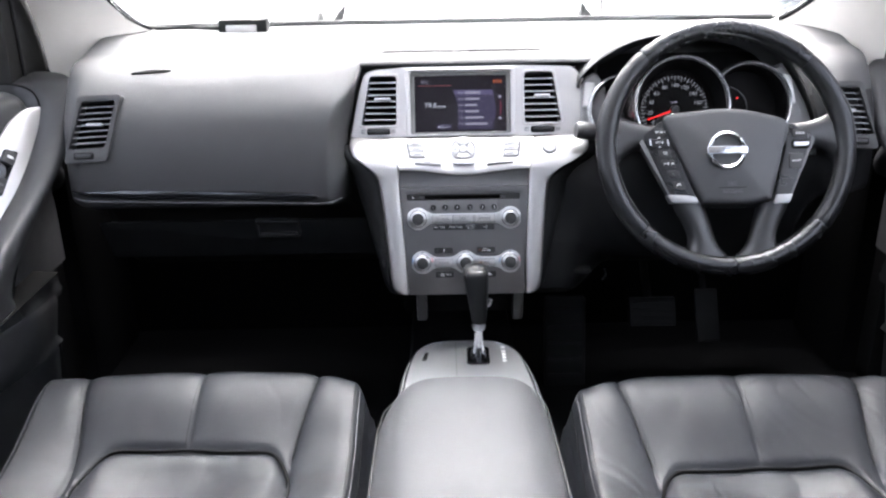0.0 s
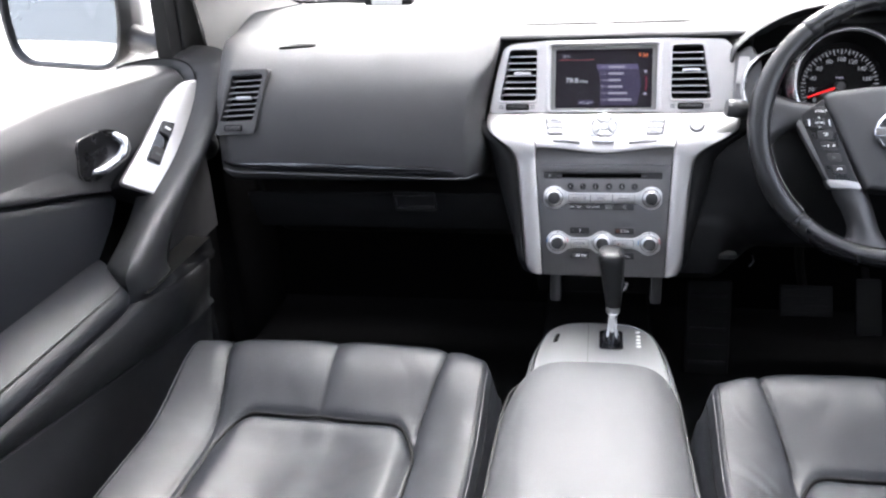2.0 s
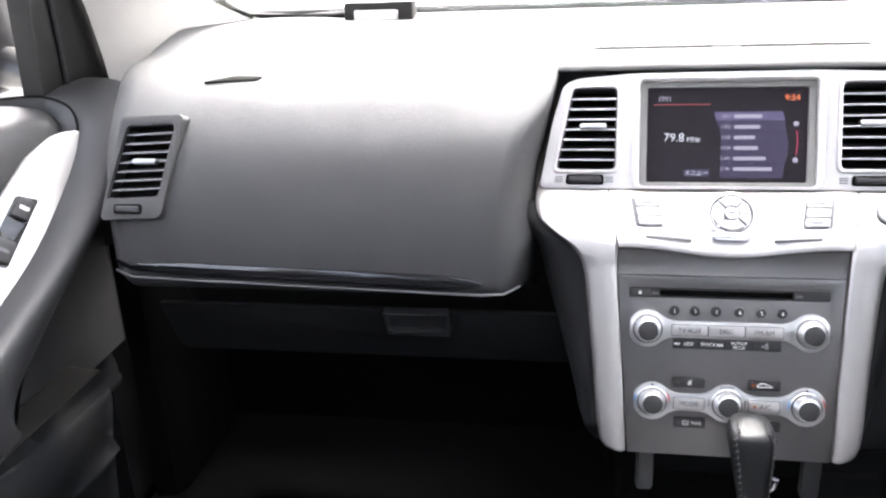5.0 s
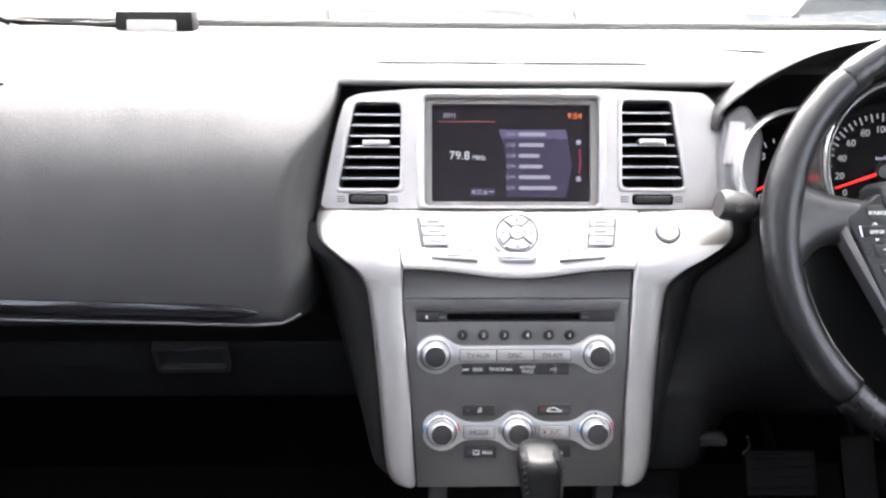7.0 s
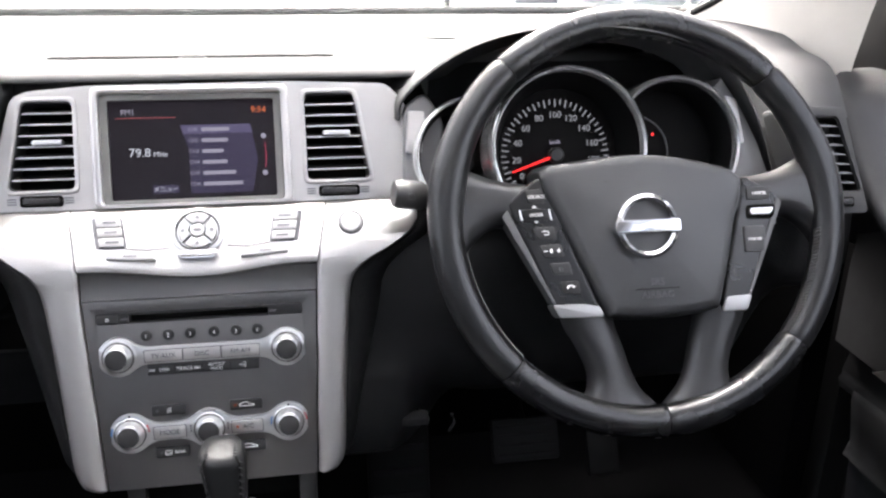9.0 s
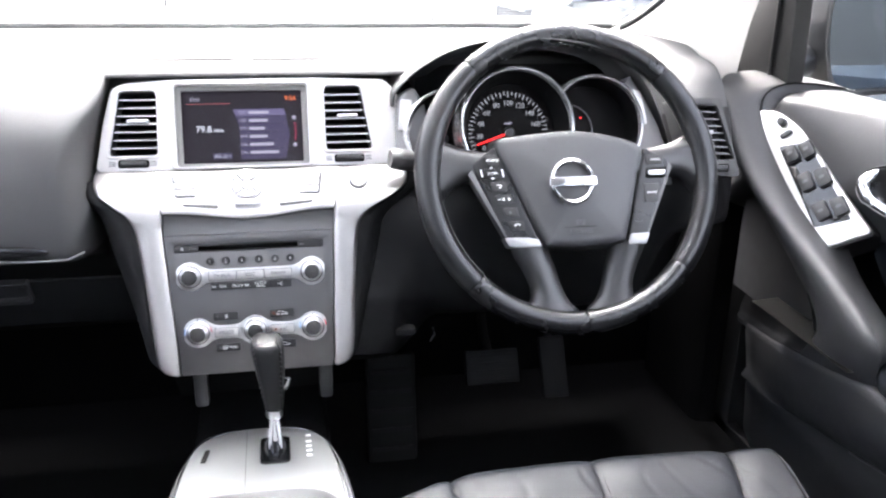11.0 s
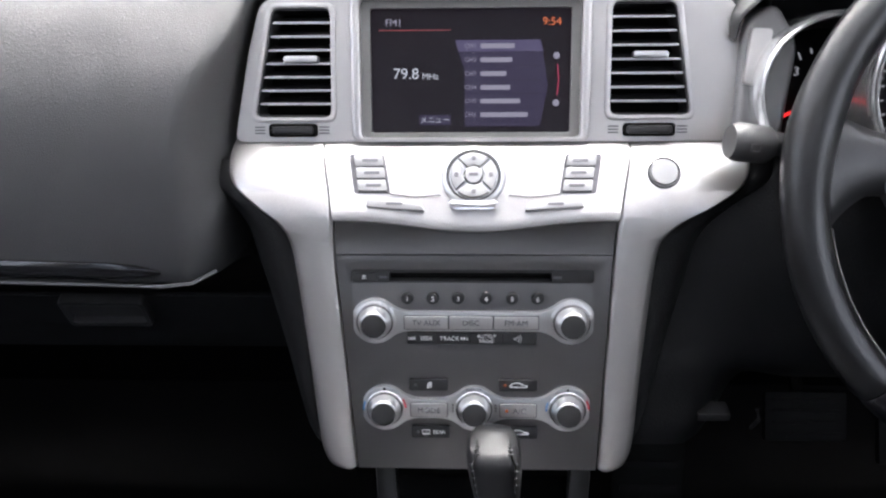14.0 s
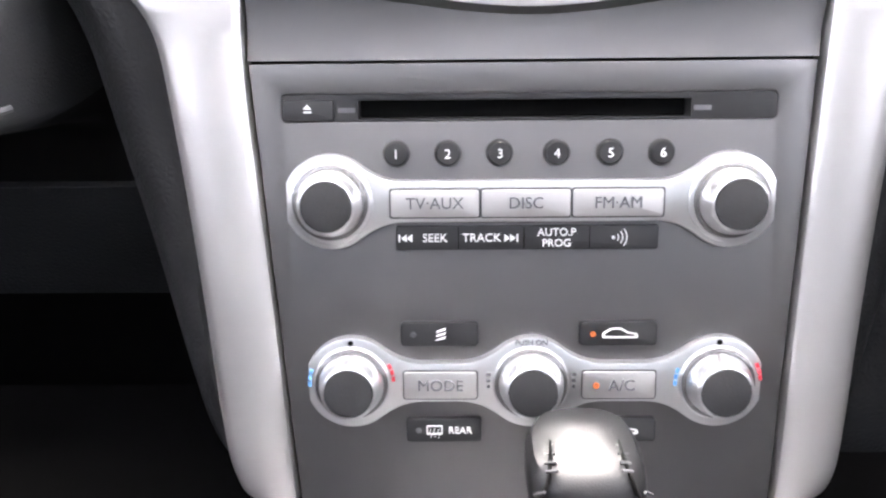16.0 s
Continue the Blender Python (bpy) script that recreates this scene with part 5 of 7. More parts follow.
                part("symbol", join(plate(rrect(cx - 0.0075, cy - 0.0004, cx - 0.0040, cy + 0.0004, 0.0002, 1), 0.0168, 0.0174, MW), plate([(cx - 0.002, cy - 0.0010), (cx, cy - 0.0022), (cx, cy + 0.0022), (cx - 0.002, cy + 0.0010)], 0.0168, 0.0174, MW), plate(rrect(cx + 0.0040, cy - 0.0004, cx + 0.0078, cy + 0.0004, 0.0002, 1), 0.0168, 0.0174, MW), plate(rrect(cx + 0.0055, cy - 0.0019, cx + 0.0063, cy + 0.0019, 0.0002, 1), 0.0169, 0.0175, MW)), LETTER, b)
            elif cy > -0.05 and not word:
                part("symbol", join(plate(rrect(cx - 0.002, cy - 0.0022, cx - 0.0008, cy + 0.0016, 0.0004, 1), 0.0168, 0.0174, MW), plate(rrect(cx + 0.0006, cy - 0.0022, cx + 0.0012, cy + 0.0008, 0.0002, 1), 0.0168, 0.0174, MW)), VENTGREY, b)
            elif not word:
                part("symbol", sweep([MW @ Vector(p) for p in ((cx - 0.003, cy - 0.0010, 0.0173), (cx - 0.0018, cy + 0.0012, 0.0173), (cx + 0.0015, cy + 0.0014, 0.0173), (cx + 0.003, cy - 0.0004, 0.0173))], [0.0011, 0.0006, 0.0006, 0.0011], 6), LETTER, b)
    else:
        for cx, cy, hw, hh, mt, word in ((0.1075, 0.0175, 0.0120, 0.0058, KNOB, "CANCEL"), (0.1090, 0.0015, 0.0118, 0.0030, SATIN, ""), (0.1005, -0.0230, 0.0105, 0.0115, BUTTONGREY, "ON/OFF")):
            b = part("wheel_button", plate(rounded([(cx - hw, cy + hh), (cx + hw, cy + hh), (cx + hw * 0.75, cy - hh), (cx - hw, cy - hh)], 0.0025), 0.014, 0.0178, MW, 0.0012), mt, pd)
            if word:
                part("lettering", text(word, 0.0036, MW @ Matrix.Translation((cx - 0.0005, cy - 0.0002, 0.0179))), LETTER, b)
        part("rocker_frame", plate(rounded([(0.0945, 0.0075), (0.1235, 0.0075), (0.1200, -0.0055), (0.0940, -0.0055)], 0.004), 0.0150, 0.0166, MW, 0.0006), VOID, pd)

# ---- centre console ----
console = thing("centre_console", "black centre console with a padded armrest lid and silver shift plate", "centre console", (0, -0.45, 0))


def plate_outline(k=1.0):
    pts = [(-0.100 * k, -0.330), (-0.096 * k, -0.240), (-0.083 * k, -0.170), (-0.060 * k, -0.140), (-0.025 * k, -0.129), (0.030 * k, -0.129), (0.064 * k, -0.140), (0.089 * k, -0.172), (0.101 * k, -0.240), (0.107 * k, -0.330)]
    return [tuple(p)[:2] for p in smooth_path([(x, y, 0) for x, y in pts], 4)]


MP = Matrix.Translation((0, 0, 0.226))
part("body", loft([[Vector((x * f, y + (0.02 * (1 - f)), z)) for x, y in plate_outline()] + [Vector((0.125 * f, -0.78, z)), Vector((-0.125 * f, -0.78, z))] for f, z in ((1.22, 0.0), (1.16, 0.10), (1.12, 0.19), (1.09, 0.218), (1.05, 0.226), (1.00, 0.226))], closed=True, cap=True), DASH, console)
part("shift_plate", plate(plate_outline(0.97), -0.004, 0.008, MP, 0.003, holes=[rrect(0.004, -0.212, 0.038, -0.156, 0.006)]), PLATE, console, "silver shift plate")
part("plate_edge", sweep([MP @ Vector((x * 0.985, y, 0.006)) for x, y in plate_outline()], 0.0018, 6), CHROME, console)
part("plate_seam", plate(rrect(-0.0155, -0.325, -0.0147, -0.133, 0.0002, 1), 0.0078, 0.0085, MP), VENTGREY, console)
part("release_slot", plate(rounded([(-0.071, -0.198), (-0.064, -0.198), (-0.060, -0.172), (-0.066, -0.172)], 0.002), 0.0078, 0.0092, MP), VOID, console)
part("shift_well", join(box(0.004, -0.212, 0.17, 0.038, -0.156, 0.19), plate(rrect(0.002, -0.214, 0.040, -0.154, 0.007), -0.05, 0.0095, MP, 0.002, holes=[rrect(0.007, -0.209, 0.035, -0.159, 0.005)])), GLOSS, console, "gloss black shift well")
for k in range(5):
    part("gear_mark", plate(rrect(0.060, -0.1575 - 0.0105 * k - (0.004 if k else 0), 0.067, -0.1548 - 0.0105 * k - (0.004 if k else 0), 0.001), 0.0078, 0.0090, MP), LETTER, console)
lid = []
for y, zt, hw in ((-0.318, 0.232, 0.096), (-0.320, 0.250, 0.103), (-0.327, 0.270, 0.1075), (-0.345, 0.288, 0.114), (-0.385, 0.300, 0.1180), (-0.45, 0.307, 0.1210), (-0.55, 0.310, 0.1225), (-0.66, 0.310, 0.1225), (-0.77, 0.305, 0.121), (-0.785, 0.28, 0.112)):
    ring = []
    for k in range(21):
        t = -1 + 2 * k / 20
        e = abs(t) ** 3.4
        ring.append(Vector((hw * t - 0.008 * step(-0.32, -0.42, y), y + 0.010 * t * t * step(-0.36, -0.32, y), zt - 0.055 * e ** 1.6 - 0.006 * t * t)))
    lid.append(ring)
cols = [smooth_path([r[k] for r in lid], 4) for k in range(21)]
arm = part("armrest_lid", thick(loft([[c[i] for c in cols] for i in range(len(cols[0]))]), 0.02), ARMREST, console, "padded black leather armrest lid")
for s in (-1, 1):
    part("piping", sweep([Vector((s * 0.975 * hw - 0.008 * step(-0.32, -0.42, y), y, zt - 0.044)) for y, zt, hw in ((-0.345, 0.288, 0.1145), (-0.385, 0.300, 0.1185), (-0.45, 0.307, 0.1215), (-0.55, 0.310, 0.1230), (-0.66, 0.310, 0.1230), (-0.76, 0.306, 0.1215))], 0.0013, 6), RUBBER, arm)

# ---- gear lever ----
lever = thing("gear_lever", "gear lever with a stitched black leather knob and chrome shaft", "gear lever", (0.020, -0.182, 0.19))
lv = [(0.0225, -0.184, 0.298, 0.0118, 0.0125), (0.0222, -0.182, 0.3137, 0.0135, 0.0145), (0.021, -0.178, 0.3369, 0.0165, 0.0175), (0.0195, -0.174, 0.3573, 0.0192, 0.02), (0.0182, -0.171, 0.3721, 0.0206, 0.0215), (0.0178, -0.17, 0.3795, 0.02, 0.021), (0.0176, -0.169, 0.3837, 0.0175, 0.0185), (0.0175, -0.169, 0.3855, 0.012, 0.013), (0.0175, -0.169, 0.386, 0.004, 0.005)]


def knob_ring(x, y, z, a, b):
    out = []
    for k in range(32):
        t = 2 * math.pi * k / 32
        c, s = math.cos(t), math.sin(t)
        out.append(Vector((x + a * math.copysign(abs(c) ** 0.72, c), y + b * math.copysign(abs(s) ** 0.72, s), z + 0.0015 * s)))
    return out


kn = part("knob", loft([knob_ring(*r) for r in lv], closed=True, cap=True), KNOBSKIN, lever, "black leather knob")
for s in (-1, 1):
    for k in range(11):
        z = 0.318 + 0.0062 * k
        i = (z - 0.298) / 0.09
        x = 0.0222 - 0.0045 * i + s * (0.0128 + 0.0085 * i)
        part("stitch", sweep([Vector((x - s * 0.0016, -0.1985 + 0.010 * i, z)), Vector((x - s * 0.0046, -0.2010 + 0.010 * i, z + 0.0034))], 0.0006, 5), THREAD, kn)
for sx in (-1, 1):
    path = [Vector((0.0222 - 0.0045 * i + sx * (0.0100 + 0.0060 * i), -0.1975 + 0.0100 * i - 0.0012, 0.300 + 0.078 * i)) for i in [k / 10 for k in range(11)]]
    path += [Vector((0.0176 + sx * 0.0135, -0.1850, 0.3825)), Vector((0.0176 + sx * 0.0120, -0.1760, 0.3848)), Vector((0.0176 + sx * 0.0115, -0.1660, 0.3850)), Vector((0.0176 + sx * 0.0120, -0.1570, 0.3835))]
    part("seam", sweep(path, 0.0007, 6), VOID, kn)
    for k in range(7):
        y = -0.184 + 0.0042 * k
        part("stitch", sweep([Vector((0.0176 + sx * 0.0105, y, 0.3852)), Vector((0.0176 + sx * 0.0142, y + 0.0012, 0.3838))], 0.0006, 5), THREAD, kn)
part("release_button", sweep([Vector((0.0370, -0.181, 0.322)), Vector((0.0400, -0.181, 0.326)), Vector((0.0410, -0.180, 0.334))], 0.004, 8), CHROME, lever)
part("shaft", sweep([Vector((0.0215, -0.185, 0.19)), Vector((0.0218, -0.185, 0.24)), Vector((0.0224, -0.184, 0.300))], [0.0085, 0.0075, 0.0085], 14), CHROME, lever, "chrome shaft")
part("collar", lathe([(0.0085, 0.0), (0.0105, 0.002), (0.0105, 0.014), (0.009, 0.018), (0.007, 0.018)], Matrix.Translation((0.0224, -0.184, 0.283)), 20), SATIN, lever)
part("fork", join(sweep([Vector((0.0150, -0.193, 0.236)), Vector((0.0165, -0.1935, 0.262)), Vector((0.0190, -0.1935, 0.285))], 0.0028, 8), sweep([Vector((0.0285, -0.193, 0.236)), Vector((0.0270, -0.1935, 0.262)), Vector((0.0258, -0.1935, 0.285))], 0.0028, 8)), CHROME, lever)
part("boot", loft([[Vector((0.0212 + a * c, -0.184 + b * s_, z)) for c, s_ in [(math.cos(2 * math.pi * k / 24), math.sin(2 * math.pi * k / 24)) for k in range(24)]] for a, b, z in ((0.0165, 0.026, 0.212), (0.0150, 0.022, 0.232), (0.0120, 0.014, 0.245), (0.0090, 0.009, 0.252))], closed=True, cap=True), GLOSS, lever, "gloss black shaft boot")


# ---- front seats ----
def seat_surface(u, y):
    """Height of the cushion at u (-1 outer, 1 inner) and y."""
    d = -0.262 - y
    lip = 0.262 - 0.055 * step(0.03, 0.22, d) - 0.030 * max(0, 1 - d / 0.035) ** 2
    bol = 0.016 * step(0.52, 0.88, abs(u)) * step(0.02, 0.20, d)
    edge = -0.060 * step(0.90, 1.0, abs(u)) ** 1.5
    sag = -0.014 * step(0.50, 0.10, abs(u)) * step(0.08, 0.25, d)
    bow = 0.006 * (1 - u * u) * step(0.2, 0.0, d)
    return lip + bol + edge + sag + bow


def seat(name, cx, label, sy=0.0, start=0.150):
    s = thing(name, label, "car seat", (cx, -0.55, 0), group="front seats")
    HW = 0.255
    inner = 1 if cx < 0 else -1
    n, ny = 150, 130
    ys = [-0.262 - 0.60 * (j / ny) ** 1.25 for j in range(ny + 1)]

    def crease(u, y):
        """Depth of the sewn seams."""
        d = -0.262 - y
        out = 0.0
        for us in (-0.70, 0.70):
            f = us * (1 - 0.17 * step(-0.02, 0.20, d))
            out -= 0.0036 * math.exp(-((u - f) / 0.011) ** 2) + 0.0040 * math.exp(-((u - f) / 0.055) ** 2)
        if d < start:
            out -= (0.0026 * math.exp(-((u) / 0.012) ** 2) + 0.0030 * math.exp(-((u) / 0.06) ** 2)) * step(start + 0.006, start - 0.016, d)
        elif d > start + 0.05:
            out -= 0.0022 * math.exp(-((abs(u - 0.035 * inner) - 0.566) / 0.0085) ** 2)
        return out

    def insert_edge(u):
        """Where the front seam of the insert lies, as a distance from the lip."""
        a = abs(u - 0.035 * inner) / 0.56
        return start + 0.004 * a + 0.014 * max(0, (u * inner)) + 0.055 * max(0, a - 0.66) ** 3 / 0.04

    rows = []
    front = []
    for j, y in enumerate(ys):
        row = []
        for i in range(n + 1):
            u = -1 + 2 * i / n
            half = HW * (1 - 0.03 * step(0.05, 0.0, -0.262 - y))
            z = seat_surface(u, y) + crease(u, y)
            d = -0.262 - y
            if abs(u - 0.035 * inner) < 0.575:
                z -= 0.0065 * math.exp(-((d - insert_edge(u)) / 0.006) ** 2)
                z += 0.006 * step(insert_edge(u), insert_edge(u) + 0.03, d) * step(0.555, 0.455, abs(u - 0.035 * inner))
            w = noise.noise((u * 3 + cx * 7, y * 9, 0.3)) * 0.0014 + noise.noise((u * 9, y * 24 + cx, 0.9)) * 0.0009
            if cx > 0:
                fold = abs(noise.noise((u * 5 + 2 * noise.noise((u * 2, y * 6, 4.0)), y * 16 + u * 4, 2.7)))
                w -= 0.0009 * max(0.0, 1 - fold / 0.12) * step(0.01, 0.05, d)
            else:
                fold = abs(noise.noise((u * 4 + 1.5 * noise.noise((u * 2, y * 6, 1.0)), y * 12 - u * 3, 7.7)))
                w -= 0.0003 * max(0.0, 1 - fold / 0.10) * step(0.01, 0.05, d)
            row.append(Vector((cx + u * half, y + sy - (0.008 * u * u + 0.016 * step(0.55, 1.0, inner * u)) * step(0.1, 0.0, d), z + w + 0.004 * step(0.16, 0.05, d) - 0.010 * step(0.70, 1.0, inner * u) * step(0.12, 0.0, d))))
        rows.append(row)
    # roll the lip down in front, and the sides down to the frame
    r0 = rows[0]
    lead = [[Vector((p.x, p.y + dy_, p.z - dz_)) for p in r0] for dy_, dz_ in ((0.010, 0.180), (0.022, 0.120), (0.028, 0.070), (0.026, 0.034), (0.018, 0.013), (0.008, 0.003))]
    rows = lead + rows
    full = []
    for r in rows:
        a, b = r[0], r[-1]
        full.append([Vector((a.x - 0.002, a.y, min(a.z, 0.12) - 0.05)), Vector((a.x - 0.006, a.y, a.z - 0.035))] + r + [Vector((b.x + 0.006, b.y, b.z - 0.035)), Vector((b.x + 0.002, b.y, min(b.z, 0.12) - 0.05))])
    part("cushion", loft(full), LEATHER, s, "black leather cushion with sewn panels", smooth=60)

    def on_top(u, d, lift=0.001):
        y = -0.262 - d
        half = HW * (1 - 0.03 * step(0.05, 0.0, d))
        z = seat_surface(u, y)
        if abs(u - 0.035 * inner) < 0.575:
            z += 0.006 * step(insert_edge(u), insert_edge(u) + 0.03, d) * step(0.555, 0.455, abs(u - 0.035 * inner))
        return Vector((cx + u * half, y + sy - (0.008 * u * u + 0.016 * step(0.55, 1.0, inner * u)) * step(0.1, 0.0, d), z + lift + 0.004 * step(0.16, 0.05, d) - 0.010 * step(0.70, 1.0, inner * u) * step(0.12, 0.0, d)))

    span = [0.035 * inner - 0.560 + 1.12 * k / 40 for k in range(41)]
    edge = [on_top(u, insert_edge(u), -0.003) for u in span]
    sides = [insert_edge(span[0]) + v for v in (0.015, 0.05, 0.10, 0.18, 0.28)], [insert_edge(span[-1]) + v for v in (0.015, 0.05, 0.10, 0.18, 0.28)]
    rim = [on_top(0.035 * inner - 0.566, d, -0.003) for d in reversed(sides[0])] + edge + [on_top(0.035 * inner + 0.566, d, -0.003) for d in sides[1]]
    part("insert_piping", sweep(smooth_path(rim, 2), 0.0022, 6), VOID, s, "dark piping round the insert")
    for us in (-0.70, 0.70):
        part("seam", sweep([on_top(us * (1 - 0.17 * step(-0.02, 0.20, d)), d, -0.0070) for d in [0.004 + 0.165 * k / 14 for k in range(15)]], 0.0012, 6), VOID, s)
    for off in (-0.018, 0.018):
        part("stitching", sweep([on_top(off, d, -0.0040) for d in [0.004 + (start - 0.012) * k / 12 for k in range(13)]], 0.0009, 5), VOID, s, "twin stitching in the front panel")
    for sg in (-1, 1):
        for off in (0.90, 0.93, 0.955):
            part("edge_piping", sweep([on_top(sg * off, d, 0.0004) for d in [0.002 + 0.45 * k / 24 for k in range(25)]], 0.0008, 5), THREAD if off == 0.93 else VOID, s, "sewn side edge")
    part("seat_base", box(cx - 0.215, -0.84 + sy, 0.0, cx + 0.215, -0.30 + sy, 0.15, 0.02), LOWER, s, "black seat base")
    return s


seat("passenger_seat", -0.397, "black leather front passenger seat cushion with twin stitching")
seat("driver_seat", 0.393, "creased black leather driver's seat cushion with twin stitching", -0.034, 0.168)


# ---- doors ----
def insert_line(y):
    """Height of the seam between the upper panel and the padded insert."""
    return 0.474 + (-0.174 - max(y, -0.60)) * 0.262


def crease_line(y):
    return 0.191 + (-0.222 - y) * 0.171


def door(s):
    side = "passenger" if s < 0 else "driver"
    d = thing(side + "_door", "black front door panel with a silver switch plate, closed", "car door", (s * 0.8, -0.4, 0.0))

    def put(name, bm, mat, parent=d, label="", smooth=40):
        # the cabin's middle lies a little towards the driver
        return part(name, bm if s < 0 else move(mirrored(bm), Matrix.Translation((0.030, -0.015, 0.003))), mat, parent, label, smooth)

    # upper panel: the top rolls out to the window, the lower edge meets the padded insert
    ys = [0.18 - 1.16 * k / 48 for k in range(49)]

    def up(y):
        sink = 0.004 * step(-0.02, -0.16, y)
        zt = 0.650 - 0.010 * step(0.0, -0.9, y)
        za = insert_line(y) if y < -0.10 else 0.440
        return [Vector((-0.865, y, zt - 0.014)), Vector((-0.850, y, zt - 0.002)), Vector((-0.832, y, zt - 0.004)), Vector((-0.816, y, zt - 0.014)), Vector((-0.802 - sink * 0.3, y, zt - 0.040)), Vector((-0.794 - sink * 0.8, y, zt - 0.085)), Vector((-0.792 - sink, y, 0.5 * (za + zt) - 0.03)), Vector((-0.788 - sink * 0.8, y, za + 0.012)), Vector((-0.790 - sink * 0.7, y, za + 0.003)), Vector((-0.800 - sink * 0.7, y, za))]

    BY, BZ = -0.208, 0.551      # middle of the handle bowl
    bowl = rounded([(-0.062, -0.022), (-0.024, -0.038), (0.006, -0.032), (0.036, -0.012), (0.038, 0.022), (0.008, 0.036), (-0.052, 0.032)], 0.014, 5)

    def in_bowl(p):
        qx, qy = p.y - BY, p.z - BZ
        return p.x > -0.835 and all((b[0] - a[0]) * (qy - a[1]) - (b[1] - a[1]) * (qx - a[0]) > 0 for a, b in zip(bowl, bowl[1:] + bowl[:1]))

    def swell(p):
        """Draws the panel inwards to meet the outer edge of the switch plate."""
        v = Vector((p.y + 0.211, p.z - 0.501))
        along, off = v.dot(Vector((0.831, 0.557))) / 0.2227, v.dot(Vector((-0.557, 0.831)))
        edge = -0.766 + 0.040 * min(1.1, max(-0.2, along))
        w = (1 - step(-0.02, 0.150, off)) * step(-1.5, 0.05, along) * (1 - step(1.0, 1.5, along))
        w *= step(-0.864, -0.815, p.x) * step(insert_line(p.y) - 0.004, insert_line(p.y) + 0.085, p.z)
        return Vector((p.x + max(0.0, edge - p.x) * w, p.y, p.z))

    def on_panel(a, b, lift):
        """A point of the panel's inner side, a along and b up from the middle of the bowl."""
        line = [swell(p) for p in smooth_path(up(BY + a), 6)][22:]
        for p, q in zip(line, line[1:]):
            if q.z <= BZ + b <= p.z:
                return p.lerp(q, (p.z - BZ - b) / max(1e-6, p.z - q.z)) + Vector((lift, 0, 0))
        return Vector((line[-1].x + lift, BY + a, BZ + b))

    panel = loft([[swell(p) for p in smooth_path(up(0.18 - 1.16 * k / 230), 6)] for k in range(231)])
    bmesh.ops.delete(panel, geom=[f_ for f_ in panel.faces if in_bowl(f_.calc_center_median())], context='FACES')
    put("upper_panel", panel, DOORPAD, label="black grained upper panel", smooth=60)

    def mid_(y):
        za = insert_line(y)
        return [Vector((-0.840, y, za + 0.020)), Vector((-0.806, y, za - 0.002)), Vector((-0.797, y, za - 0.006)), Vector((-0.792, y, za - 0.016)), Vector((-0.790, y, 0.430)), Vector((-0.792, y, 0.40)), Vector((-0.796, y, 0.37))]

    def cut(p, back=0.0):
        lim = -0.18 - (0.460 - min(p.z, 0.462)) * 1.16
        return Vector((p.x - back, min(p.y, lim + 0.6 * back), p.z))

    rows = [[cut(p) for p in mid_(y)] for y in ys if y < -0.165]
    put("padded_insert", loft([[cut(p, 0.03) for p in mid_(-0.165)], [cut(p, 0.004) for p in mid_(-0.165)]] + rows), LEATHER, label="padded leather insert", smooth=60)
    # the pocket's inner shade is painted: a near-black sheet lines it
    put("pocket", loft([[Vector((-0.812, y, 0.52)), Vector((-0.830, y, 0.46)), Vector((-0.825, y, 0.39)), Vector((-0.79, y, 0.352)), Vector((-0.70, y, 0.345))] for y in (-0.06, -0.16, -0.24, -0.29)]), VOID, label="storage pocket under the switch plate, shade put into its colour")

    def top_line(y):
        return 0.334 - 0.075 * step(-0.32, 0.08, y)

    def low_(y):
        zt, zc = top_line(y), crease_line(min(y, -0.05))
        zc = min(zc, zt - 0.05)
        rec, away = Vector((0.046 * step(-0.22, 0.06, y), 0, 0)), Vector((0.060 * step(0.045, 0.078, y), 0, 0))
        return [p - away for p in [Vector((-0.800, y, zt + 0.012)), Vector((-0.722, y, zt + 0.003)) - rec, Vector((-0.714, y, zt - 0.003)) - rec, Vector((-0.713, y, zt - 0.014)) - rec, Vector((-0.724, y, 0.5 * (zt + zc))) - rec * 0.9, Vector((-0.748, y, zc + 0.016)) - rec * 0.5, Vector((-0.762, y, zc + 0.004)), Vector((-0.776, y, zc)), Vector((-0.778, y, zc - 0.006)), Vector((-0.773, y, zc - 0.012)), Vector((-0.775, y, 0.5 * zc + 0.05)), Vector((-0.782, y, 0.06)), Vector((-0.800, y, 0.02))]]

    put("lower_panel", loft([low_(y) for y in [0.078, 0.072, 0.066, 0.060] + [y for y in ys if y < 0.056]]), DOORPAD, label="black lower panel", smooth=50)
    put("outer_skin", box(-0.885, -0.99, -0.04, -0.868, 0.43, 0.634), LOWER, label="dark inner side of the outer skin")
    put("panel_crease", sweep([Vector((-0.7755, y, crease_line(y) - 0.009)) for y in ys if y < -0.21], 0.0016, 6), VENTGREY)
    # armrest shelf with its sewn edge
    rows = []
    for k in range(31):
        y = -0.262 - 0.68 * k / 30
        w = 1 - 0.75 * max(0, 1 - k / 4) ** 2
        x = lambda v: -0.800 + (v + 0.800) * w
        rows.append([Vector((-0.802, y, 0.394)), Vector((x(-0.785), y, 0.390)), Vector((x(-0.750), y, 0.3850)), Vector((x(-0.722), y, 0.3760)), Vector((x(-0.710), y, 0.3680)), Vector((x(-0.7055), y, 0.3560)), Vector((x(-0.7085), y, 0.3440)), Vector((x(-0.715), y, 0.3375)), Vector((-0.802, y, 0.320))])
    a = put("armrest", loft(rows, closed=True, cap=True), LEATHER, label="padded black leather armrest", smooth=60)
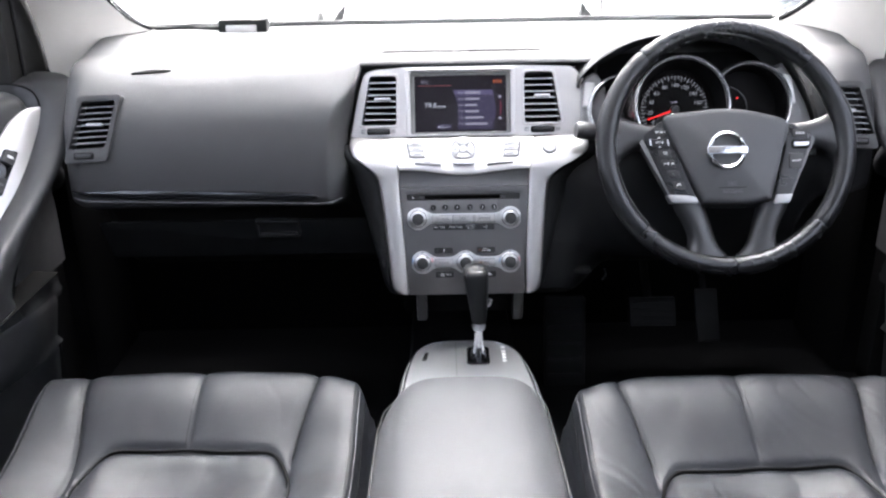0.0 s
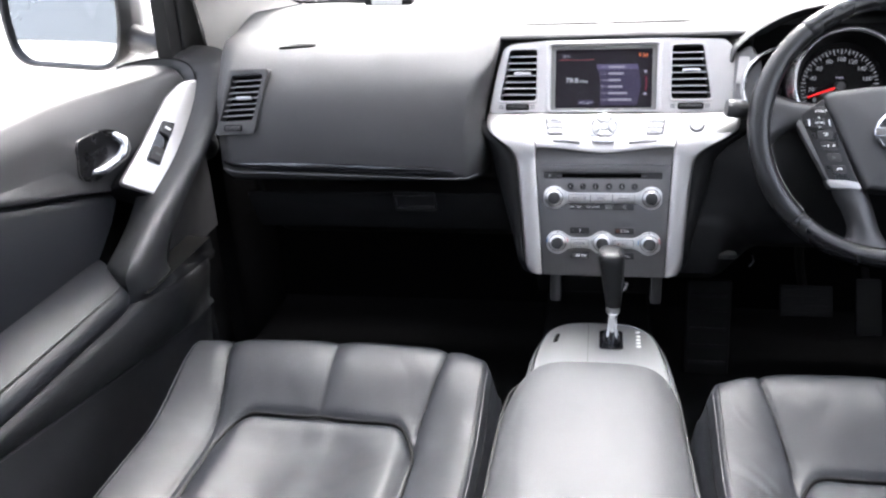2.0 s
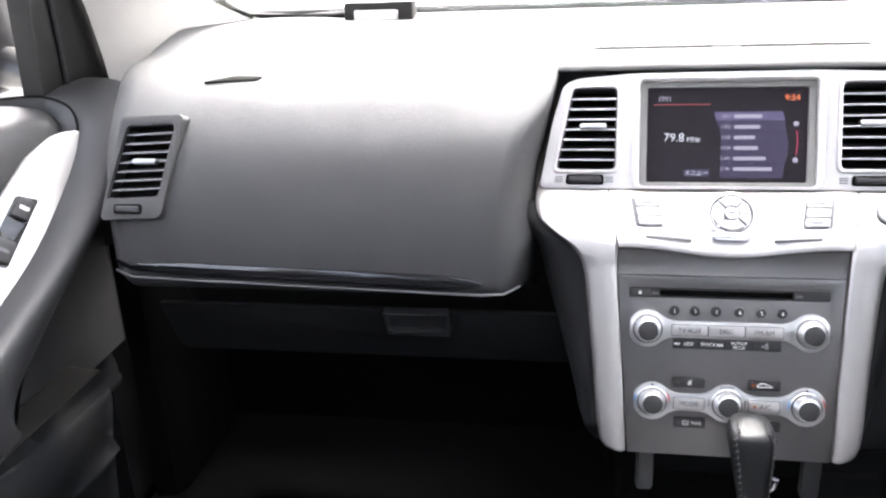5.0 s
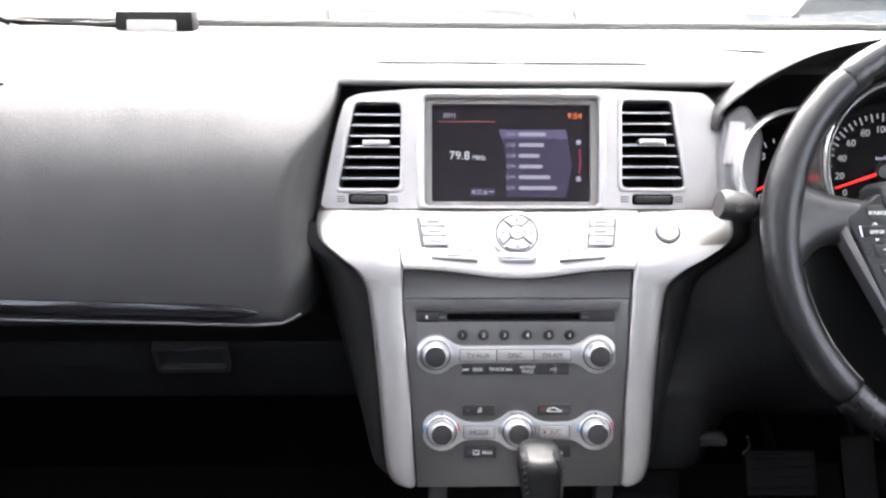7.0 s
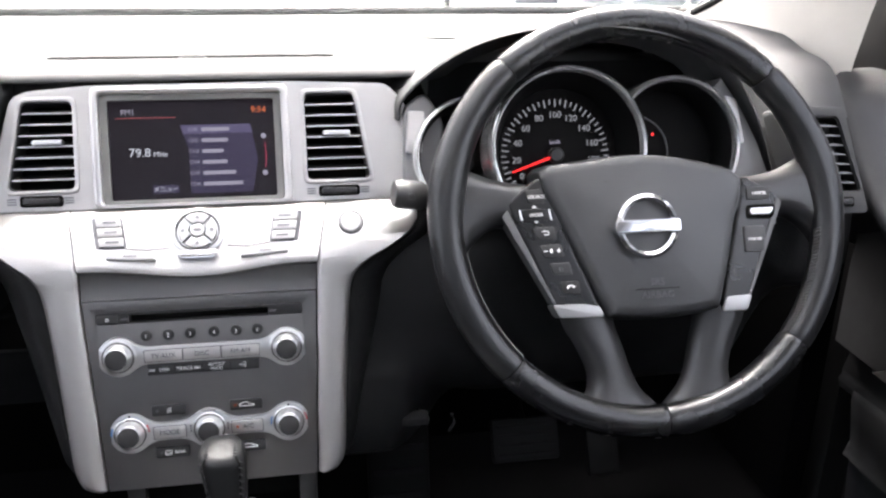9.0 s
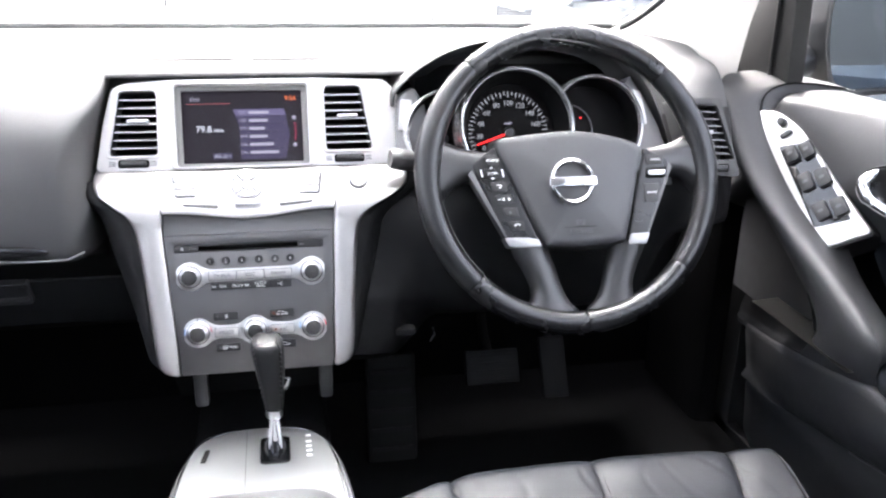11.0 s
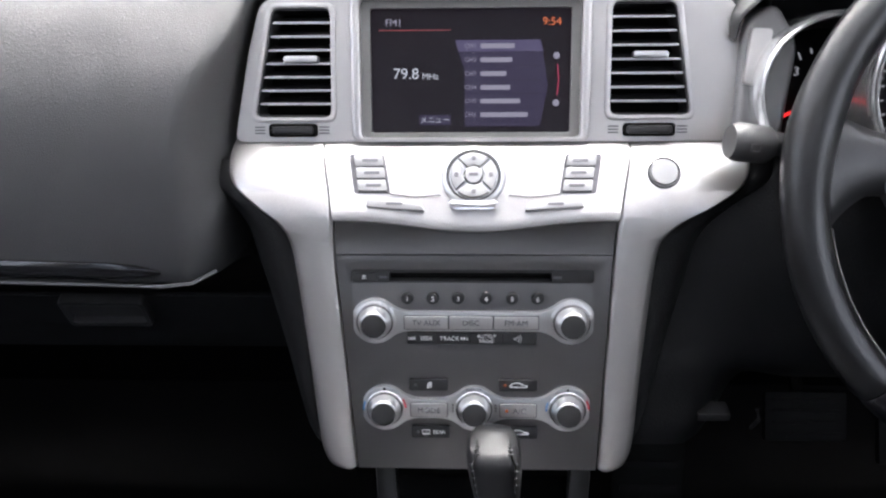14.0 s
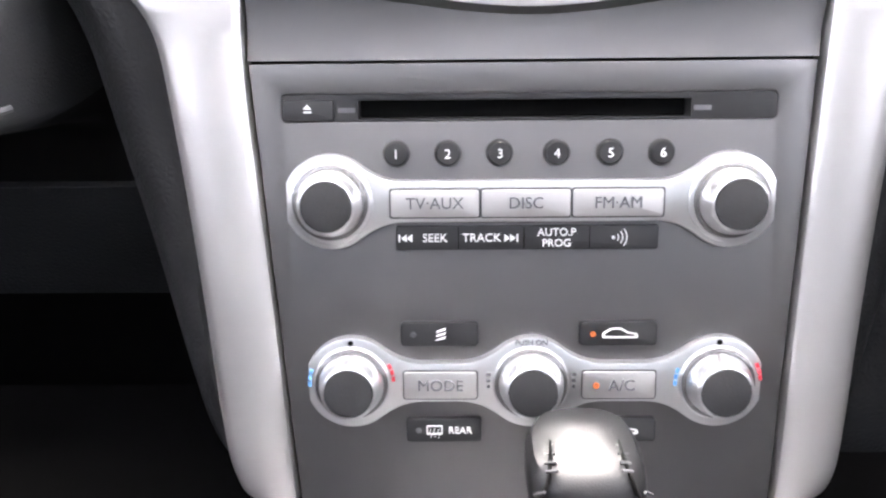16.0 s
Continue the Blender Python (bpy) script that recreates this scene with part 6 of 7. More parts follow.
    put("stitching", sweep([r[3] + Vector((0.002, 0, 0.0002)) for r in rows[3:]], 0.0009, 5), THREAD, a)
    put("stitching", sweep([r[3] + Vector((0.0045, 0, -0.0012)) for r in rows[3:]], 0.0008, 5), VOID, a)
    # sweeping pull that runs from the dash corner down to the armrest: rear edge, then front edge
    rows = [((-0.848, -0.012, 0.6475), (-0.846, 0.130, 0.6475)), ((-0.826, 0.000, 0.6500), (-0.820, 0.130, 0.654)), ((-0.790, 0.012, 0.6540), (-0.775, 0.125, 0.660)), ((-0.752, 0.018, 0.6530), (-0.725, 0.108, 0.662)),
            ((-0.722, 0.014, 0.6420), (-0.684, 0.078, 0.659)), ((-0.707, -0.002, 0.620), (-0.660, 0.042, 0.645)), ((-0.700, -0.030, 0.588), (-0.653, 0.014, 0.608)), ((-0.701, -0.080, 0.542), (-0.655, -0.022, 0.568)),
            ((-0.702, -0.130, 0.504), (-0.663, -0.066, 0.528)), ((-0.702, -0.190, 0.470), (-0.682, -0.120, 0.474)), ((-0.704, -0.244, 0.444), (-0.697, -0.166, 0.426)), ((-0.706, -0.286, 0.420), (-0.702, -0.198, 0.396)),
            ((-0.712, -0.325, 0.392), (-0.706, -0.208, 0.366)), ((-0.716, -0.322, 0.365), (-0.712, -0.190, 0.340)), ((-0.724, -0.315, 0.340), (-0.720, -0.165, 0.312)), ((-0.742, -0.315, 0.312), (-0.735, -0.120, 0.282))]
    ring = []
    for k, (b_, f_) in enumerate(rows):
        b_, f_ = Vector(b_), Vector(f_)
        # the crown turns from straight up on the sill to inwards and back along the grip
        turn = step(1.5, 6.0, k)
        inn = Vector((0.15, -0.1, 1.0)).lerp(Vector((1, -0.45, 0.35)), turn).normalized()
        crown = 0.004 + 0.0105 * step(2.5, 6.5, k)
        into = Vector((0, 0, -0.03)).lerp(Vector((-0.050, 0.012, -0.012)), turn)
        back = 0.045 * step(8.0, 10.5, k)
        lip = Vector((-0.012, back * 0.15, -0.002)).lerp(Vector((0, -0.002, -0.010)), 1 - turn)
        deep = Vector((-0.060, back, -0.01)).lerp(Vector((0, -0.004, -0.035)), 1 - turn)
        ring.append([b_ + deep, b_ + lip, b_ + inn * 0.002, b_.lerp(f_, 0.12) + inn * crown * 0.62, b_.lerp(f_, 0.28) + inn * crown * 0.92, b_.lerp(f_, 0.5) + inn * crown, b_.lerp(f_, 0.75) + inn * crown * 0.75, b_.lerp(f_, 0.92) + inn * crown * 0.35, f_ - inn * 0.001, f_ + into * 0.25 + Vector((0, 0.004, 0)), f_ + into])
    cols = [smooth_path([r[k] for r in ring], 5) for k in range(11)]
    put("pull", loft([[q[i] for q in cols] for i in range(len(cols[0]))]), DOORPAD, label="sweeping black door pull", smooth=70)
    put("pull_seam", sweep([c + Vector((0.001, -0.002, 0.001)) for c in cols[2][3:26]], 0.0014, 6), VOID, label="dark seam along the pull")
    # hollow between the pull and the dash, with a rounded floor, and the kick panel before it
    cheek = [(0.645, 0.060, -0.020), (0.600, 0.030, -0.026), (0.555, -0.010, -0.022), (0.480, -0.088, -0.006), (0.420, -0.172, 0), (0.385, -0.200, 0.002), (0.362, -0.202, 0.008), (0.340, -0.198, 0.024), (0.318, -0.190, 0.046)]
    rings_ = []
    for z, y, e in cheek:
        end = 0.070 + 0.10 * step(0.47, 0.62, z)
        rings_.append([Vector((-0.700 - e, y, z)), Vector((-0.712 - e, y + 0.012, z)), Vector((-0.734 - e * 0.6, min(y + 0.045, end - 0.006), z)), Vector((-0.742, min(y + 0.10, end - 0.003), z)), Vector((-0.745, max(end, y + 0.05), z)), Vector((-0.760, max(end, y + 0.05) + 0.006, z)), Vector((-0.800, max(end, y + 0.05) + 0.008, z))])
    cols = [smooth_path([r[k] for r in rings_], 4) for k in range(7)]
    put("hollow", loft([[q[i] for q in cols] for i in range(len(cols[0]))]), DOORPAD, label="shallow hollow before the pull", smooth=70)

    def floor_(y):
        zt, edge = top_line(y), -0.7155 - 0.046 * step(-0.22, 0.06, y)
        far = min(-0.7465, edge - 0.012)
        return [Vector((far - 0.003, y, zt + 0.075)), Vector((far - 0.001, y, zt + 0.055)), Vector((far + 0.002, y, zt + 0.036)), Vector((far + 0.008, y, zt + 0.016)), Vector((far + 0.018 * (edge - far) / 0.03, y, zt + 0.007)), Vector((edge, y, zt + 0.001)), Vector((edge - 0.004, y, zt - 0.012))]

    put("hollow_floor", loft([floor_(y) for y in [0.072] + [y for y in ys if -0.215 < y < 0.07]]), DOORPAD, label="rounded floor of the hollow", smooth=70)
    # the shade beyond the hollow is put into this panel's black carpet colour
    put("shaded_kick_panel", loft([[Vector((x, y, z)) for z in (0.66, 0.5, 0.3, 0.02)] for x, y in ((-0.775, 0.120), (-0.745, 0.128), (-0.737, 0.145), (-0.736, 0.34))]), CARPET, label="kick panel, black to stand in for shade")
    # silver switch plate, leaning inwards
    o = Vector((-0.722, -0.092, 0.557))
    ax = Vector((0.06, 0.60, 0.56)).normalized()      # up the plate
    nz = Vector((0.80, -0.40, 0.42))
    nz = (nz - ax * nz.dot(ax)).normalized()
    bx = ax.cross(nz)                                  # across it, towards the front
    m = Matrix(((bx.x, ax.x, nz.x, o.x), (bx.y, ax.y, nz.y, o.y), (bx.z, ax.z, nz.z, o.z), (0, 0, 0, 1)))
    shape = [(0.022, 0.116), (-0.006, 0.094), (-0.023, 0.054), (-0.030, 0.008), (-0.038, -0.055), (-0.050, -0.128), (0.015, -0.120), (0.024, -0.060), (0.031, 0.020), (0.032, 0.085)]
    sp = put("switch_plate", plate(rounded(shape, 0.010, 5), -0.012, 0.0, m, 0.004, seg=3), SILVER, label="silver switch plate")
    put("plate_skirt", plate(rounded([(x * 1.02, y * 1.01) for x, y in shape], 0.010, 5), -0.075, -0.010, m), LOWER, sp)
    if s < 0:
        put("switch_well", plate(rounded([(-0.0225, -0.072), (0.0020, -0.070), (0.0050, 0.014), (-0.0180, 0.008)], 0.004), -0.004, 0.0015, m, 0.001), GLOSS, sp)
        put("window_switch", plate(rrect(-0.0170, -0.016, 0.0030, 0.008, 0.003), 0.001, 0.008, m, 0.003), BUTTON, sp, "black window switch")
        put("window_switch", plate(rrect(-0.0195, -0.068, 0.0005, -0.042, 0.003), 0.001, 0.009, m, 0.003), BUTTON, sp, "black window switch")
        put("bar", plate(rrect(-0.012, -0.006, -0.002, -0.002, 0.001), 0.0078, 0.0086, m), LETTER, sp)
        put("bar", plate(rrect(-0.0145, -0.057, -0.0045, -0.053, 0.001), 0.0088, 0.0096, m), VENTGREY, sp)
    else:
        put("switch_well", plate(rounded([(-0.0335, -0.099), (0.0140, -0.087), (0.0135, 0.044), (-0.0235, 0.030)], 0.004), -0.004, 0.0015, m, 0.001), GLOSS, sp)
        for v0, v1 in ((0.006, 0.030), (-0.042, -0.016), (-0.090, -0.064)):
            for u0, lift in ((-0.030 + 0.08 * v0, 0.0), (-0.0085 + 0.06 * v0, 0.005)):
                put("window_switch", plate(rrect(u0, v0 + lift, u0 + 0.0185, v1 + lift, 0.003), 0.001, 0.009, m, 0.003), BUTTON, sp, "black window switch")
                put("bar", plate(rrect(u0 + 0.006, v0 + lift + 0.011, u0 + 0.013, v0 + lift + 0.015, 0.001), 0.0088, 0.0096, m), VENTGREY, sp)
        put("mirror_knob", lathe([(0.0065, 0.0), (0.0062, 0.007), (0.0052, 0.011), (0.0, 0.012)], m, 20, -0.005, 0.074), BUTTON, sp, "black mirror adjuster")
        put("mirror_switch", plate(rrect(-0.012, 0.052, 0.006, 0.059, 0.003), 0.0, 0.005, m, 0.002), BUTTON, sp)
    # inner handle in its bowl
    dish = [[on_panel(x * k, y * k, z) for x, y in bowl] for k, z in ((1.06, 0.000), (1.04, 0.0025), (0.99, 0.001), (0.96, -0.010), (0.92, -0.032), (0.82, -0.046), (0.40, -0.050))]
    h = put("handle_bowl", loft(dish, closed=True, cap=True), GLOSSPOD, label="black bowl of the inner handle", smooth=60)
    grip = [on_panel(a, b, c) for a, b, c in ((0.026, 0.026, -0.010), (0.032, 0.008, 0.001), (0.025, -0.008, 0.004), (0.006, -0.019, 0.004), (-0.020, -0.024, 0.001), (-0.046, -0.016, -0.010))]
    put("handle", sweep(smooth_path(grip, 5), [0.0080] * 4 + [0.0100] * 8 + [0.0086] * 8 + [0.0060] * 6, 14), CHROME, h, "chrome inner door handle")
    put("lock_tab", sweep([on_panel(-0.040, -0.006, -0.014), on_panel(-0.040, 0.006, -0.010), on_panel(-0.038, 0.018, -0.016)], [0.004, 0.006, 0.004], 10), CHROME, h)
    # window frame and glass
    fr = sweep([Vector(p) for p in ((-0.775, 0.02, 0.80), (-0.768, -0.05, 0.90), (-0.750, -0.20, 1.00), (-0.700, -0.54, 1.15))], [0.030, 0.030, 0.028, 0.025], 12)
    put("window_frame", fr, RUBBER, label="black window frame and pillar")
    y0, y1 = 0.020, 0.180
    sail = plate(rounded([(y1 + 0.02, 0.640), (y1 + 0.005, 0.72), (y1 - 0.02, 0.82), (y0 - 0.04, 1.00), (y0 - 0.12, 1.02), (y0 + 0.01, 0.82), (y0, 0.640)], 0.01), -0.016, 0.010, Matrix(((0, 0, 1, -0.765), (1, 0, 0, 0), (0, 1, 0, 0), (0, 0, 0, 1))), 0.006)
    put("sail_panel", sail, RUBBER, label="black panel before the side window")
    put("frame_edge", sweep([Vector((-0.752, y0 + 0.045, 0.64)), Vector((-0.752, y0 + 0.045, 0.80))], 0.003, 8), LOWER)
    put("frame_top", sweep([Vector((-0.70, -0.54, 1.15)), Vector((-0.69, -0.98, 1.16))], 0.025, 10), RUBBER)
    g_ = put("window_glass", thick(loft([[Vector((-0.845, 0.16, 0.63)), Vector((-0.845, -0.98, 0.63))], [Vector((-0.79, 0.02, 0.88)), Vector((-0.79, -0.98, 0.88))], [Vector((-0.70, -0.54, 1.15)), Vector((-0.70, -0.98, 1.15))]]), 0.004), GLASS, label="clear side window")
    g_.visible_shadow = False
    put("window_seal", sweep([Vector((-0.848, 0.10, 0.640)), Vector((-0.848, -0.98, 0.632))], 0.005, 6), RUBBER)
    return d


door(-1)
door(1)


# ---- door mirrors ----
def door_mirror(s):
    d = thing("door_mirror", "door mirror in a dark housing" if s > 0 else "door mirror with pale reflections in a dark housing", "wing mirror", (s * 0.95, 0.2, 0.63), group="door mirrors")

    def put(name, bm, mat, parent=d, label=""):
        return part(name, bm if s < 0 else mirrored(bm), mat, parent, label)

    c = Matrix.Translation((-1.045 if s < 0 else -1.065, 0.165, 0.726)) @ pose(0, 0, 0, 0, 0, -7) @ tilted(0, 0, 0, 2)
    out = rounded([(-0.138, -0.108), (0.112, -0.120), (0.140, 0.0), (0.126, 0.110), (-0.128, 0.104), (-0.152, 0.0)], 0.056, 6)
    inn = [(x * 0.925, y * 0.91) for x, y in out]
    put("rim", plate(out, -0.03, 0.006, c, 0.005, holes=[inn]), MIRRORCASE, label="dark mirror rim")
    rings = [[c @ Vector((x * f, y * f, w)) for x, y in out] for f, w in ((1.0, -0.03), (0.98, -0.06), (0.86, -0.10), (0.55, -0.125), (0.2, -0.13))]
    put("shell", loft(rings, closed=True, cap=True), MIRRORCASE)
    put("glass", plate([(x * 0.985, y * 0.985) for x, y in inn], -0.012, -0.004, c), MIRROR, label="mirror glass")
    put("arm", sweep([Vector((-0.93, 0.19, 0.668)), Vector((-0.88, 0.18, 0.656)), Vector((-0.82, 0.17, 0.650))], [0.030, 0.026, 0.030], 12), MIRRORCASE, label="dark mirror arm")


door_mirror(-1)
door_mirror(1)

# ---- footwell ----
pedal = thing("brake_pedal", "black rubber brake pedal", "pedal", (0.392, 0.2, 0.0))
part("pad", move(box(-0.048, -0.030, -0.007, 0.048, 0.030, 0.007, 0.005), pose(0.392, 0.150, 0.148, 62)), LOWER, pedal)
for k in range(4):
    part("rib", move(box(-0.040, -0.002, 0.0, 0.040, 0.002, 0.004, 0.001), pose(0.392, 0.150, 0.148, 62) @ Matrix.Translation((0, -0.02 + 0.0133 * k, 0.007))), LOWER, pedal)
part("arm", sweep(smooth_path([(0.392, 0.160, 0.148), (0.392, 0.24, 0.20), (0.392, 0.30, 0.32), (0.392, 0.32, 0.40)], 4), 0.009, 8), LOWER, pedal)
pedal = thing("accelerator_pedal", "slim black accelerator pedal in the footwell", "pedal", (0.512, 0.2, 0.0))
part("pad", move(box(-0.024, -0.055, -0.006, 0.024, 0.055, 0.006, 0.005), pose(0.512, 0.170, 0.128, 60)), RUBBER, pedal)
part("arm", sweep([(0.512, 0.18, 0.14), (0.512, 0.28, 0.24), (0.512, 0.32, 0.38)], 0.007, 8), LOWER, pedal)
rest = thing("foot_rest", "black foot rest panel beside the tunnel", "foot rest", (0.21, 0.15, 0))
part("panel", move(plate(rounded([(-0.042, -0.14), (0.042, -0.14), (0.042, 0.05), (-0.042, 0.05)], 0.008), 0, 0.012, None, 0.004), tilted(0.213, 0.150, 0.135, 12)), RUBBER, rest)
for k in range(5):
    part("rib", move(plate(rrect(-0.034, -0.12 + 0.034 * k, 0.034, -0.112 + 0.034 * k, 0.002), 0.012, 0.015), tilted(0.213, 0.150, 0.135, 12)), LOWER, rest)
rel = thing("bonnet_release", "small dark release lever under the dashboard", "release lever", (0.21, -0.06, 0.34))
part("handle", box(0.190, -0.088, 0.336, 0.218, -0.070, 0.345, 0.003), LOWER, rel, "dark lever end")
part("bracket", sweep([(0.244, -0.072, 0.338), (0.247, -0.074, 0.328), (0.241, -0.074, 0.318)], 0.0018, 8), LOWER, rel)
part("hanger", box(0.198, -0.076, 0.338, 0.210, 0.05, 0.344, 0.002), VOID, rel)

# ---- loose things on the dash ----
unit = thing("sensor_unit", "small black receiver with a grey front standing on the dashboard", "receiver", (-0.410, 0.30, 0.715))
part("case", move(box(-0.046, -0.020, -0.013, 0.046, 0.020, 0.013, 0.004), pose(-0.410, 0.270, 0.7175, 0, 0, 3)), RUBBER, unit)
part("front", move(plate(rrect(-0.030, -0.011, 0.028, 0.004, 0.002), 0, 0.006, None, 0.001), Matrix.Translation((-0.410, 0.250, 0.7155)) @ tilted(0, 0, 0, 15)), material("label_grey", (0.30, 0.30, 0.30), 0.5), unit, "grey front label")
part("cable", sweep(smooth_path([(-0.453, 0.280, 0.713), (-0.50, 0.290, 0.711), (-0.56, 0.282, 0.715), (-0.60, 0.258, 0.720)], 5), 0.004, 8), RUBBER, unit, "black cable")
papers = thing("paper_sheets", "white paper sheets lying on the dashboard", "paper", (0.34, 0.17, 0.715))


def sheet(pts, z, bend):
    a, b, c, d = [Vector((x, y, z)) for x, y in pts]
    rows = []
    for i in range(9):
        u = i / 8
        row = [a.lerp(b, u).lerp(d.lerp(c, u), v / 8) for v in range(9)]
        rows.append([Vector((p.x, p.y, pad_z(p.x, p.y) + z + bend * (0.25 + math.sin(math.pi * u) * 0.3 + noise.noise((u * 2, v / 4, z * 90)) * 0.3))) for v, p in enumerate(row)])
    return thick(loft(rows), 0.0008)


part("sheet", sheet([(0.195, 0.135), (0.44, 0.085), (0.475, 0.200), (0.290, 0.262)], 0.0012, 0.0025), PAPER, papers)
part("sheet", sheet([(0.24, 0.150), (0.49, 0.125), (0.51, 0.235), (0.300, 0.275)], 0.0028, 0.0025), PAPER, papers)


# ---- cars outside ----
def mesh_span(field, x):
    """Lower and upper edge of a four-cornered field at x."""
    ys_ = []
    for (xa, ya), (xb, yb) in zip(field, field[1:] + field[:1]):
        if min(xa, xb) <= x <= max(xa, xb) and abs(xb - xa) > 1e-6:
            ys_.append(ya + (yb - ya) * (x - xa) / (xb - xa))
    return (min(ys_), max(ys_)) if ys_ else (0.0, 0.0)


def parked_car(name, label, mat, x, y, turn, length=4.3, wide=1.68, high=1.45, bonnet=0.86, nose=0.68, cab=1.15, grille_w=0.7, front="band", badge=-0.04):
    """A parked car whose front looks along -y before it is turned."""
    car = thing(name, label, "car", (x, y, GROUND), group="cars parked outside")
    m = pose(x, y, GROUND, 0, 0, turn)
    h = wide / 2
    prof = [(0.0, 0.30), (0.0, 0.45), (0.03, nose), (0.14, nose + 0.06), (0.45, bonnet - 0.05), (cab, bonnet + 0.03), (length - 0.9, bonnet + 0.06), (length - 0.12, bonnet + 0.02), (length, 0.62), (length, 0.32)]
    rings = []
    for yy, z in prof:
        r = []
        for k in range(17):
            t = -1 + 2 * k / 16
            taper = 1 - 0.10 * max(0, 1 - yy / 0.5) ** 2 * abs(t) ** 3
            r.append(Vector((t * h * (1 - 0.04 * step(0.5, 0.9, z)), yy + 0.16 * abs(t) ** 3 * max(0, 1 - yy / 0.5), z - 0.05 * abs(t) ** 4 * step(0.5, 0.8, z))))
        rings.append(r)
    top = loft(rings)
    sides = join(*[loft([[Vector((sg * h * (1 - 0.04 * step(0.5, 0.9, z)), yy + 0.16 * max(0, 1 - yy / 0.5), z - 0.05 * step(0.5, 0.8, z))), Vector((sg * h, max(0.12, yy + 0.1) if yy < 1 else yy - 0.02, 0.25))] for yy, z in prof]) for sg in (-1, 1)])
    part("body", move(join(top, sides, box(-h + 0.05, 0.15, 0.18, h - 0.05, length - 0.1, 0.34)), m), mat, car)
    gl = [(cab - 0.02, bonnet + 0.0), (cab + 0.62, high - 0.06), (cab + 0.9, high), (length - 1.25, high), (length - 0.55, bonnet + 0.05)]
    gr = [[Vector((t * h * (0.93 - 0.20 * step(bonnet, high, z)), yy, z - 0.03 * t * t)) for t in (-1, -0.5, 0, 0.5, 1)] for yy, z in gl]
    part("glasshouse", move(join(loft(gr), *[loft([[r[i], Vector((r[i].x * 1.05, r[i].y, bonnet - 0.02))] for r in gr]) for i in (0, 4)]), m), TINT, car, "dark windows")
    part("roof", move(loft([[r[i] + Vector((0, 0, 0.012)) for i in range(5)] for r in gr[1:4]]), m), mat, car)
    for sg in (-1, 1):
        part("headlight", move(plate(rounded([(-0.16, -0.06), (0.16, -0.05), (0.18, 0.05), (-0.14, 0.07)], 0.04), 0, 0.06, None, 0.02), m @ Matrix.Translation((sg * h * 0.70, 0.085, nose - 0.02)) @ pose(0, 0, 0, 0, 0, sg * 14) @ tilted(0, 0, 0, 14)), LAMP, car)
        for yy in (0.85, length - 0.85):
            wm = m @ Matrix.Translation((sg * (h - 0.10), yy, 0.31)) @ pose(0, 0, 0, 0, 90, 0)
            t = part("wheel", lathe([(0.20, -0.10), (0.30, -0.10), (0.315, -0.07), (0.315, 0.07), (0.30, 0.10), (0.20, 0.10)], wm, 28), RUBBER, car)
            part("rim", lathe([(0.20, sg * 0.09), (0.17, sg * 0.06), (0.05, sg * 0.075), (0, sg * 0.075)], wm, 20), SATIN, t)
    gm = m @ Matrix.Translation((0, 0.035, nose - 0.06)) @ tilted(0, 0, 0, 12)
    if front == "fan":
        # four mesh fields fanned out below a round badge, and the bonnet's front edge with its ornament
        g_ = part("grille", move(plate(rounded([(-0.37, 0.085), (-0.36, -0.005), (-0.13, -0.085), (0.13, -0.085), (0.36, -0.005), (0.37, 0.085)], 0.02), 0, 0.012, None, 0.005), gm), mat, car, "white grille panel")
        for field in ([(-0.345, 0.060), (-0.120, 0.060), (-0.145, -0.052), (-0.345, -0.012)], [(0.120, 0.060), (0.345, 0.060), (0.345, -0.012), (0.145, -0.052)],
                      [(-0.110, 0.000), (-0.014, -0.020), (-0.014, -0.078), (-0.130, -0.064)], [(0.014, -0.020), (0.110, 0.000), (0.130, -0.064), (0.014, -0.078)]):
            part("mesh_field", move(plate(rounded(field, 0.010), 0.010, 0.016, None, 0.002), gm), VENTGREY, g_, "grey mesh field of the grille")
            x0, x1 = min(p[0] for p in field), max(p[0] for p in field)
            n = max(3, int((x1 - x0) / 0.028))
            bars = []
            for k in range(1, n):
                u = x0 + (x1 - x0) * k / n
                lo, hi = mesh_span(field, u)
                bars.append(box(u - 0.004, lo + 0.006, 0.015, u + 0.004, hi - 0.006, 0.021))
            for z in (-0.050, -0.028, -0.006, 0.016, 0.038):
                inside = [u for u in [x0 + (x1 - x0) * k / 40 for k in range(41)] if mesh_span(field, u)[0] + 0.004 < z < mesh_span(field, u)[1] - 0.004]
                if len(inside) > 4:
                    bars.append(box(inside[0], z - 0.004, 0.0145, inside[-1], z + 0.004, 0.0205))
            part("mesh_bars", move(join(*bars), gm), SATIN, g_, "pale mesh bars")
        part("grille_badge", move(lathe([(0.035, 0.012), (0.042, 0.026), (0.054, 0.028), (0.060, 0.012)], None, 24, 0.0, 0.030), gm), CHROME, g_)
        part("bonnet_edge", move(sweep(smooth_path([(-0.48, 0.16, nose + 0.075), (-0.25, 0.10, nose + 0.068), (0, 0.085, nose + 0.066), (0.25, 0.10, nose + 0.068), (0.48, 0.16, nose + 0.075)], 5), 0.005, 8), m), VENTGREY, car, "dark gap at the bonnet's front edge")
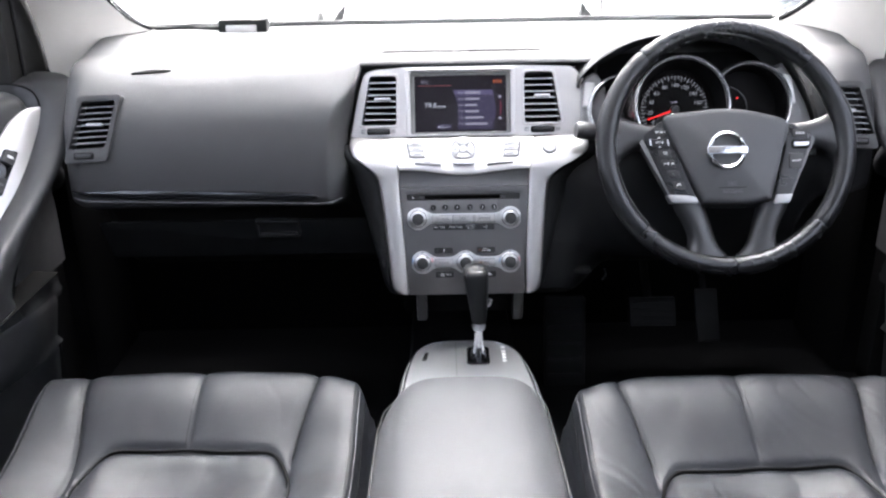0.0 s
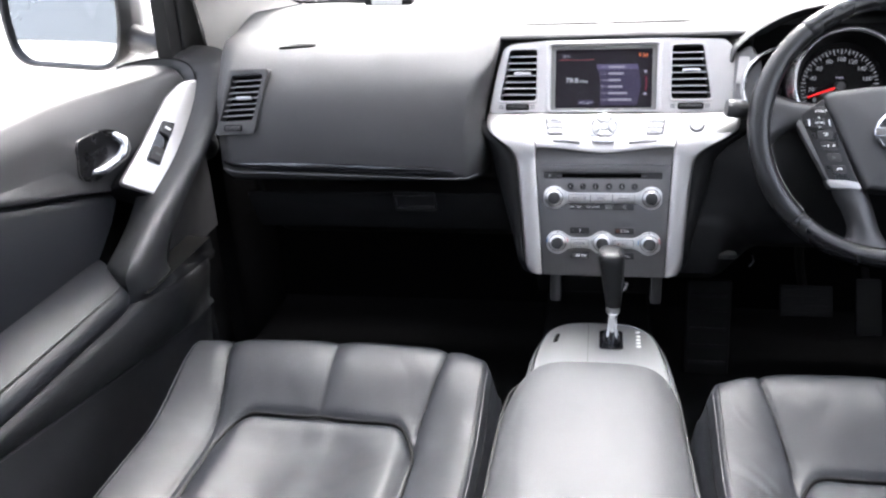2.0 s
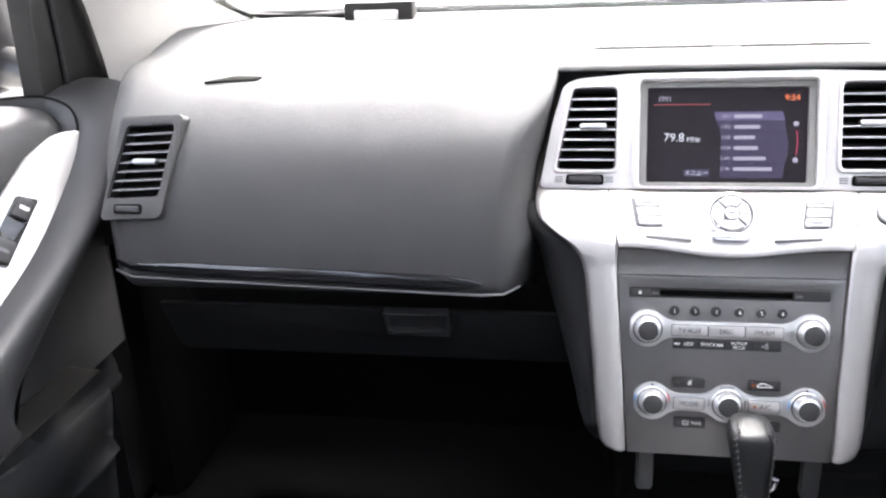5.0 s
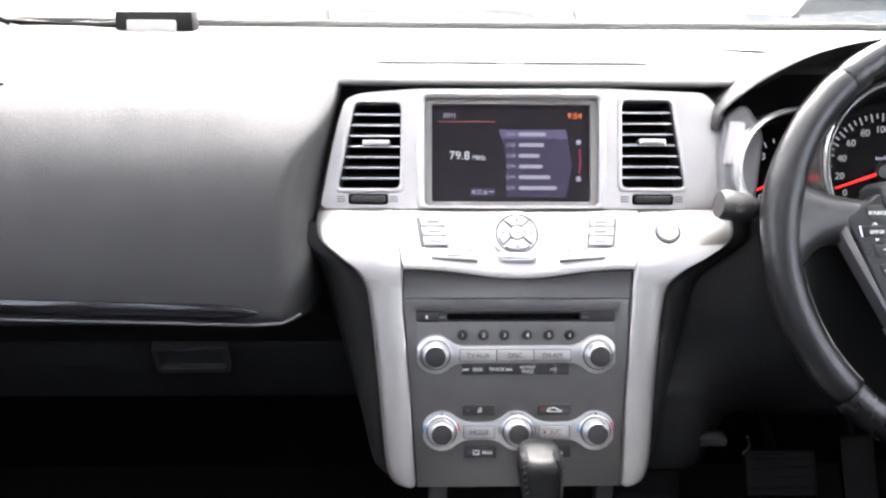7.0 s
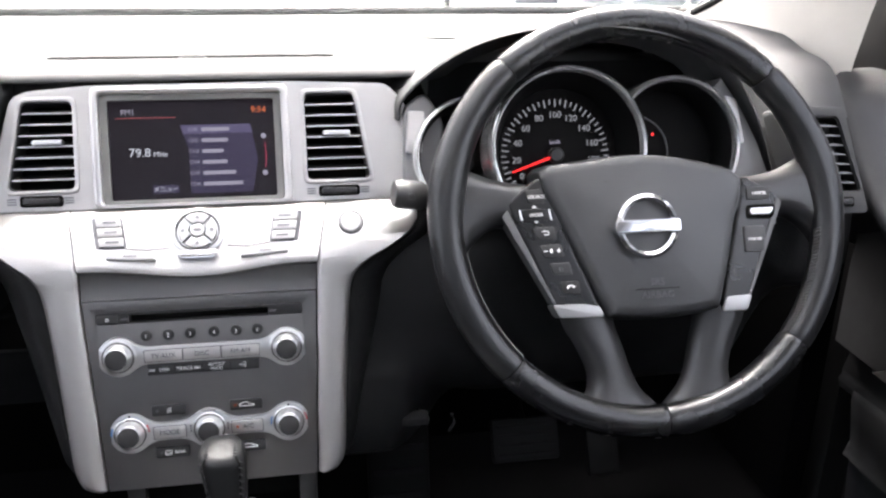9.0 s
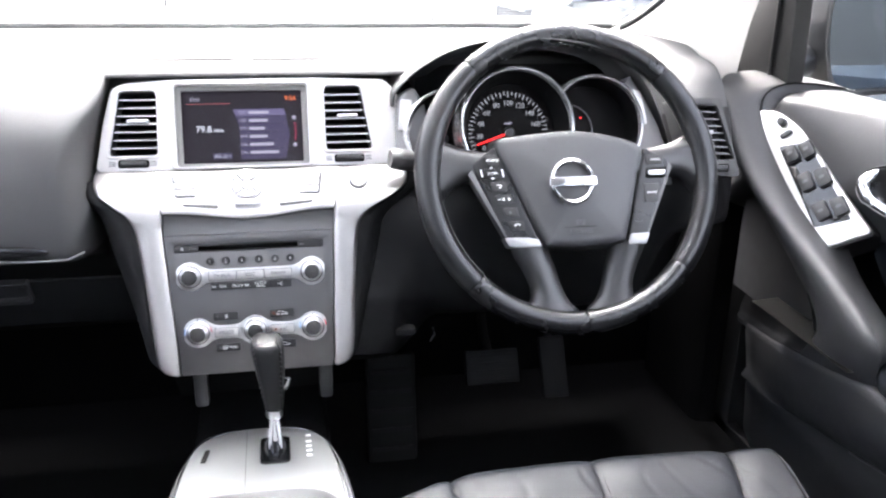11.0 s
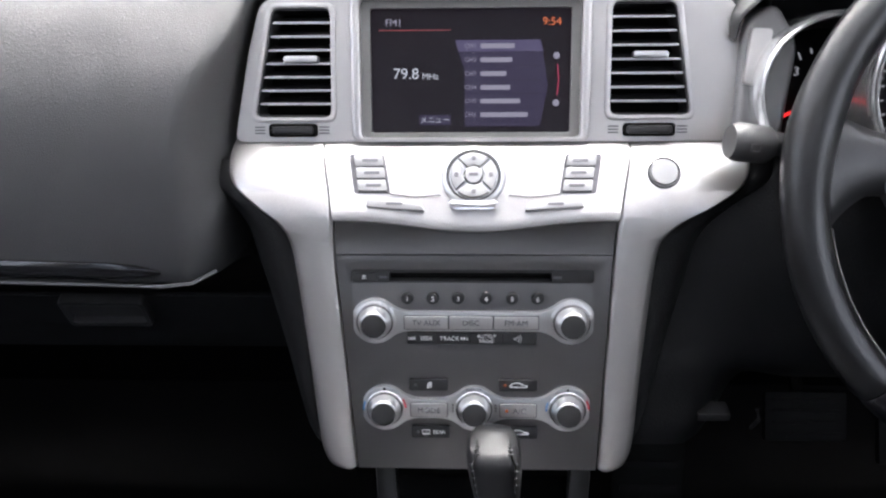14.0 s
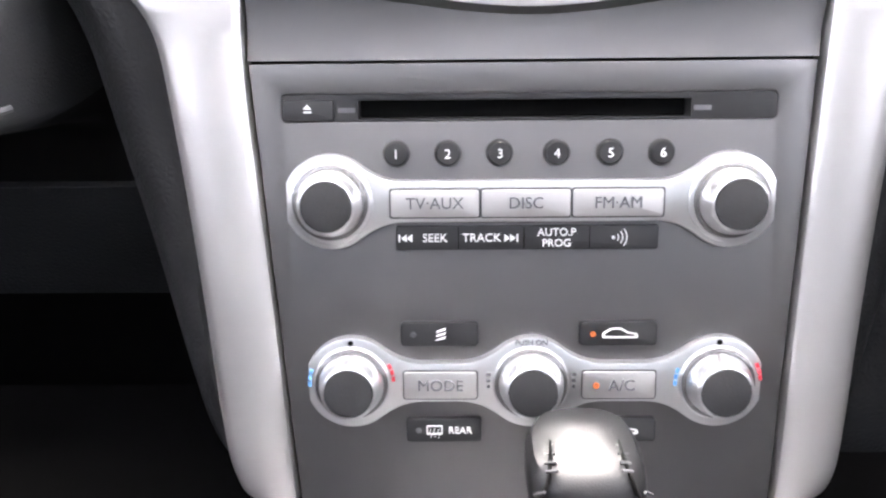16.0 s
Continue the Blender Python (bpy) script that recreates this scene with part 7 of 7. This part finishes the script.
        part("ornament", move(join(lathe([(0.006, 0.0), (0.006, 0.05), (0.0, 0.05)], Matrix.Translation((0, 0.12, nose + 0.06)), 10), lathe([(0.020, -0.003), (0.026, 0.0), (0.020, 0.003), (0.020, -0.003)], tilted(0, 0.12, nose + 0.135, 0), 20)), m), CHROME, car, "small chrome bonnet ornament")
    else:
        # dark intake band under a small badge
        w2 = grille_w / 2
        g_ = part("grille", move(plate(rounded([(-w2, -0.05), (w2, -0.05), (w2 * 0.97, 0.055), (-w2 * 0.97, 0.055)], 0.02), 0, 0.014, None, 0.005), gm), VENTGREY, car, "grey grille band")
        for k in range(3):
            part("grille_slat", move(box(-w2 * 0.94, -0.032 + 0.030 * k, 0.012, w2 * 0.94, -0.022 + 0.030 * k, 0.022), gm), MESH, g_)
        part("grille_badge", move(plate(rounded([(-0.036, -0.024), (0.036, -0.024), (0.0, 0.034)], 0.010), 0, 0.014, None, 0.003), m @ Matrix.Translation((0, 0.02, nose + badge)) @ tilted(0, 0, 0, 14)), MESH if badge > 0.05 else CHROME, g_)
    part("bumper", move(box(-h + 0.10, -0.05, 0.20, h - 0.10, 0.10, nose - 0.15, 0.05, seg=3), m), mat, car)
    part("intake", move(plate(rrect(-0.45, -0.05, 0.45, 0.05, 0.02), 0, 0.03), m @ Matrix.Translation((0, -0.045, max(0.24, nose - 0.46))) @ tilted(0, 0, 0, 0)), BUTTON, car)
    part("number_plate", move(plate(rrect(-0.165, -0.082, 0.165, 0.082, 0.008), 0, 0.008, None, 0.002), m @ Matrix.Translation((0, -0.055, nose - 0.25)) @ tilted(0, 0, 0, 4)), PAPER, car)
    return car


parked_car("saloon_car", "white saloon car parked facing the windscreen", WHITECAR, 0.05, 4.80, 0, wide=1.60, high=1.40, bonnet=0.78, nose=0.54, front="fan")
parked_car("small_van", "white van parked facing the windscreen", WHITECAR, -1.78, 3.15, 0, length=3.4, wide=1.60, high=1.85, bonnet=1.08, nose=0.78, cab=0.45, grille_w=1.10, badge=0.085)
parked_car("hatchback", "white hatchback parked behind the saloon car", WHITECAR, 2.45, 7.2, -4, length=4.0, wide=1.62, grille_w=0.5)
parked_car("dark_car", "dark blue car parked behind the white ones", DARKCAR, -2.05, 6.9, 0, wide=1.6, high=1.6, bonnet=0.95, nose=0.72)
parked_car("dark_hatchback", "dark blue car parked in the row behind", DARKCAR, 4.75, 6.6, -6, length=3.9, wide=1.62, high=1.5, bonnet=0.9, nose=0.7)
parked_car("dark_wagon", "dark car parked beside the driver's door", DARKCAR, 2.15, -1.6, 2, length=4.4, high=1.75, bonnet=1.05, nose=0.85)
parked_car("white_wagon", "white car parked behind on the passenger's side", WHITECAR, -3.1, -5.2, -2, length=4.4, high=1.55)
